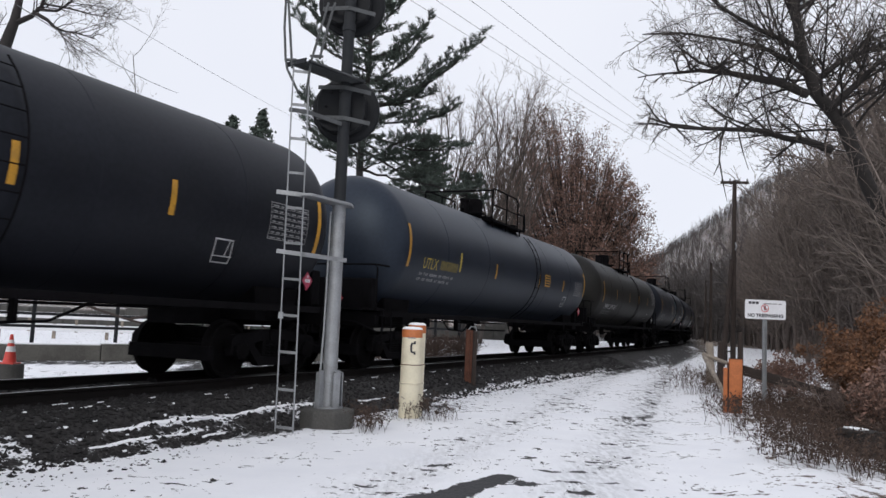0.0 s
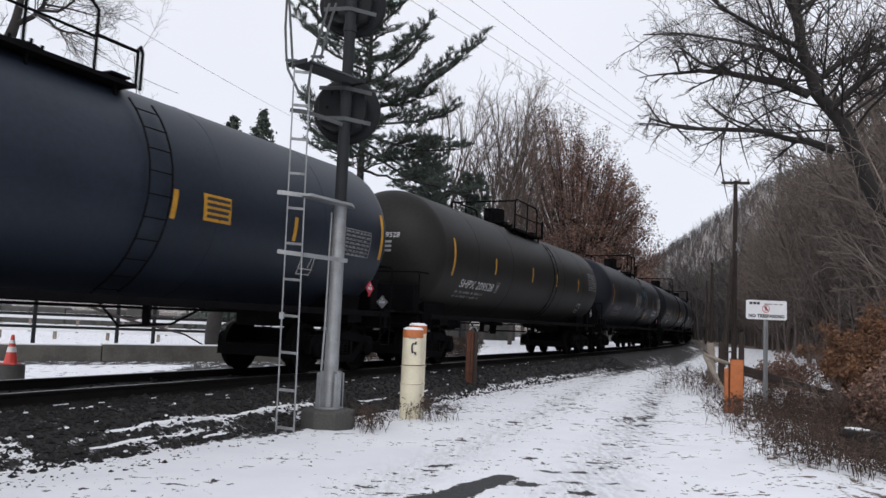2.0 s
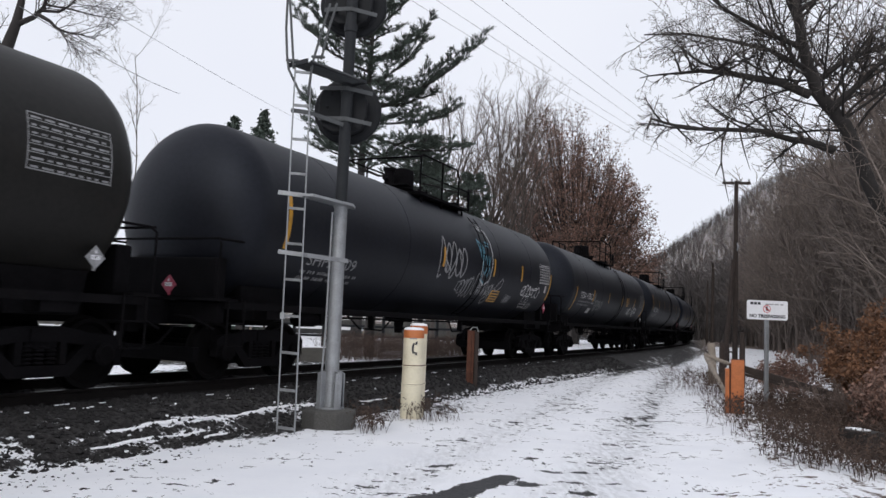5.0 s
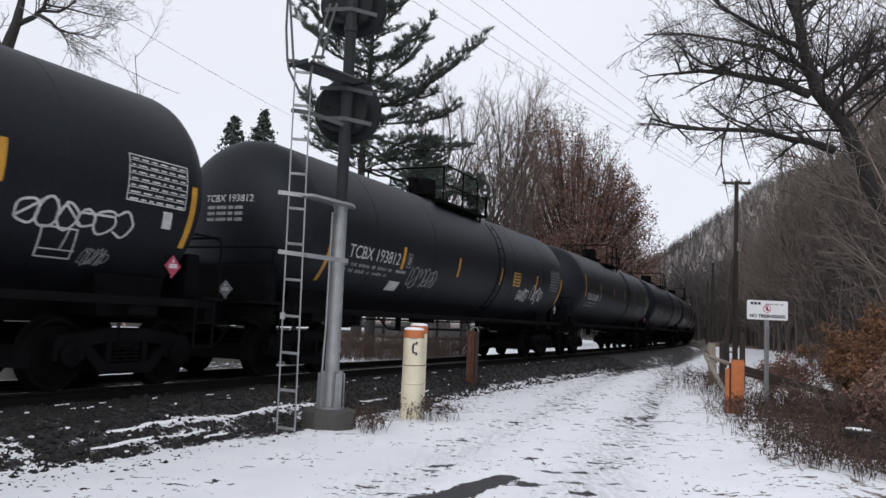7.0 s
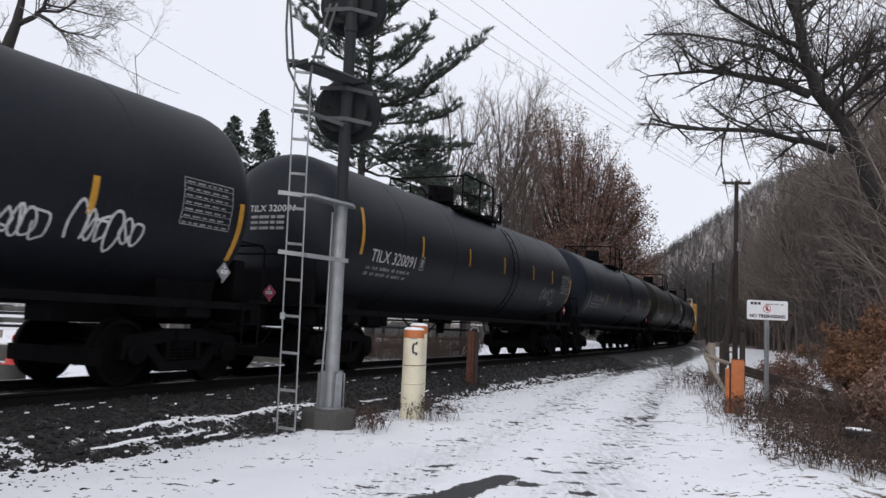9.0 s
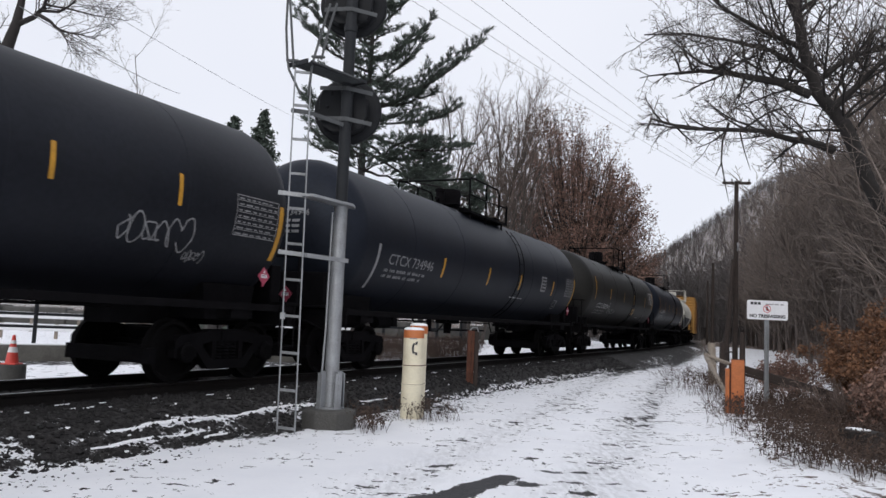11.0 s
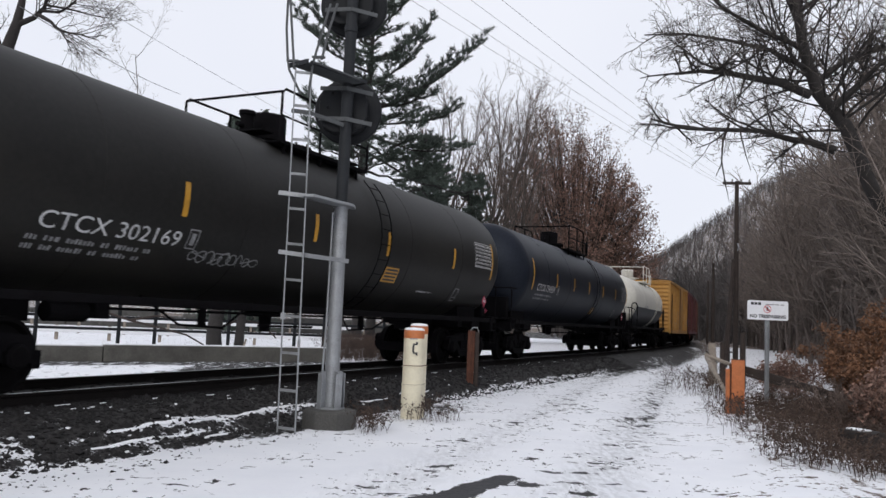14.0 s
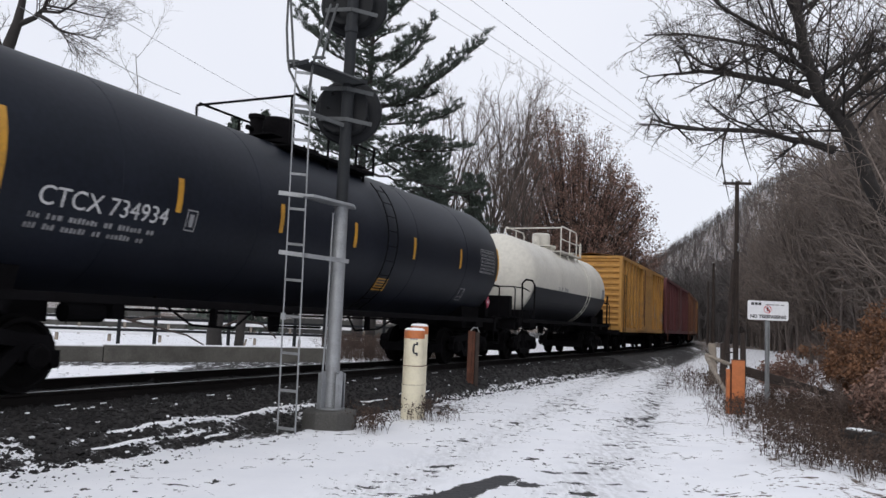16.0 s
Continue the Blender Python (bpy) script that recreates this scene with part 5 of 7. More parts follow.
    part("platform_edge", B().bar((-0.84, -0.30, 5.20), (-0.50, -0.64, 5.17), 0.02, 0.07).bar((0.0, 0.06, 5.05), (0.30, -0.24, 5.03), 0.02, 0.07).bar((-0.46, -0.64, 5.16), (0.30, -0.24, 5.02), 0.012, 0.05), M_MASTDARK, pf)
    part("lower_bracket", B().bar((-0.74, -0.40, 4.51), (-0.46, -0.50, 4.46), 0.016, 0.06).bar((-0.46, -0.50, 4.46), (-0.02, -0.12, 4.40), 0.016, 0.06), M_PLATE, o)
    hr = B()
    hr.tube([(-0.62, -0.42, 4.75), (-0.82, -0.36, 5.12), (-0.86, -0.34, 5.32), (-0.90, -0.34, 5.75), (-0.91, -0.34, 6.9)], 0.018, 7)
    hr.tube([(-0.74, -0.40, 5.12), (-0.78, -0.42, 5.5), (-0.86, -0.42, 6.2), (-0.88, -0.42, 6.9)], 0.018, 7)
    hr.tube([(-0.50, -0.50, 4.7), (-0.44, -0.55, 5.2), (-0.34, -0.50, 5.7), (-0.26, -0.44, 6.1)], 0.018, 7)
    hr.tube([(-0.32, -0.58, 5.22), (-0.24, -0.54, 5.7), (-0.16, -0.46, 6.1)], 0.018, 7)
    hr.bar((-0.86, -0.34, 5.26), (-0.68, -0.42, 5.24), 0.05, 0.03).bar((-0.46, -0.52, 5.27), (-0.28, -0.60, 5.25), 0.05, 0.03)
    part("handrail", hr, M_PLATE, o, "bent dark ladder handrail", smooth=True)
    return o


def thing_part(o, name, label=""):
    """An empty part that groups sub-parts."""
    e = new(name)
    e.parent = o
    return tagged(e, label)


signal_mast()


# ---------- line-side posts ----------
def call_post(x, y, h, r, label, phone):
    o = thing("call_post", Matrix.Translation((x, y, gz(x, y))), label, "call box", "call posts")
    part("post", B().spin([(r, -0.15), (r, 0.53), (r * 1.05, 0.535), (r * 1.05, 0.56), (r * 0.985, 0.565), (r * 0.985, 0.82), (r * 1.04, 0.825), (r * 1.04, 0.845), (r * 0.975, 0.85), (r * 0.975, h - 0.13)], 28), M_CREAM, o, smooth=True)
    part("orange_band", B().spin([(r * 1.0, h - 0.13), (r * 1.0, h - 0.02), (r * 0.97, h)], 28), M_ORANGE, o, "bright orange top band", smooth=True)
    part("snow_cap", B().spin([(r * 0.99, h), (r * 0.96, h + 0.02), (r * 0.7, h + 0.04), (0.01, h + 0.045)], 24), M_SNOWCAP, o, "thin cap of snow", smooth=True)
    part("joint_band", B().spin([(r * 1.012, 0.842), (r * 1.055, 0.85), (r * 1.012, 0.858)], 28).spin([(r * 1.03, 0.545), (r * 1.06, 0.553), (r * 1.03, 0.56)], 28), M_RUST, o, "dark joint bands")
    if phone:
        b = B()
        pts = [(0.035, 0.215), (0.03, 0.165), (-0.008, 0.19), (-0.022, 0.14), (-0.022, 0.075), (-0.008, 0.025), (0.03, 0.05), (0.035, 0.0)]
        for (xa, za), (xb, zb) in zip(pts, pts[1:]):
            q = [(xa, za), (xb, zb)]
            vs = []
            for xx, zz in q:
                for w in (-0.016, 0.016):
                    a = (xx + w + 0.02) / r
                    vs.append(Vector((math.sin(a) * (r + 0.004), -math.cos(a) * (r + 0.004), 1.02 + zz)))
            b.add(vs, [(0, 1, 3, 2)])
        part("handset_symbol", b, M_PRINT, o, "black telephone handset symbol")
        b = B()
        for k in range(3):
            a0 = -0.35 + 0.25 * k
            b.add([Vector((math.sin(a) * (r + 0.004), -math.cos(a) * (r + 0.004), zz)) for a, zz in ((a0, 1.275), (a0 + 0.2, 1.275), (a0 + 0.2, 1.295), (a0, 1.295))], [(0, 1, 2, 3)])
        part("small_print", b, M_FADED, o)
    return o


call_post(-0.41, 12.86, 1.42, 0.168, "cream-painted pipe call post with orange band and handset symbol", True)
call_post(-0.345, 13.25, 1.50, 0.150, "cream-painted pipe post with orange band behind another", False)

rp = thing("steel_post", Matrix.Translation((0.80, 18.51, gz(0.8, 18.51))), "rusty red-brown steel beam post beside the track", "post")
part("web", B().box((0, 0, 0.52), (0.06, 0.16, 1.4)), M_RUST, rp, bevel=0.006)
part("flange", B().box((-0.085, 0, 0.55), (0.10, 0.19, 1.36)), M_RUST, rp, bevel=0.008)
part("flange", B().box((0.085, 0, 0.53), (0.09, 0.19, 1.34)), M_POLE, rp, "dark weathered timber side", bevel=0.008)
part("cable_loop", B().tube([(-0.1, 0, 1.2), (-0.02, 0, 1.3), (0.08, 0, 1.3), (0.12, 0, 1.2)], 0.014, 6), M_GALV, rp)


# ---------- gate, posts and sign by the road's right edge ----------
def rest_z(x, y):
    return gz(x, y)


gp_ = thing("road_gate", Matrix.Translation((5.83, 15.41, rest_z(5.83, 15.41))), "faded orange steel gate post with a dark hanging arm", "gate")
part("post", B().box((0, 0, 0.44), (0.24, 0.14, 1.18), Matrix.Rotation(radians(-12), 3, "Z")), M_ORANGE, gp_, bevel=0.012)
part("side_plate", B().box((-0.175, 0.06, 0.34), (0.07, 0.10, 1.02), Matrix.Rotation(radians(-12), 3, "Z")), M_ORANGE, gp_, bevel=0.008)
part("hinge_bar", B().box((-0.135, 0.02, 0.40), (0.03, 0.06, 1.1)), M_RUST, gp_)
part("post_cap", B().box((0, 0, 1.035), (0.25, 0.15, 0.012), Matrix.Rotation(radians(-12), 3, "Z")), M_RUST, gp_)
GZP = rest_z(5.83, 15.41)
part("arm_beam", B().bar((0.15, 0.09, 0.92 - GZP), (1.72, -0.66, 0.50 - GZP), 0.10, 0.13), M_POLE, gp_, "dark timber-like gate arm", bevel=0.01)
part("arm_edge", B().bar((0.15, 0.05, 0.82 - GZP), (0.87, -0.31, 0.63 - GZP), 0.05, 0.05), M_POLE, gp_)


def fence_post(x, y, h, r, material, label, lean=0.0, n=9):
    z = gz(x, y)
    b = B().tube([(0, 0, -0.3), (lean * 0.4, 0, h * 0.4), (lean, 0.01, h)], [r * 1.08, r, r * 0.9], n)
    o = tagged(part("fence_post", b, material, None, smooth=True), label, "fence post", "posts by the road")
    o.location = (x, y, z)
    return o


fence_post(7.76, 21.6, 1.28, 0.085, M_POLE, "dark square-cut timber fence post")
fence_post(8.55, 24.6, 1.25, 0.13, M_LOG, "weathered grey broken timber post", -0.06)
fence_post(8.42, 21.9, 1.55, 0.08, M_POLE, "dark timber post beside a utility pole")
fence_post(14.6, 40.0, 1.2, 0.12, M_POLE, "short dark post far along the road")


def limb(name, pts, r0, r1, material, label, category):
    k = len(pts)
    b = B().tube(pts, [r0 + (r1 - r0) * i / (k - 1) for i in range(k)], 8)
    return tagged(part(name, b, material, None, smooth=True), label, category)


limb("fallen_branch", [(7.05, 20.9, 1.02), (7.35, 20.5, 0.88), (7.45, 19.6, 0.78), (7.3, 18.6, 0.72), (7.1, 18.0, 0.66)], 0.055, 0.035, M_LOG, "pale barkless branch leaning across posts", "fallen branch")
limb("fallen_branch", [(7.08, 20.9, 0.95), (6.85, 19.6, 0.62), (6.55, 18.0, 0.25), (6.2, 16.6, gz(6.2, 16.6) + 0.02)], 0.06, 0.04, M_LOG, "pale leaning branch resting in weeds", "fallen branch")
limb("rail_chain", [(7.5, 22.2, 1.10), (7.75, 22.0, 0.78), (8.0, 22.0, 1.08), (8.2, 22.0, 1.10)], 0.02, 0.02, M_POLE, "dark sagging chain between posts", "chain")
tb = thing("timber_block", Matrix.Translation((5.60, 10.38, gz(5.6, 10.38) - 0.02)), "dark square timber block half hidden in weeds", "timber block")
part("block", B().box((0, 0, 0.16), (0.36, 0.5, 0.34), Matrix.Rotation(radians(14), 3, "Z")), M_TIE, tb, bevel=0.015)
part("snow_cap", B().box((-0.06, 0.06, 0.340), (0.18, 0.26, 0.02), Matrix.Rotation(radians(14), 3, "Z")), M_SNOWCAP, tb, bevel=0.012)

sg = thing("warning_sign", Matrix.Translation((6.28, 15.21, gz(6.28, 15.21))), "white no-trespassing sign on a grey steel channel post", "sign")
part("post", B().box((0.03, 0.02, 0.9), (0.055, 0.012, 2.3)).box((0.0, 0.0, 0.9), (0.012, 0.05, 2.3)).box((0.06, 0.0, 0.9), (0.012, 0.05, 2.3)), M_GALV, sg)
SZ = 1.98
pan = B()
w2, h2, rc = 0.395, 0.185, 0.035
poly = []
for cx, cz, a0 in ((w2 - rc, h2 - rc, 0), (-w2 + rc, h2 - rc, 90), (-w2 + rc, -h2 + rc, 180), (w2 - rc, -h2 + rc, 270)):
    for q in (0, 30, 60, 90):
        poly.append((cx + rc * math.cos(radians(a0 + q)) + 0.03, SZ + cz + rc * math.sin(radians(a0 + q))))
pan.prism(poly, -0.036, -0.030)
panel = part("panel", pan, M_SIGNWHITE, sg, "white sign panel")


def sign_text(body, size, x, z, material, name="lettering"):
    vs, fs = text_polys(body, size, 1.0, 0.0035)
    wd = max(v[0] for v in vs)
    part(name, B().add([Vector((x - wd / 2 + a, -0.039, z + c)) for a, c in vs], fs), material, panel)


sign_text("NO TRESPASSING", 0.088, 0.03, SZ - 0.145, M_PRINT)
lg = B()
for x0, x1 in ((-0.33, -0.27), (-0.26, -0.20), (-0.19, -0.13)):
    lg.box(((x0 + x1) / 2 + 0.03, -0.038, SZ + 0.125), (0.055, 0.003, 0.05))
part("emblem_blocks", lg, M_PRINT, panel, "plain dark emblem blocks")
lg = B()
for x0, x1 in ((-0.04, 0.12), (0.14, 0.22), (0.25, 0.31)):
    lg.box(((x0 + x1) / 2 + 0.03, -0.038, SZ + 0.115), (x1 - x0, 0.003, 0.022))
part("small_print", lg, M_FADED, panel)
ring = B()
for i in range(24):
    a0, a1 = i * math.pi / 12, (i + 1) * math.pi / 12
    ring.add([Vector((0.02 + rr * math.cos(a), -0.039, SZ + 0.025 + rr * math.sin(a))) for rr, a in ((0.075, a0), (0.062, a0), (0.062, a1), (0.075, a1))], [(0, 1, 2, 3)])
ring.bar((-0.03, -0.0395, SZ + 0.075), (0.07, -0.0395, SZ - 0.025), 0.002, 0.014, (0, 0, 1))
part("prohibition_ring", ring, M_PRINTRED, panel, "red prohibition ring")
part("symbol_block", B().box((0.02, -0.0375, SZ + 0.03), (0.035, 0.002, 0.08)).box((0.035, -0.0375, SZ + 0.01), (0.06, 0.002, 0.02)), M_PRINT, panel)


# ---------- utility poles and wires ----------
def utility_pole(x, y, h, r, label, arm=True, lean=0.0):
    z = gz(x, y)
    o = thing("utility_pole", Matrix.Translation((x, y, z)), label, "utility pole", "poles along the line")
    part("pole", B().tube([(0, 0, -0.4), (lean * 0.5, 0, h * 0.5), (lean, 0, h)], [r, r * 0.9, r * 0.72], 12), M_POLE, o, smooth=True)
    if arm:
        part("crossarm", B().bar((lean - 0.62, 0.1, h - 0.10), (lean + 0.62, -0.1, h - 0.10), 0.10, 0.12), M_POLE, o)
        for k in (-0.55, -0.2, 0.2, 0.55):
            part("insulator", B().spin([(0.03, h - 0.04), (0.05, h), (0.035, h + 0.03), (0.045, h + 0.07), (0.02, h + 0.10)], 10, Matrix.Translation((lean + k, -k * 0.16, 0))), M_GALV, o)
        part("wire_bracket", B().tube([(0.0, -0.15, h * 0.62), (0.0, -0.30, h * 0.64), (0.0, -0.15, h * 0.66)], 0.03, 6), M_GALV, o)
    return o


utility_pole(13.5, 36.0, 8.6, 0.125, "tall dark wooden utility pole with a short crossarm")
lp = limb("leaning_pole", [(12.75, 35.4, -0.2), (13.05, 35.6, 2.2), (13.35, 35.9, 5.0)], 0.14, 0.09, M_POLE, "dark stub pole leaning against a utility pole", "pole")
utility_pole(26.3, 76.0, 8.4, 0.17, "distant dark wooden utility pole", False)
utility_pole(38.0, 112.0, 9.0, 0.17, "far thin wooden utility pole", False)


def wire(p, q, sag, r=0.0045, label="thin dark overhead wire"):
    p, q = Vector(p), Vector(q)
    b = B().tube([p.lerp(q, i / 16) - Vector((0, 0, sag * 4 * (i / 16) * (1 - i / 16))) for i in range(17)], r, 5)
    return tagged(part("overhead_wire", b, M_WIRE, None), label, "wire", "overhead wires")


for i, (px0, pz) in enumerate(((-1.15, 8.46), (-0.62, 8.40), (0.12, 8.35), (0.78, 8.50))):
    wire((px0, 16.0, 8.45 + 0.04 * i), (12.85 + 0.36 * i, 36.0, pz), 0.12)
wire((-11.5, 24.0, 11.2), (-9.0, 60.0, 15.6), 0.2, 0.008)
wire((-11.4, 20.0, 9.35), (-15.8, 45.0, 14.2), 0.2, 0.014)


# ---------- beyond the track: low wall, cone, fence, field ----------
wall = thing("low_wall", Matrix.Identity(4), "low stained concrete wall capped with thin snow", "concrete wall", kind="structure")
WA, WBp, WC = Vector((-13.5, 20.3, 0)), Vector((-9.83, 23.1, 0)), Vector((-3.6, 28.1, 0))
part("wall_block", B().bar(WA + Vector((0, 0, 0.08)), WBp + Vector((0, 0, 0.08)), 0.30, 0.74), M_WALL, wall, bevel=0.015)
part("wall_block", B().bar(WBp + Vector((0.02, 0.02, 0.10)), WC + Vector((0, 0, 0.10)), 0.34, 0.78), M_WALL, wall, bevel=0.015)
part("snow_cap", B().bar(WA + Vector((0, 0, 0.47)), WBp + Vector((0, 0, 0.47)), 0.30, 0.04), M_SNOWCAP, wall, bevel=0.012)
part("snow_cap", B().bar(WBp + Vector((0.02, 0.02, 0.51)), WC + Vector((0, 0, 0.51)), 0.33, 0.035), M_SNOWCAP, wall, bevel=0.012)

cone = thing("traffic_cone", Matrix.Translation((-7.62, 14.2, 0.49)) @ Matrix.Scale(0.74, 4), "orange traffic cone with two white collars on a grey drum", "traffic cone")
part("cone_body", B().spin([(0.155, 0.035), (0.125, 0.20), (0.105, 0.31), (0.055, 0.56), (0.035, 0.70), (0.02, 0.71)], 20), M_CONE, cone, smooth=True)
part("cone_base", B().box((0, 0, 0.017), (0.37, 0.37, 0.035)), M_CONE, cone, bevel=0.01)
part("white_collar", B().spin([(0.112, 0.29), (0.088, 0.42)], 20, Matrix.Diagonal((1.03, 1.03, 1, 1))), M_REFLECT, cone)
part("white_collar", B().spin([(0.070, 0.50), (0.052, 0.58)], 20, Matrix.Diagonal((1.05, 1.05, 1, 1))), M_REFLECT, cone)
drum = tagged(part("concrete_drum", B().spin([(0.25, -0.2), (0.26, 0.05), (0.25, 0.46), (0.23, 0.49)], 22), M_CONCRETE, None, smooth=True), "grey weathered concrete drum", "drum")
drum.location = (-7.64, 14.22, 0.0)


def pipe_fence():
    """Dark pipe fence along the field road beyond the track."""
    o = thing("pipe_fence", Matrix.Identity(4), "dark steel two-rail pipe fence before a snowy field", "fence")
    p, q = Vector((-21.0, 25.5, 0)), Vector((1.5, 38.5, 0))
    d = q - p
    for i in range(12):
        a = p + d * ((i + 0.25 * math.sin(i * 2.1)) / 11)
        part("fence_post", B().tube([a + Vector((0, 0, -0.1)), a + Vector((0, 0, 1.85))], 0.075, 8), M_SIGNAL, o)
    for h in (1.22, 0.76):
        part("fence_rail", B().tube([p + Vector((0, 0, h)), q + Vector((0, 0, h))], 0.055, 6), M_SIGNAL, o)
    return o


pipe_fence()
gr = thing("guard_rail", Matrix.Identity(4), "snow-white roadside guard rail beyond a low wall", "guard rail")
part("beam", B().bar((-26, 33.0, 0.52), (-3.0, 42.0, 0.52), 0.06, 0.30), M_SIGNWHITE, gr, bevel=0.01)
part("beam", B().bar((-30, 42.0, 0.95), (-5.0, 52.0, 0.95), 0.06, 0.34), M_SIGNWHITE, gr, bevel=0.01)
for i in range(12):
    part("post", B().box((-26 + 23 * i / 11, 33.15 + 9 * i / 11, 0.3), (0.12, 0.12, 0.8)), M_LOG, gr)
for i in range(12):
    part("post", B().box((-30 + 25 * i / 11, 42.15 + 10 * i / 11, 0.5), (0.12, 0.12, 1.2)), M_LOG, gr)
stake = limb("leaning_stake", [(-6.55, 25.9, -0.1), (-6.35, 26.0, 0.75)], 0.04, 0.03, M_LOG, "pale wooden stake leaning on a wall", "stake")

for i, pts in enumerate(([(-13.2, 29.5, 1.6), (-11.4, 29.0, 1.15), (-9.2, 28.7, 0.72), (-8.4, 28.5, 0.35)], [(-11.4, 29.0, 1.15), (-10.4, 28.9, 1.35), (-9.7, 28.8, 1.3)], [(-8.5, 30.5, 1.0), (-7.7, 30.3, 1.35), (-6.8, 30.2, 1.2), (-6.2, 30.0, 0.7)])):
    limb("fallen_branch", pts, 0.05, 0.025, M_POLE, "dark fallen branch caught on a fence", "fallen branch")
for x, y, r0, seed in ((-8.25, 29.0, 0.27, 1), (-7.45, 29.3, 0.17, 2), (-2.9, 33.0, 0.22, 3)):
    rs_ = random.Random(seed)
    b = B().tube([(0, 0, -0.2), (0.02, 0, 0.15), (rs_.uniform(-0.05, 0.05), 0, 0.8), (rs_.uniform(-0.1, 0.1), 0.05, 1.9), (rs_.uniform(-0.15, 0.15), 0.05, 2.7)], [r0 * 1.35, r0 * 1.1, r0, r0 * 0.95, r0 * 0.7], 12)
    b.tube([(0.0, 0, 1.6), (0.35, -0.1, 2.1), (0.55, -0.1, 2.6)], [r0 * 0.45, r0 * 0.35, r0 * 0.2], 7)
    tagged(part("tree_trunk", b, M_BARKDARK, None, smooth=True), "dark broken tree trunk behind a low wall", "tree trunk", "trunks behind the wall").location = (x, y, gz(x, y))
bank = B()
for i in range(24):
    f = i / 23
    x, y = -46 + 52 * f, 62 + 16 * f
    bank.box((x, y, 0.5 + 0.15 * math.sin(i * 1.7)), (2.6, 3.0, 1.7 + 0.3 * math.sin(i * 2.3)), Matrix.Rotation(0.3 + 0.2 * math.sin(i), 3, "Z"))
tagged(part("stone_bank", bank, M_CONCRETE, None, bevel=0.15), "long grey stone bank beyond the snowy field", "stone bank", kind="stuff")


# ---------- trees ----------
def grow(out, p, d, length, r, level, rng, spec):
    """Adds one branch and its children to out as (points, radii, level)."""
    n = spec["segs"][min(level, len(spec["segs"]) - 1)]
    wob = spec["wobble"][min(level, len(spec["wobble"]) - 1)]
    up = spec["up"][min(level, len(spec["up"]) - 1)]
    pts, rs = [Vector(p)], [r]
    d = Vector(d).normalized()
    for i in range(n):
        d = (d + Vector((rng.uniform(-wob, wob), rng.uniform(-wob, wob), rng.uniform(-wob, wob) + up))).normalized()
        pts.append(pts[-1] + d * (length / n))
        rs.append(max(r * (1 - (1 - spec["taper"]) * (i + 1) / n), spec["thin"]))
    out.append((pts, rs, level))
    if level >= spec["levels"]:
        return
    k = spec["kids"][min(level, len(spec["kids"]) - 1)]
    k = max(1, int(round(k * rng.uniform(0.8, 1.2))))
    lo = spec["from"][min(level, len(spec["from"]) - 1)]
    turn = rng.uniform(0, 6.28)
    for j in range(k):
        t = lo + (1 - lo) * (j + rng.random()) / k
        f = min(int(t * n), n - 1)
        q = pts[f].lerp(pts[f + 1], t * n - f)
        axis = (pts[f + 1] - pts[f]).normalized()
        side = axis.orthogonal().normalized()
        turn += 2.4 + rng.uniform(-0.5, 0.5)
        side = Matrix.Rotation(turn, 3, axis) @ side
        ang = radians(rng.uniform(*spec["angle"][min(level, len(spec["angle"]) - 1)]))
        nd = axis * math.cos(ang) + side * math.sin(ang)
        sh = spec["shrink"][min(level, len(spec["shrink"]) - 1)]
        ln = length * sh * rng.uniform(0.7, 1.15) * (1.15 - 0.55 * t if level else 1.0)
        rr = max(min(rs[f] * 0.75, r * spec["thick"]), spec["thin"])
        grow(out, q, nd, ln, rr, level + 1, rng, spec)


def branches_mesh(name, branches, material, lo=0, hi=99, scale=1.0):
    b = B()
    for pts, rs, lv in branches:
        if lo <= lv <= hi:
            n = 8 if rs[0] > 0.09 else (5 if rs[0] > 0.03 else 3)
            b.tube(pts, rs, n, caps=False)
    return b.mesh(name, material, True)


def leaf_cloud(name, centres, per, spread, size, material, seed, long=1.0, flat=1.0, slim=0.55):
    """Many small four-sided leaves round the given points."""
    r = np.random.default_rng(seed)
    c = np.repeat(np.array([tuple(p) for p in centres]), per, axis=0)
    n = len(c)
    c = c + r.normal(0, 1, (n, 3)) * np.array(spread if isinstance(spread, tuple) else (spread,) * 3)
    u = r.normal(0, 1, (n, 3)) * np.array((1, 1, flat))
    u /= np.linalg.norm(u, axis=1)[:, None]
    v = np.cross(u, r.normal(0, 1, (n, 3)))
    v /= np.linalg.norm(v, axis=1)[:, None]
    s = (size * (0.6 + 0.8 * r.random(n)))[:, None]
    V = np.stack([c - u * s * long, c + v * s * slim, c + u * s * long, c - v * s * slim], 1).reshape(-1, 3)
    F = np.arange(n * 4).reshape(-1, 4)
    me = bpy.data.meshes.new(name)
    me.from_pydata(V.tolist(), [], F.tolist())
    me.materials.append(material)
    return me


BARE = dict(segs=(8, 6, 5, 4, 3), wobble=(0.10, 0.16, 0.22, 0.28, 0.3), up=(0.02, 0.06, 0.05, 0.03, 0.0), taper=0.35, thin=0.006, levels=4, kids=(9, 7, 6, 4),
            angle=((25, 50), (25, 55), (25, 60), (25, 60)), shrink=(0.55, 0.55, 0.5, 0.5), thick=0.55)
BARE["from"] = (0.3, 0.25, 0.2, 0.2)


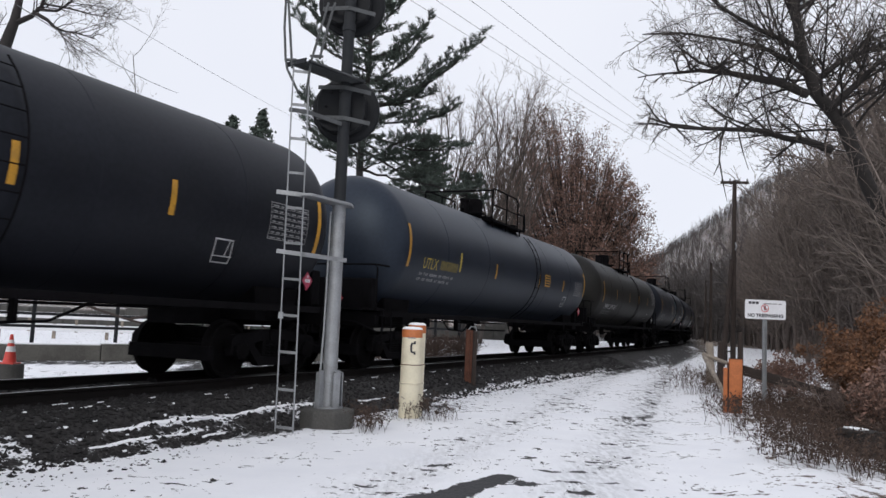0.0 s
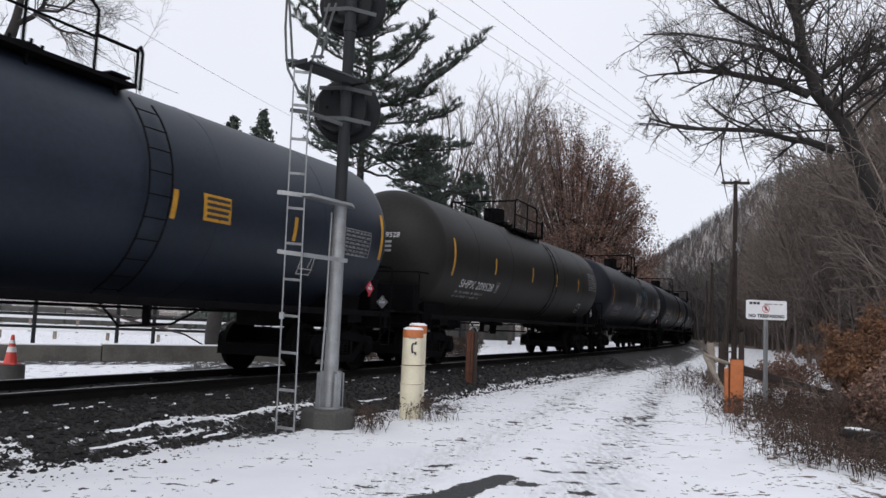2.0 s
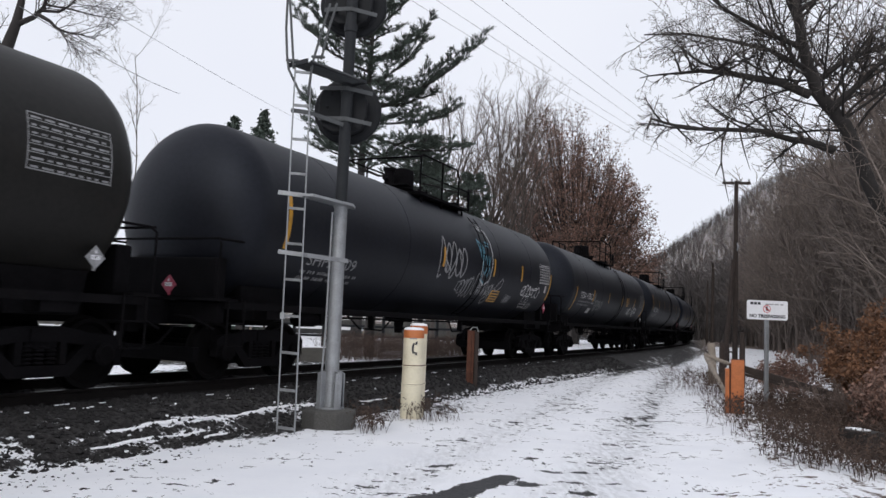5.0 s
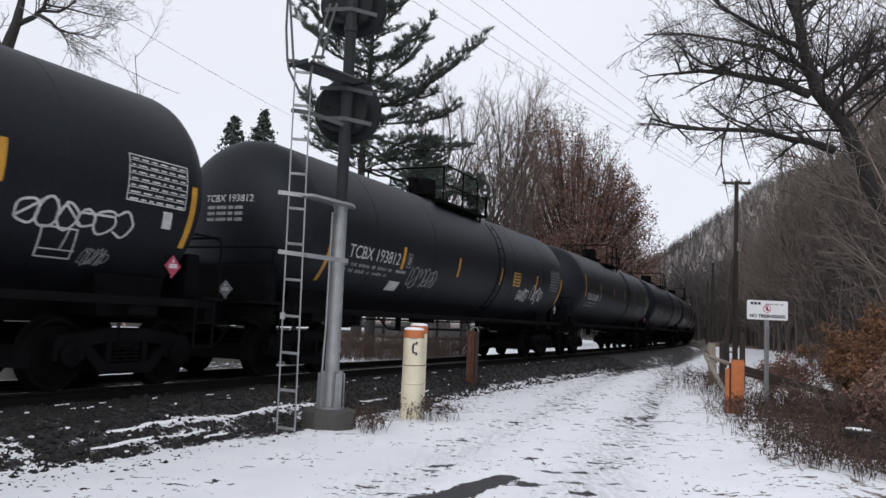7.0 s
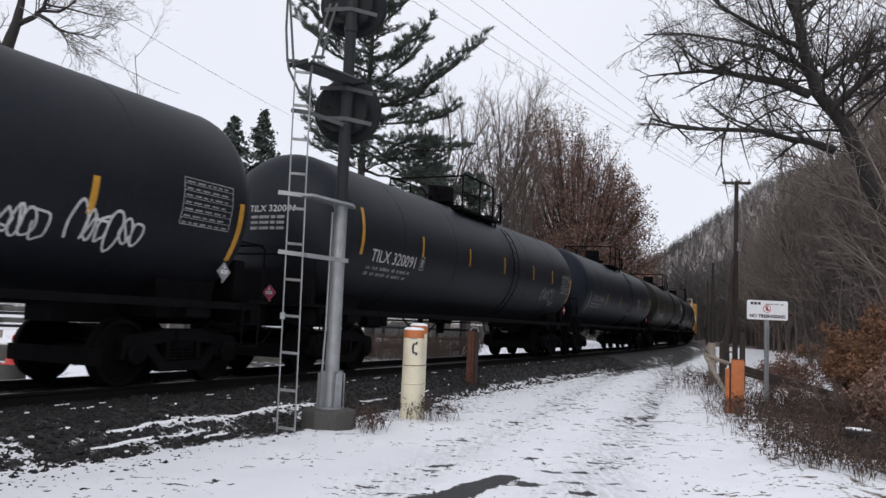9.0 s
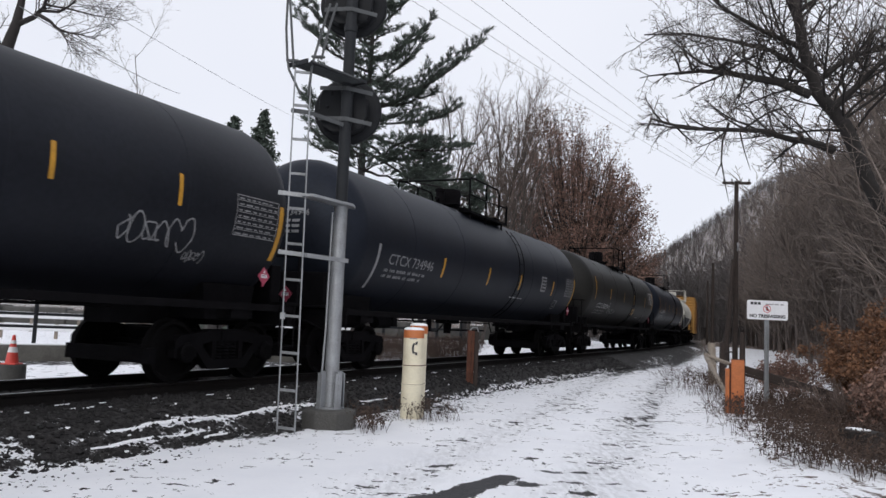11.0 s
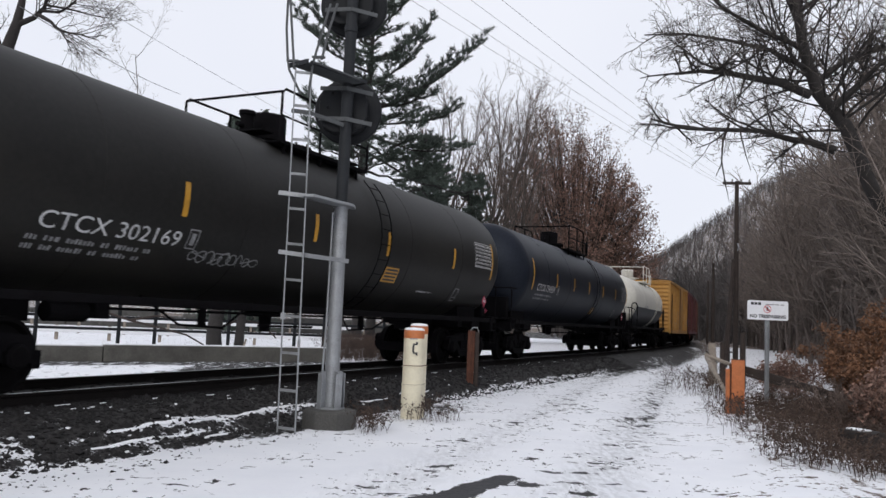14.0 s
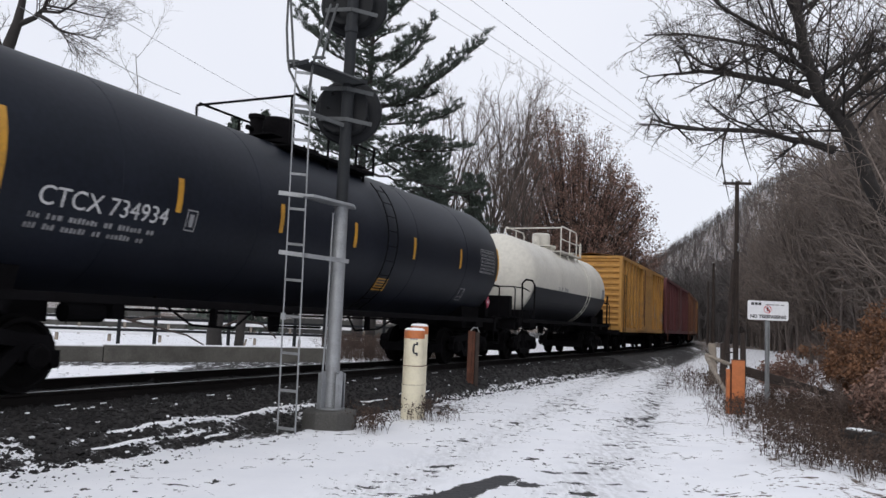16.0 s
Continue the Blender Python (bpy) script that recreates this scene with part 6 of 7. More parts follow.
def bare_tree(x, y, h, r, seed, label, spec=BARE, lean=(0, 0, 1), bark=None, twig=None, name="bare_tree"):
    rng = random.Random(seed)
    out = []
    z = gz(x, y) - 0.2
    grow(out, (0, 0, 0), lean, h, r, 0, rng, spec)
    o = thing(name, Matrix.Translation((x, y, z)), label, "tree")
    part("trunk", branches_mesh("trunk", out, bark or M_BARK, 0, 0), None, o)
    tagged(part("branchwork", branches_mesh("limbs", out, bark or M_BARK, 1, 2), None, o, "bare grey limbs"), kind="stuff")
    tagged(part("twig_mass", branches_mesh("twigs", out, twig or M_TWIG, 3, 9), None, o, "fine bare twigs"), kind="stuff")
    return o, out


# far left: a leafless tree over the train, and a slender one
def crooked_tree():
    """A stout leafless tree whose limbs spread over the train."""
    rng = random.Random(3)
    x, y = -15.4, 26.0
    o = thing("bare_tree", Matrix.Translation((x, y, gz(x, y) - 0.2)), "leafless dark tree with spreading crooked limbs", "tree")
    path = [(0, 0, 0), (-0.1, 0.1, 4.5), (0.1, 0, 9.2), (0.32, 0, 10.5), (0.54, 0, 11.3), (0.63, 0, 12.0), (0.6, 0.2, 13.4), (0.9, 0.3, 15.2)]
    part("trunk", B().tube(path, [0.32, 0.28, 0.24, 0.20, 0.16, 0.12, 0.09, 0.03], 10).mesh("trunk", M_BARKDARK, True), None, o)
    limbs = [([(0.5, 0, 11.2), (1.1, 0, 11.5), (1.36, 0.1, 11.9), (1.5, 0.2, 12.9), (2.1, 0.2, 14.0)], 0.11),
             ([(1.25, 0, 11.6), (1.72, -0.1, 11.35), (2.05, -0.2, 11.05), (2.4, -0.2, 10.95), (2.9, -0.3, 10.86), (3.45, -0.3, 10.7)], 0.07),
             ([(2.15, -0.2, 11.0), (2.37, -0.2, 10.7), (2.6, -0.2, 10.25)], 0.035),
             ([(1.36, 0, 11.75), (1.93, 0, 11.72), (2.18, 0.1, 11.95), (2.5, 0.1, 12.3), (3.2, 0.1, 12.7)], 0.06),
             ([(0.2, 0, 10.0), (0.0, -0.3, 10.9), (-0.4, -0.5, 11.4), (-1.2, -0.8, 12.2)], 0.09),
             ([(0.63, 0, 12.0), (1.2, -0.3, 12.7), (1.95, -0.5, 13.1), (2.9, -0.6, 13.2)], 0.06),
             ([(1.4, 0.1, 12.0), (2.2, 0.3, 11.95), (3.0, 0.4, 11.8), (3.8, 0.5, 11.75)], 0.045)]
    spec = dict(BARE, levels=3, kids=(6, 5, 4), segs=(4, 4, 3, 3), shrink=(0.6, 0.55, 0.5), up=(0.0, 0.0, -0.02), angle=((25, 60), (25, 60), (25, 60)), wobble=(0.2, 0.26, 0.3), thin=0.004)
    out = []
    for pts, r in limbs:
        part("limb", B().tube(pts, [r * (1 - 0.8 * i / (len(pts) - 1)) for i in range(len(pts))], 8).mesh("limb", M_BARKDARK, True), None, o)
        pv = [Vector(q) for q in pts]
        for j in range(13):
            t = 0.25 + 0.74 * (j + rng.random()) / 13
            f = min(int(t * (len(pv) - 1)), len(pv) - 2)
            q = pv[f].lerp(pv[f + 1], t * (len(pv) - 1) - f)
            ax = (pv[f + 1] - pv[f]).normalized()
            sd = Vector((rng.uniform(-0.6, 1), rng.uniform(-1, 1), rng.uniform(-0.7, 1.0))).normalized()
            grow(out, q, ax * 0.8 + sd * 0.7, rng.uniform(0.6, 1.5), r * 0.25, 1, rng, spec)
    tagged(part("branchwork", branches_mesh("boughs", out, M_BARKDARK, 0, 1), None, o, "crooked dark boughs"), kind="stuff")
    tagged(part("twig_mass", branches_mesh("twigs", out, M_BARK, 2, 9), None, o, "fine bare twigs"), kind="stuff")


crooked_tree()
bare_tree(-18.2, 45.0, 16.6, 0.06, 8, "slender leafless young tree with sparse twigs", dict(BARE, kids=(10, 5, 4, 3), shrink=(0.22, 0.5, 0.5, 0.5), thin=0.004, angle=((30, 50), (25, 50), (25, 55), (25, 55))))
# clump of upright leafless trees behind the pine
UPRIGHT = dict(BARE, levels=4, kids=(9, 6, 5, 3), angle=((14, 32), (15, 38), (20, 45), (20, 50)), shrink=(0.62, 0.55, 0.5, 0.5), up=(0.02, 0.10, 0.10, 0.05), thin=0.009)
for i, (x, y, h, lean) in enumerate(((-0.6, 60.0, 12.2, (-0.06, 0, 1)), (0.8, 60.5, 13.4, (-0.03, 0, 1)), (2.0, 61.0, 13.8, (0.02, 0, 1)), (3.2, 60.5, 13.2, (0.10, 0, 1)), (5.6, 62.0, 13.4, (0.0, 0, 1)), (6.6, 62.0, 12.8, (0.02, 0, 1)))):
    bare_tree(x, y, h, 0.17, 20 + i, "tall upright leafless tree with reddish twig tips", UPRIGHT, lean, twig=M_TWIG)


def leafy_oak(x, y, seed):
    """A broad dome of upright fanned limbs that keeps its dry brown leaves."""
    rng = random.Random(seed)
    o = thing("oak_tree", Matrix.Translation((x, y, gz(x, y) - 0.2)), "broad tree still holding dry red-brown leaves", "tree")
    part("trunk", B().tube([(0, 0, 0), (0.1, 0, 3), (0.0, 0.1, 7), (-0.2, 0, 12)], [0.45, 0.38, 0.28, 0.1], 10).mesh("trunk", M_BARKDARK, True), None, o)
    spec = dict(BARE, levels=4, segs=(4, 4, 3, 2, 2), kids=(5, 5, 4, 2), angle=((20, 45), (20, 45), (20, 50), (20, 55)), shrink=(0.5, 0.5, 0.5, 0.5), up=(0.03, 0.05, 0.05, 0.02), thin=0.007)
    limbs, out = [], []
    for i in range(560):
        z = rng.uniform(5.0, 23.0)
        a = rng.uniform(0, 6.28)
        wide = float(np.interp(z, [4, 7, 10, 13, 16, 19, 21, 22.3, 23.2], [6.4, 7.4, 7.7, 7.3, 6.4, 5.0, 3.8, 2.6, 1.0]))
        if rng.random() > wide / 7.7:
            continue
        rad = wide * (rng.uniform(0.78, 1.03) if i % 4 else rng.uniform(0.35, 0.78)) * (1 + 0.05 * math.sin(3 * a + 0.7 * z))
        end = Vector((rad * math.cos(a) - 0.17 * (z - 10), rad * math.sin(a), z - 0.5))
        start = Vector((0, 0, 1.2 + 0.36 * z * rng.uniform(0.5, 1.0)))
        mid = start.lerp(end, 0.5) + Vector((0.08 * end.x, 0.08 * end.y, -0.02 * z))
        pts = [start, start.lerp(mid, 0.55), mid, mid.lerp(end, 0.5) + Vector((0, 0, -0.1)), end]
        limbs.append((pts, [0.07, 0.055, 0.042, 0.032, 0.018], 0))
        for j in range(6):
            t = 0.58 + 0.42 * (j + rng.random()) / 6
            f = min(int(t * 4), 3)
            q = pts[f].lerp(pts[f + 1], t * 4 - f)
            ax = (pts[f + 1] - pts[f]).normalized()
            d = ax * 0.8 + Vector((rng.uniform(-0.8, 0.8), rng.uniform(-0.8, 0.8), rng.uniform(-0.3, 0.55)))
            grow(out, q, d, rng.uniform(0.8, 1.35), 0.018, 2, rng, spec)
    tagged(part("branchwork", branches_mesh("limbs", limbs, M_BARKDARK), None, o, "dark upright limbs"), kind="stuff")
    tagged(part("twig_mass", branches_mesh("twigs", out, M_BARK), None, o), kind="stuff")
    tips = [p for pts, rs, lv in out if lv >= 3 for p in pts[1:] if rng.random() < 0.85]
    tagged(part("leaves", leaf_cloud("leaves", tips, 2, 0.26, 0.085, M_LEAFBROWN, seed), None, o, "dry red-brown leaves"), kind="stuff")
    return o


leafy_oak(12.9, 75.0, 5)


def needle_tufts(name, centres, aims, per, length, wide, material, seed):
    """Sprays of thin needles that point forward from each twig."""
    r = np.random.default_rng(seed)
    c = np.repeat(np.array(centres), per, axis=0)
    a = np.repeat(np.array(aims), per, axis=0)
    n = len(c)
    d = a * 0.75 + r.normal(0, 0.5, (n, 3)) * np.array((1, 1, 0.6)) + np.array((0, 0, 0.10))
    d /= np.linalg.norm(d, axis=1)[:, None]
    v = np.cross(d, r.normal(0, 1, (n, 3)))
    v /= np.linalg.norm(v, axis=1)[:, None]
    ln = (length * (0.6 + 0.7 * r.random(n)))[:, None]
    c = c + r.normal(0, 0.03, (n, 3))
    V = np.stack([c - v * wide * 0.5, c + v * wide * 0.5, c + d * ln + v * wide * 0.3, c + d * ln - v * wide * 0.3], 1).reshape(-1, 3)
    me = bpy.data.meshes.new(name)
    me.from_pydata(V.tolist(), [], np.arange(n * 4).reshape(-1, 4).tolist())
    me.materials.append(material)
    return me


def white_pine(x, y, h, seed, limbs, extra, low, reach, label):
    """An open pine: long limbs with flat side sprays of needles, in tiers."""
    rng = random.Random(seed)
    o = thing("pine_tree", Matrix.Translation((x, y, gz(x, y) - 0.2)), label, "tree")
    trunk = [Vector((0.12 * math.sin(i * 0.9), 0.1 * math.cos(i * 1.3), h * i / 12)) for i in range(13)]
    part("trunk", B().tube(trunk, [0.30 * (h / 22) * (1 - 0.88 * i / 12) for i in range(13)], 10).mesh("trunk", M_BARKDARK, True), None, o)
    runs = [(z0, Vector((tx, rng.uniform(-1.2, 1.2), tz)), 1.0) for z0, tx, tz in limbs]
    for i in range(extra):
        t = low + (0.97 - low) * i / (extra - 1)
        az = rng.choice((-1, 1)) * radians(rng.uniform(20, 160))
        ln = reach * (1.08 - 0.80 * (t - low) / (1 - low)) * rng.uniform(0.55, 1.05)
        runs.append((t * h, Vector((math.cos(az) * ln * 0.8, math.sin(az) * ln, t * h + ln * rng.uniform(-0.05, 0.40))), 0.8))
    wood, twigs, cs, ds = B(), B(), [], []
    for z0, tip, thick in runs:
        p = Vector((0, 0, z0))
        k = 8
        sag = 0.09 * (tip - p).length
        pts = [p.lerp(tip, i / k) + Vector((rng.gauss(0, 0.06), rng.gauss(0, 0.06), -sag * math.sin(math.pi * i / k) + rng.gauss(0, 0.05))) for i in range(k + 1)]
        wood.tube(pts, [0.085 * thick * (1 - 0.85 * i / k) for i in range(k + 1)], 5, caps=False)
        length = (tip - p).length
        m = max(6, int(length / 0.23))
        for j in range(m):
            t = 0.25 + 0.75 * (j + rng.random() * 0.8) / m
            f = min(int(t * k), k - 1)
            q = pts[f].lerp(pts[f + 1], t * k - f)
            ax = (pts[f + 1] - pts[f]).normalized()
            flat = Vector((-ax.y, ax.x, 0)).normalized() * (1 if j % 2 else -1)
            d = (ax * rng.uniform(0.5, 1.0) + flat * rng.uniform(0.5, 1.0) + Vector((0, 0, rng.uniform(-0.05, 0.45)))).normalized()
            ln = (0.50 + 0.26 * length * (1 - 0.80 * t)) * rng.uniform(0.55, 1.25)
            e = q + d * ln + Vector((0, 0, 0.12 * ln))
            twigs.tube([q, q.lerp(e, 0.5) - Vector((0, 0, 0.03)), e], [0.02, 0.014, 0.007], 3, caps=False)
            for w in range(max(3, int(ln / 0.24))):
                u = 0.2 + 0.8 * (w + rng.random()) / max(3, int(ln / 0.24))
                a = q.lerp(e, min(u, 1.0))
                side = Vector((-d.y, d.x, 0)) * (1 if w % 2 else -1)
                td = (d * rng.uniform(0.5, 1.0) + side * rng.uniform(0.3, 1.0) + Vector((0, 0, rng.uniform(0.0, 0.5)))).normalized()
                tl = rng.uniform(0.18, 0.42)
                twigs.tube([a, a + td * tl], [0.008, 0.005], 3, caps=False)
                for g in range(3):
                    cs.append(tuple(a + td * tl * (0.3 + 0.35 * g)))
                    ds.append(tuple(td))
    tagged(part("branchwork", wood.mesh("limbs", M_BARKDARK, True), None, o, "long level limbs"), kind="stuff")
    tagged(part("twig_mass", twigs.mesh("twigs", M_BARKDARK), None, o), kind="stuff")
    tagged(part("needles", needle_tufts("needles", cs, ds, 11, 0.20, 0.032, M_NEEDLE, seed), None, o, "dark green needle sprays"), kind="stuff")
    return o


BIG_LIMBS = ((13.2, 6.1, 17.0), (12.6, 4.8, 13.3), (11.8, 5.3, 11.2), (10.9, 6.3, 8.7), (14.4, 3.0, 16.6), (15.2, -3.9, 17.9), (12.6, -3.2, 13.2), (10.6, -2.7, 11.1), (15.8, 3.2, 18.2),
             (16.8, -2.7, 19.5), (17.5, 2.4, 20.2), (18.5, -1.6, 21.5), (19.0, 1.6, 21.8), (13.6, -2.2, 14.8), (9.8, 3.4, 9.3), (13.4, 3.4, 14.4), (16.2, -3.6, 18.6), (11.2, 4.0, 10.0))
white_pine(-4.5, 42.0, 22.5, 12, BIG_LIMBS, 34, 0.42, 4.0, "tall open pine with long level limbs and dark green needles")
white_pine(-1.4, 52.0, 14.6, 13, (), 34, 0.45, 4.4, "lower bushy pine beside a tall one")
white_pine(1.6, 54.0, 12.0, 14, (), 26, 0.45, 3.4, "small bushy dark green pine")


def spruce(x, y, h, seed):
    rng = random.Random(seed)
    o = thing("spruce_tree", Matrix.Translation((x, y, gz(x, y) - 0.2)), "narrow dark spruce with a pointed top", "tree", "distant spruces")
    part("trunk", B().tube([(0, 0, 0), (0, 0, h)], [0.2, 0.02], 7).mesh("trunk", M_BARKDARK), None, o)
    pts = []
    z = 1.0
    while z < h:
        for j in range(7):
            a = rng.uniform(0, 6.28)
            rad = min(2.6, 0.48 * (h - z)) * rng.uniform(0.7, 1.1) + 0.08
            for q in range(5):
                f = (q + 1) / 5
                pts.append((math.cos(a) * rad * f, math.sin(a) * rad * f, z - 0.5 * rad * f * 0.6 + 0.25 * f))
        z += 0.42
    tagged(part("needles", leaf_cloud("needles", pts, 6, 0.12, 0.16, M_NEEDLE, seed), None, o, "dark green needles"), kind="stuff")


spruce(-16.6, 60.0, 16.9, 1)
spruce(-14.6, 61.0, 17.4, 2)


# the big leafless tree that leans over the road
def leaning_tree():
    rng = random.Random(77)
    o = thing("leaning_tree", Matrix.Identity(4), "big dark leafless tree leaning over the road with drooping limbs", "tree")
    z0 = gz(13.6, 21.4)
    path = [(13.6, 21.4, z0 - 0.4), (13.11, 21.2, 2.3), (12.35, 20.9, 3.93), (11.23, 20.5, 5.65), (10.42, 20.2, 7.17), (9.58, 20.0, 7.98), (9.23, 20.0, 9.09), (9.05, 20.1, 10.49), (8.95, 20.2, 11.63), (8.9, 20.3, 13.2)]
    part("trunk", B().tube(path, [0.26, 0.23, 0.21, 0.19, 0.18, 0.16, 0.14, 0.115, 0.08, 0.04], 12).mesh("trunk", M_BARKDARK, True), None, o)
    limbs = [
        ([(9.38, 20.0, 7.9), (8.56, 19.9, 8.16), (7.79, 19.8, 8.22), (7.17, 19.7, 8.28), (6.4, 19.6, 8.27), (5.72, 19.5, 8.13)], 0.13),
        ([(7.31, 19.7, 8.25), (6.4, 19.6, 8.48), (5.93, 19.5, 8.75)], 0.05),
        ([(10.06, 20.1, 6.49), (9.35, 20.0, 6.66), (8.86, 19.9, 6.66), (8.02, 19.8, 6.83), (7.04, 19.7, 6.79), (6.06, 19.6, 6.75), (5.1, 19.5, 6.94)], 0.11),
        ([(9.2, 20.0, 9.15), (8.07, 19.8, 9.48), (7.0, 19.7, 10.0), (6.23, 19.6, 10.61)], 0.08),
        ([(9.29, 20.0, 8.62), (8.22, 19.8, 8.99), (7.16, 19.7, 9.15), (5.95, 19.6, 9.24), (4.91, 19.5, 9.12)], 0.07),
        ([(9.5, 20.0, 8.18), (10.29, 20.1, 8.85), (11.09, 20.2, 9.23), (12.06, 20.3, 9.78)], 0.10),
        ([(9.94, 20.0, 7.52), (10.57, 19.8, 8.16), (11.2, 19.6, 8.87), (11.81, 19.4, 9.72)], 0.11),
        ([(9.08, 20.0, 10.14), (9.84, 20.1, 10.68), (10.8, 20.2, 11.4)], 0.08),
        ([(7.18, 19.7, 6.97), (7.02, 19.7, 6.49), (6.99, 19.7, 5.9), (6.85, 19.7, 5.58)], 0.036),
        ([(6.99, 19.7, 5.98), (7.11, 19.7, 5.32), (7.2, 19.7, 4.92)], 0.022),
        ([(7.47, 19.7, 6.72), (7.59, 19.7, 6.22), (7.74, 19.7, 5.76)], 0.024)]
    spec = dict(BARE, levels=4, kids=(6, 5, 4, 3), segs=(5, 5, 4, 3, 3), shrink=(0.7, 0.62, 0.55, 0.5), up=(0.02, 0.02, 0.02, 0.02), angle=((25, 65), (25, 60), (25, 60), (25, 60)), wobble=(0.2, 0.24, 0.28, 0.3), thin=0.004)
    out = []
    for pts, r in limbs:
        part("limb", B().tube(pts, [r * (1 - 0.75 * i / (len(pts) - 1)) for i in range(len(pts))], 8).mesh("limb", M_BARKDARK, True), None, o)
        if r < 0.04:
            continue
        pv = [Vector(p) for p in pts]
        n = int(10 + r * 120)
        for j in range(n):
            t = (j + rng.random()) / n * 0.97 + 0.02
            f = min(int(t * (len(pv) - 1)), len(pv) - 2)
            q = pv[f].lerp(pv[f + 1], t * (len(pv) - 1) - f)
            ax = (pv[f + 1] - pv[f]).normalized()
            sd = Vector((rng.uniform(-1, 1), rng.uniform(-1, 1), rng.uniform(-0.5, 1.0))).normalized()
            grow(out, q, ax * (0.7 - 0.5 * t) + sd * 0.75, rng.uniform(0.9, 2.4) * (1.1 - 0.6 * t), r * 0.28, 1, rng, spec)
    for j in range(40):
        t = 0.40 + 0.55 * rng.random()
        f = min(int(t * 9), 8)
        q = Vector(path[f]).lerp(Vector(path[f + 1]), t * 9 - f)
        grow(out, q, (rng.uniform(-1, 0.8), rng.uniform(-1, 1), rng.uniform(0.1, 1)), rng.uniform(2, 4), 0.04, 1, rng, spec)
    tagged(part("branchwork", branches_mesh("boughs", out, M_BARKDARK, 0, 2), None, o, "crooked dark boughs"), kind="stuff")
    tagged(part("twig_mass", branches_mesh("twigs", out, M_BARK, 3, 9), None, o, "dense fine twigs"), kind="stuff")


leaning_tree()


# ---------- woods ----------
def tree_arrays(seed, h, spec, r=0.14):
    out = []
    grow(out, (0, 0, -0.5), (0, 0, 1), h, r, 0, random.Random(seed), spec)
    b = B()
    for pts, rs, lv in out:
        b.tube(pts, rs, 5 if lv == 0 else 3, caps=False)
    V = np.array([tuple(v) for v in b.v])
    F = np.array(b.f)
    return V, F


def woods(name, places, variants, material, label, seed):
    """Many leafless trees as one mass."""
    r = np.random.default_rng(seed)
    Vs, Fs, o = [], [], 0
    for i, (x, y, z, s) in enumerate(places):
        V, F = variants[i % len(variants)]
        a = r.random() * 6.28
        c, sn = math.cos(a), math.sin(a)
        lx, ly = r.normal(0, 0.06, 2)
        P = np.stack([(V[:, 0] * c - V[:, 1] * sn + V[:, 2] * lx) * s + x, (V[:, 0] * sn + V[:, 1] * c + V[:, 2] * ly) * s + y, V[:, 2] * s + z], -1)
        Vs.append(P)
        Fs.append(F + o)
        o += len(V)
    V, F = np.concatenate(Vs), np.concatenate(Fs)
    me = bpy.data.meshes.new(name)
    me.vertices.add(len(V))
    me.vertices.foreach_set("co", V.reshape(-1).astype(np.float32))
    me.loops.add(F.size)
    me.loops.foreach_set("vertex_index", F.reshape(-1).astype(np.int32))
    me.polygons.add(len(F))
    me.polygons.foreach_set("loop_start", (np.arange(len(F)) * 4).astype(np.int32))
    me.update(calc_edges=True)
    me.materials.append(material)
    return tagged(new(name, me), label, "woods", kind="stuff")


WOOD = dict(BARE, levels=3, segs=(5, 3, 1, 1), kids=(12, 6, 3), angle=((20, 55), (25, 55), (25, 60)), shrink=(0.42, 0.5, 0.5), thin=0.012, up=(0.02, 0.06, 0.04))
WOOD["from"] = (0.15, 0.2, 0.2)
wv = [tree_arrays(100 + i, 11.0, WOOD) for i in range(5)]
rw = np.random.default_rng(5)
pl = []
while len(pl) < 430:
    y = 19 + 100 * rw.random() ** 1.4
    u = 6.5 + 50 * rw.random() ** 1.3
    x = u / 0.95 + 7.2 + 0.33 * (y - 20.3)
    if x / y > 0.72 or y < 24 and u < 8:
        continue
    pl.append((x, y, gz(x, y), rw.uniform(0.6, 1.3)))
while len(pl) < 540:
    y, u = rw.uniform(17, 44), rw.uniform(8.0, 19)
    x = u / 0.95 + 7.2 + 0.33 * (y - 20.3)
    if x / y < 0.72:
        pl.append((x, y, gz(x, y), rw.uniform(0.32, 0.6)))
while len(pl) < 575:
    x, y = rw.uniform(11.3, 15.0), rw.uniform(16.0, 20.5)
    pl.append((x, y, gz(x, y), rw.uniform(0.30, 0.52)))
woods("hillside_woods", pl, wv, M_WOODS, "dense leafless brown woods climbing the hillside", 6)
FARW = dict(BARE, levels=2, segs=(3, 2, 1), kids=(13, 5), angle=((20, 50), (25, 55)), shrink=(0.42, 0.5), thin=0.045, up=(0.02, 0.08, 0.05))
FARW["from"] = (0.15, 0.2)
fv = [tree_arrays(200 + i, 12.0, FARW, 0.22) for i in range(4)]
pl = []
while len(pl) < 760:
    d = rw.uniform(125, 330)
    a = radians(rw.uniform(8, 27))
    x, y = d * math.sin(a), d * math.cos(a)
    off = float(track_offset(np.array([x]), np.array([y]))[0])
    if abs(off) < 9:
        continue
    pl.append((x, y, gz(x, y), rw.uniform(0.8, 1.25)))
woods("valley_woods", pl, fv, M_WOODFAR, "hazy grey-brown leafless woods across the valley floor", 7)
HILW = dict(BARE, levels=1, segs=(2, 1), kids=(10,), angle=((25, 55),), shrink=(0.45,), thin=0.10, up=(0.02, 0.08))
HILW["from"] = (0.2,)
hv = [tree_arrays(300 + i, 11.0, HILW, 0.28) for i in range(4)]
pl = []
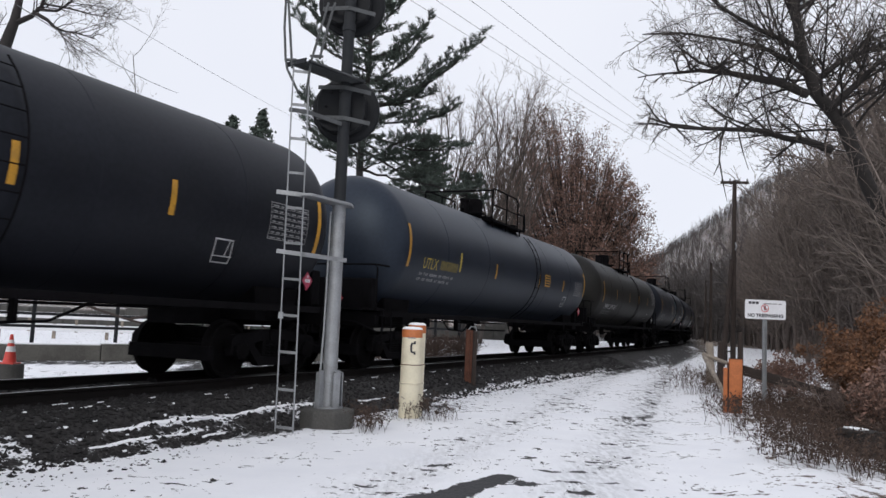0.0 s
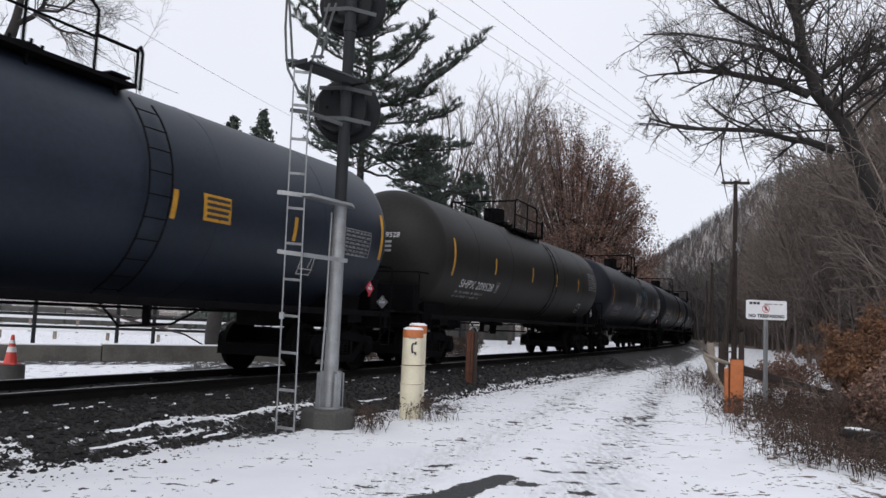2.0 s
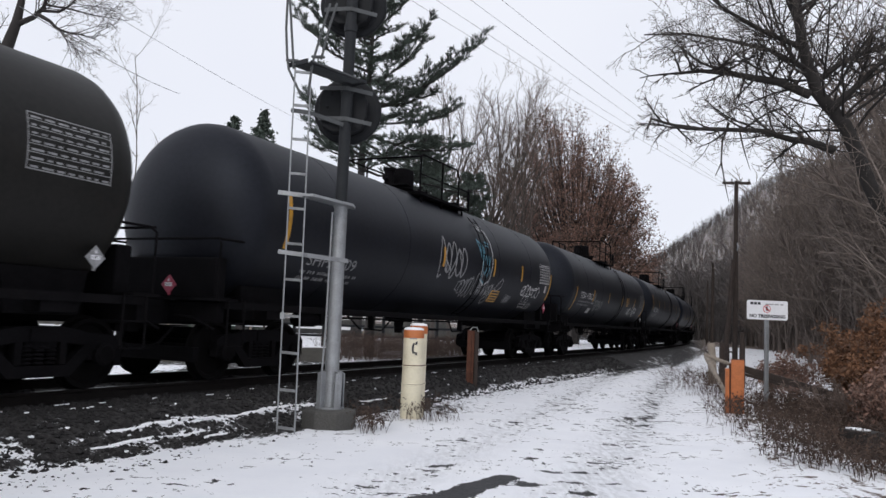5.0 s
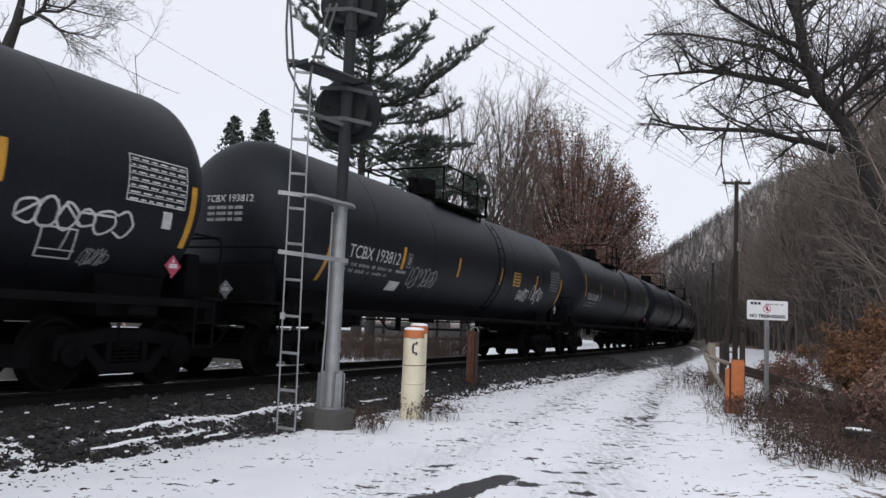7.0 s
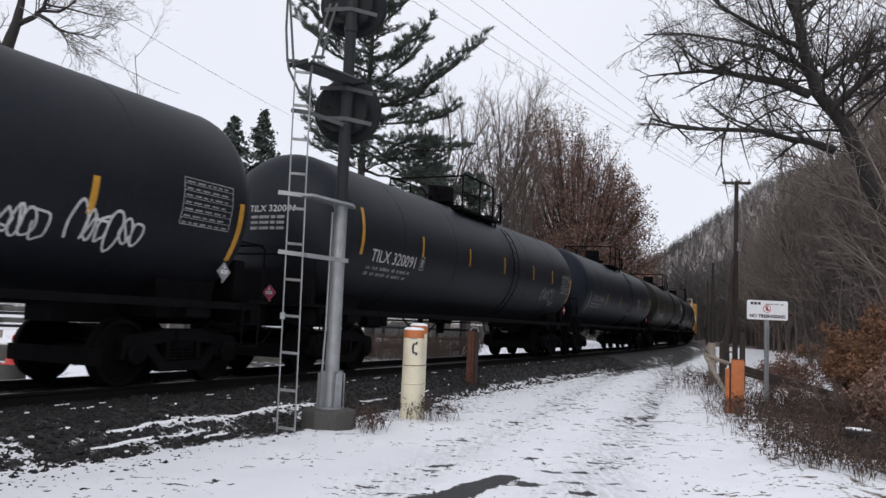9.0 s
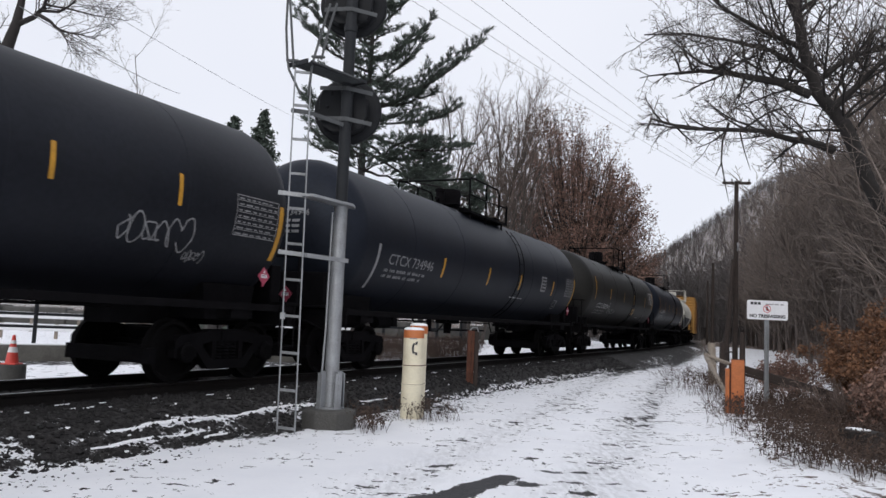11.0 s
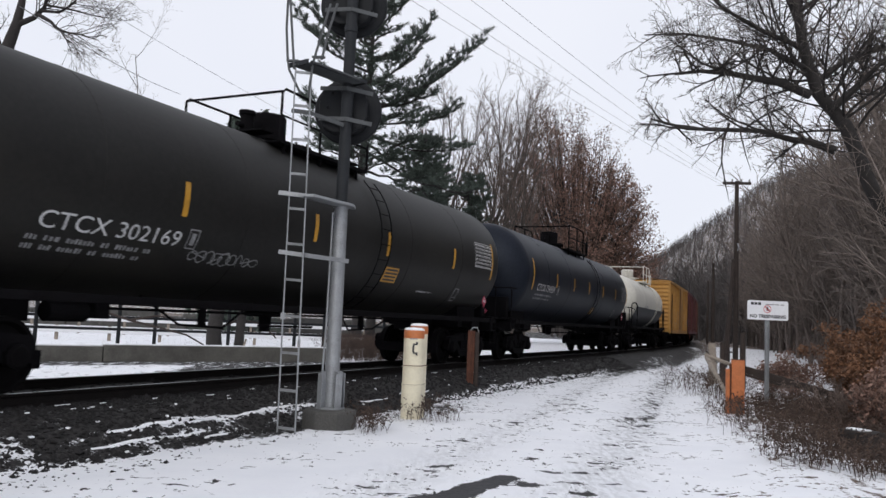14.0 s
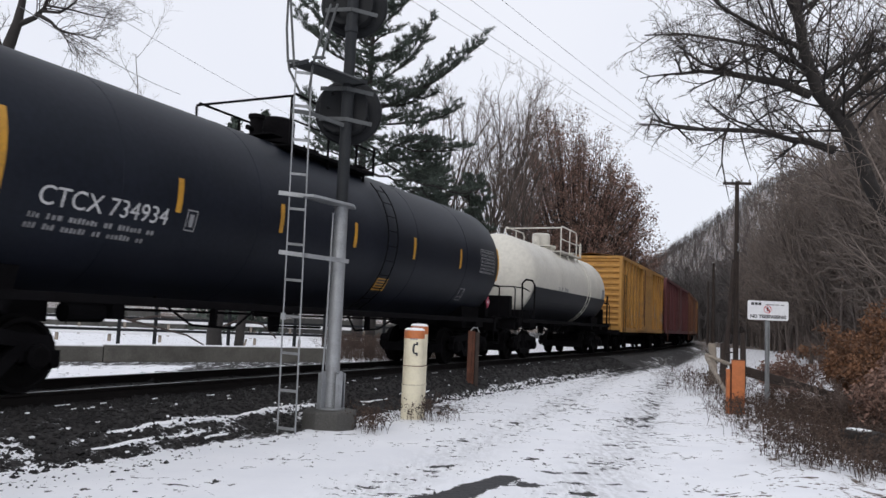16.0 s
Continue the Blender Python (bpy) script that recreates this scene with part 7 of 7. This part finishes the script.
while len(pl) < 3600:
    d = rw.uniform(380, 700)
    a = radians(rw.uniform(9, 26))
    x, y = d * math.sin(a), d * math.cos(a)
    pl.append((x, y, gz(x, y), rw.uniform(0.35, 0.75)))
woods("mountain_woods", pl, hv, M_WOODFAR, "thin leafless woods on a snowy mountain flank", 8)


# ---------- brush and weeds on the verge ----------
def shrub(x, y, h, seed, label, leaves=None, leaf_n=6, leaf=0.05, stems=9, wide=0.7):
    rng = random.Random(seed)
    out = []
    spec = dict(BARE, levels=3, segs=(5, 4, 3, 2), kids=(7, 5, 3), angle=((20, 50), (20, 55), (25, 60)), shrink=(0.5, 0.5, 0.5), thin=0.003, up=(0.02, 0.03, 0.02))
    spec["from"] = (0.2, 0.2, 0.2)
    for i in range(stems):
        a = rng.uniform(0, 6.28)
        grow(out, (rng.uniform(-0.25, 0.25), rng.uniform(-0.25, 0.25), -0.05), (math.cos(a) * wide, math.sin(a) * wide, 1), h * rng.uniform(0.7, 1.1), 0.012, 1 if stems > 14 else 0, rng, spec)
    o = thing("shrub", Matrix.Translation((x, y, gz(x, y))), label, "shrub", "brush by the road")
    tagged(part("stem_mass", branches_mesh("stems", out, M_TWIG), None, o, "thin brown stems"), kind="stuff")
    if leaves:
        tips = [p for pts, rs, lv in out if lv >= 2 for p in pts[1:]]
        tagged(part("leaves", leaf_cloud("leaves", tips, leaf_n, 0.05, leaf, leaves, seed), None, o, "dry rust-brown leaves"), kind="stuff")
    return o


rb = random.Random(31)
for i, (x, y, h) in enumerate(((8.0, 14.4, 1.35), (8.5, 13.4, 1.55), (9.0, 15.0, 1.75), (7.7, 13.0, 1.2), (9.7, 14.2, 1.9), (9.5, 16.5, 1.7), (8.1, 12.0, 1.35), (8.5, 11.0, 1.3))):
    shrub(x, y, h, 40 + i, "bushy shrub thick with dry rust-brown leaves", M_LEAFRUST, 7, 0.034)
for i, (x, y, h) in enumerate(((6.9, 11.6, 1.0), (6.9, 12.8, 0.8), (7.3, 14.0, 0.9),  (8.6, 19.2, 0.8), (10.8, 18.2, 1.3), (14.5, 29.0, 1.5), (11.6, 17.4, 1.6))):
    shrub(x, y, h, 60 + i, "tangle of thin bare brown stems", M_LEAFBROWN if i % 3 == 0 else None, 2, 0.03, 10)


def weeds(name, count, seed, label, place, hmin, hmax):
    """Dead stalks as one mass: bent blades with seed heads."""
    r = random.Random(seed)
    b = B()
    heads = []
    for i in range(count):
        x, y = place(r)
        z = gz(x, y)
        h = r.uniform(hmin, hmax)
        lx, ly = r.gauss(0, 0.38) * h, r.gauss(0, 0.38) * h
        pts = [(x, y, z - 0.02), (x + lx * 0.35, y + ly * 0.35, z + h * 0.55), (x + lx, y + ly, z + h * r.uniform(0.75, 1.0))]
        b.tube(pts, [0.0045, 0.0035, 0.002], 3, caps=False)
        for k in range(r.randint(1, 5)):
            t = r.uniform(0.35, 0.9)
            q = Vector(pts[1]).lerp(Vector(pts[2]), t)
            e = q + Vector((r.gauss(0, 0.08), r.gauss(0, 0.08), r.uniform(-0.04, 0.12)))
            b.tube([q, e], [0.003, 0.0015], 3, caps=False)
            heads.append(e)
        heads.append(pts[2])
    o = thing(name, Matrix.Identity(4), label, "weeds", kind="stuff")
    tagged(part("stalks", b.mesh("stalks", M_WEED), None, o), kind="stuff")
    tagged(part("seed_heads", leaf_cloud("seed_heads", heads, 3, 0.02, 0.017, M_WEED, seed), None, o), kind="stuff")


def verge(r):
    """Places in ragged clumps, thicker away from the road."""
    while True:
        y = 8.4 + 8.8 * r.random() ** 1.1
        u = -0.15 + 4.2 * r.random() + r.gauss(0, 0.2)
        x = u / 0.95 + 7.2 + 0.33 * (y - 20.3) + 0.8 * max(0, 1 - (y - 8) / 6)
        if float(rough_noise(np.array(x), np.array(y), 1.1)) + 0.5 * min(u - 0.8, 1.4) > r.uniform(-0.75, 0.45):
            return x, y


weeds("verge_weeds", 3900, 91, "dead brown weeds standing through snow on the verge", verge, 0.06, 0.42)
weeds("post_weeds", 60, 92, "thin dead weeds round a post's foot", lambda r: (-0.15 + r.gauss(0, 0.25), 12.75 + r.gauss(0, 0.2)), 0.1, 0.4)
weeds("mast_weeds", 50, 93, "sparse dead weeds beside a concrete footing", lambda r: (-1.0 + r.gauss(0, 0.15), 11.5 + r.gauss(0, 0.25)), 0.1, 0.35)
weeds("gate_weeds", 260, 94, "dead weeds crowded round timber posts", lambda r: (7.2 + r.gauss(0, 0.5), 20.5 + r.gauss(0, 1.6)), 0.2, 0.7)
weeds("field_grass", 2600, 95, "tall dry brown grass beyond the track", lambda r: (r.uniform(-4.2, 1.5), 28.5 + r.uniform(0, 5)), 0.5, 1.1)


# ---------- what moves ----------
def car_pose(s, half=6.95):
    a, b = track_at(s - half), track_at(s + half)
    d = a - b
    p = (a + b) / 2
    return Matrix.LocRotScale((p.x, p.y, RAIL_Z), Euler((0, 0, math.atan2(d.y, d.x))), None)


def motions():
    """The train rolls by gathering speed slowly; its wheels turn with it."""
    for car, s14 in CARS:
        walk(car, [(0.5 * k, car_pose(s14 - train_run(0.5 * k))) for k in range(33)])
    turn = [(k / 15, math.degrees((train_run(k / 15) - train_run(0)) / 0.457)) for k in range(241)]
    for w in WHEELS:
        x, z = w.location.x, w.location.z
        walk(w, [(t, pose(x, 0, z, 0, q, 0)) for t, q in turn])


motions()
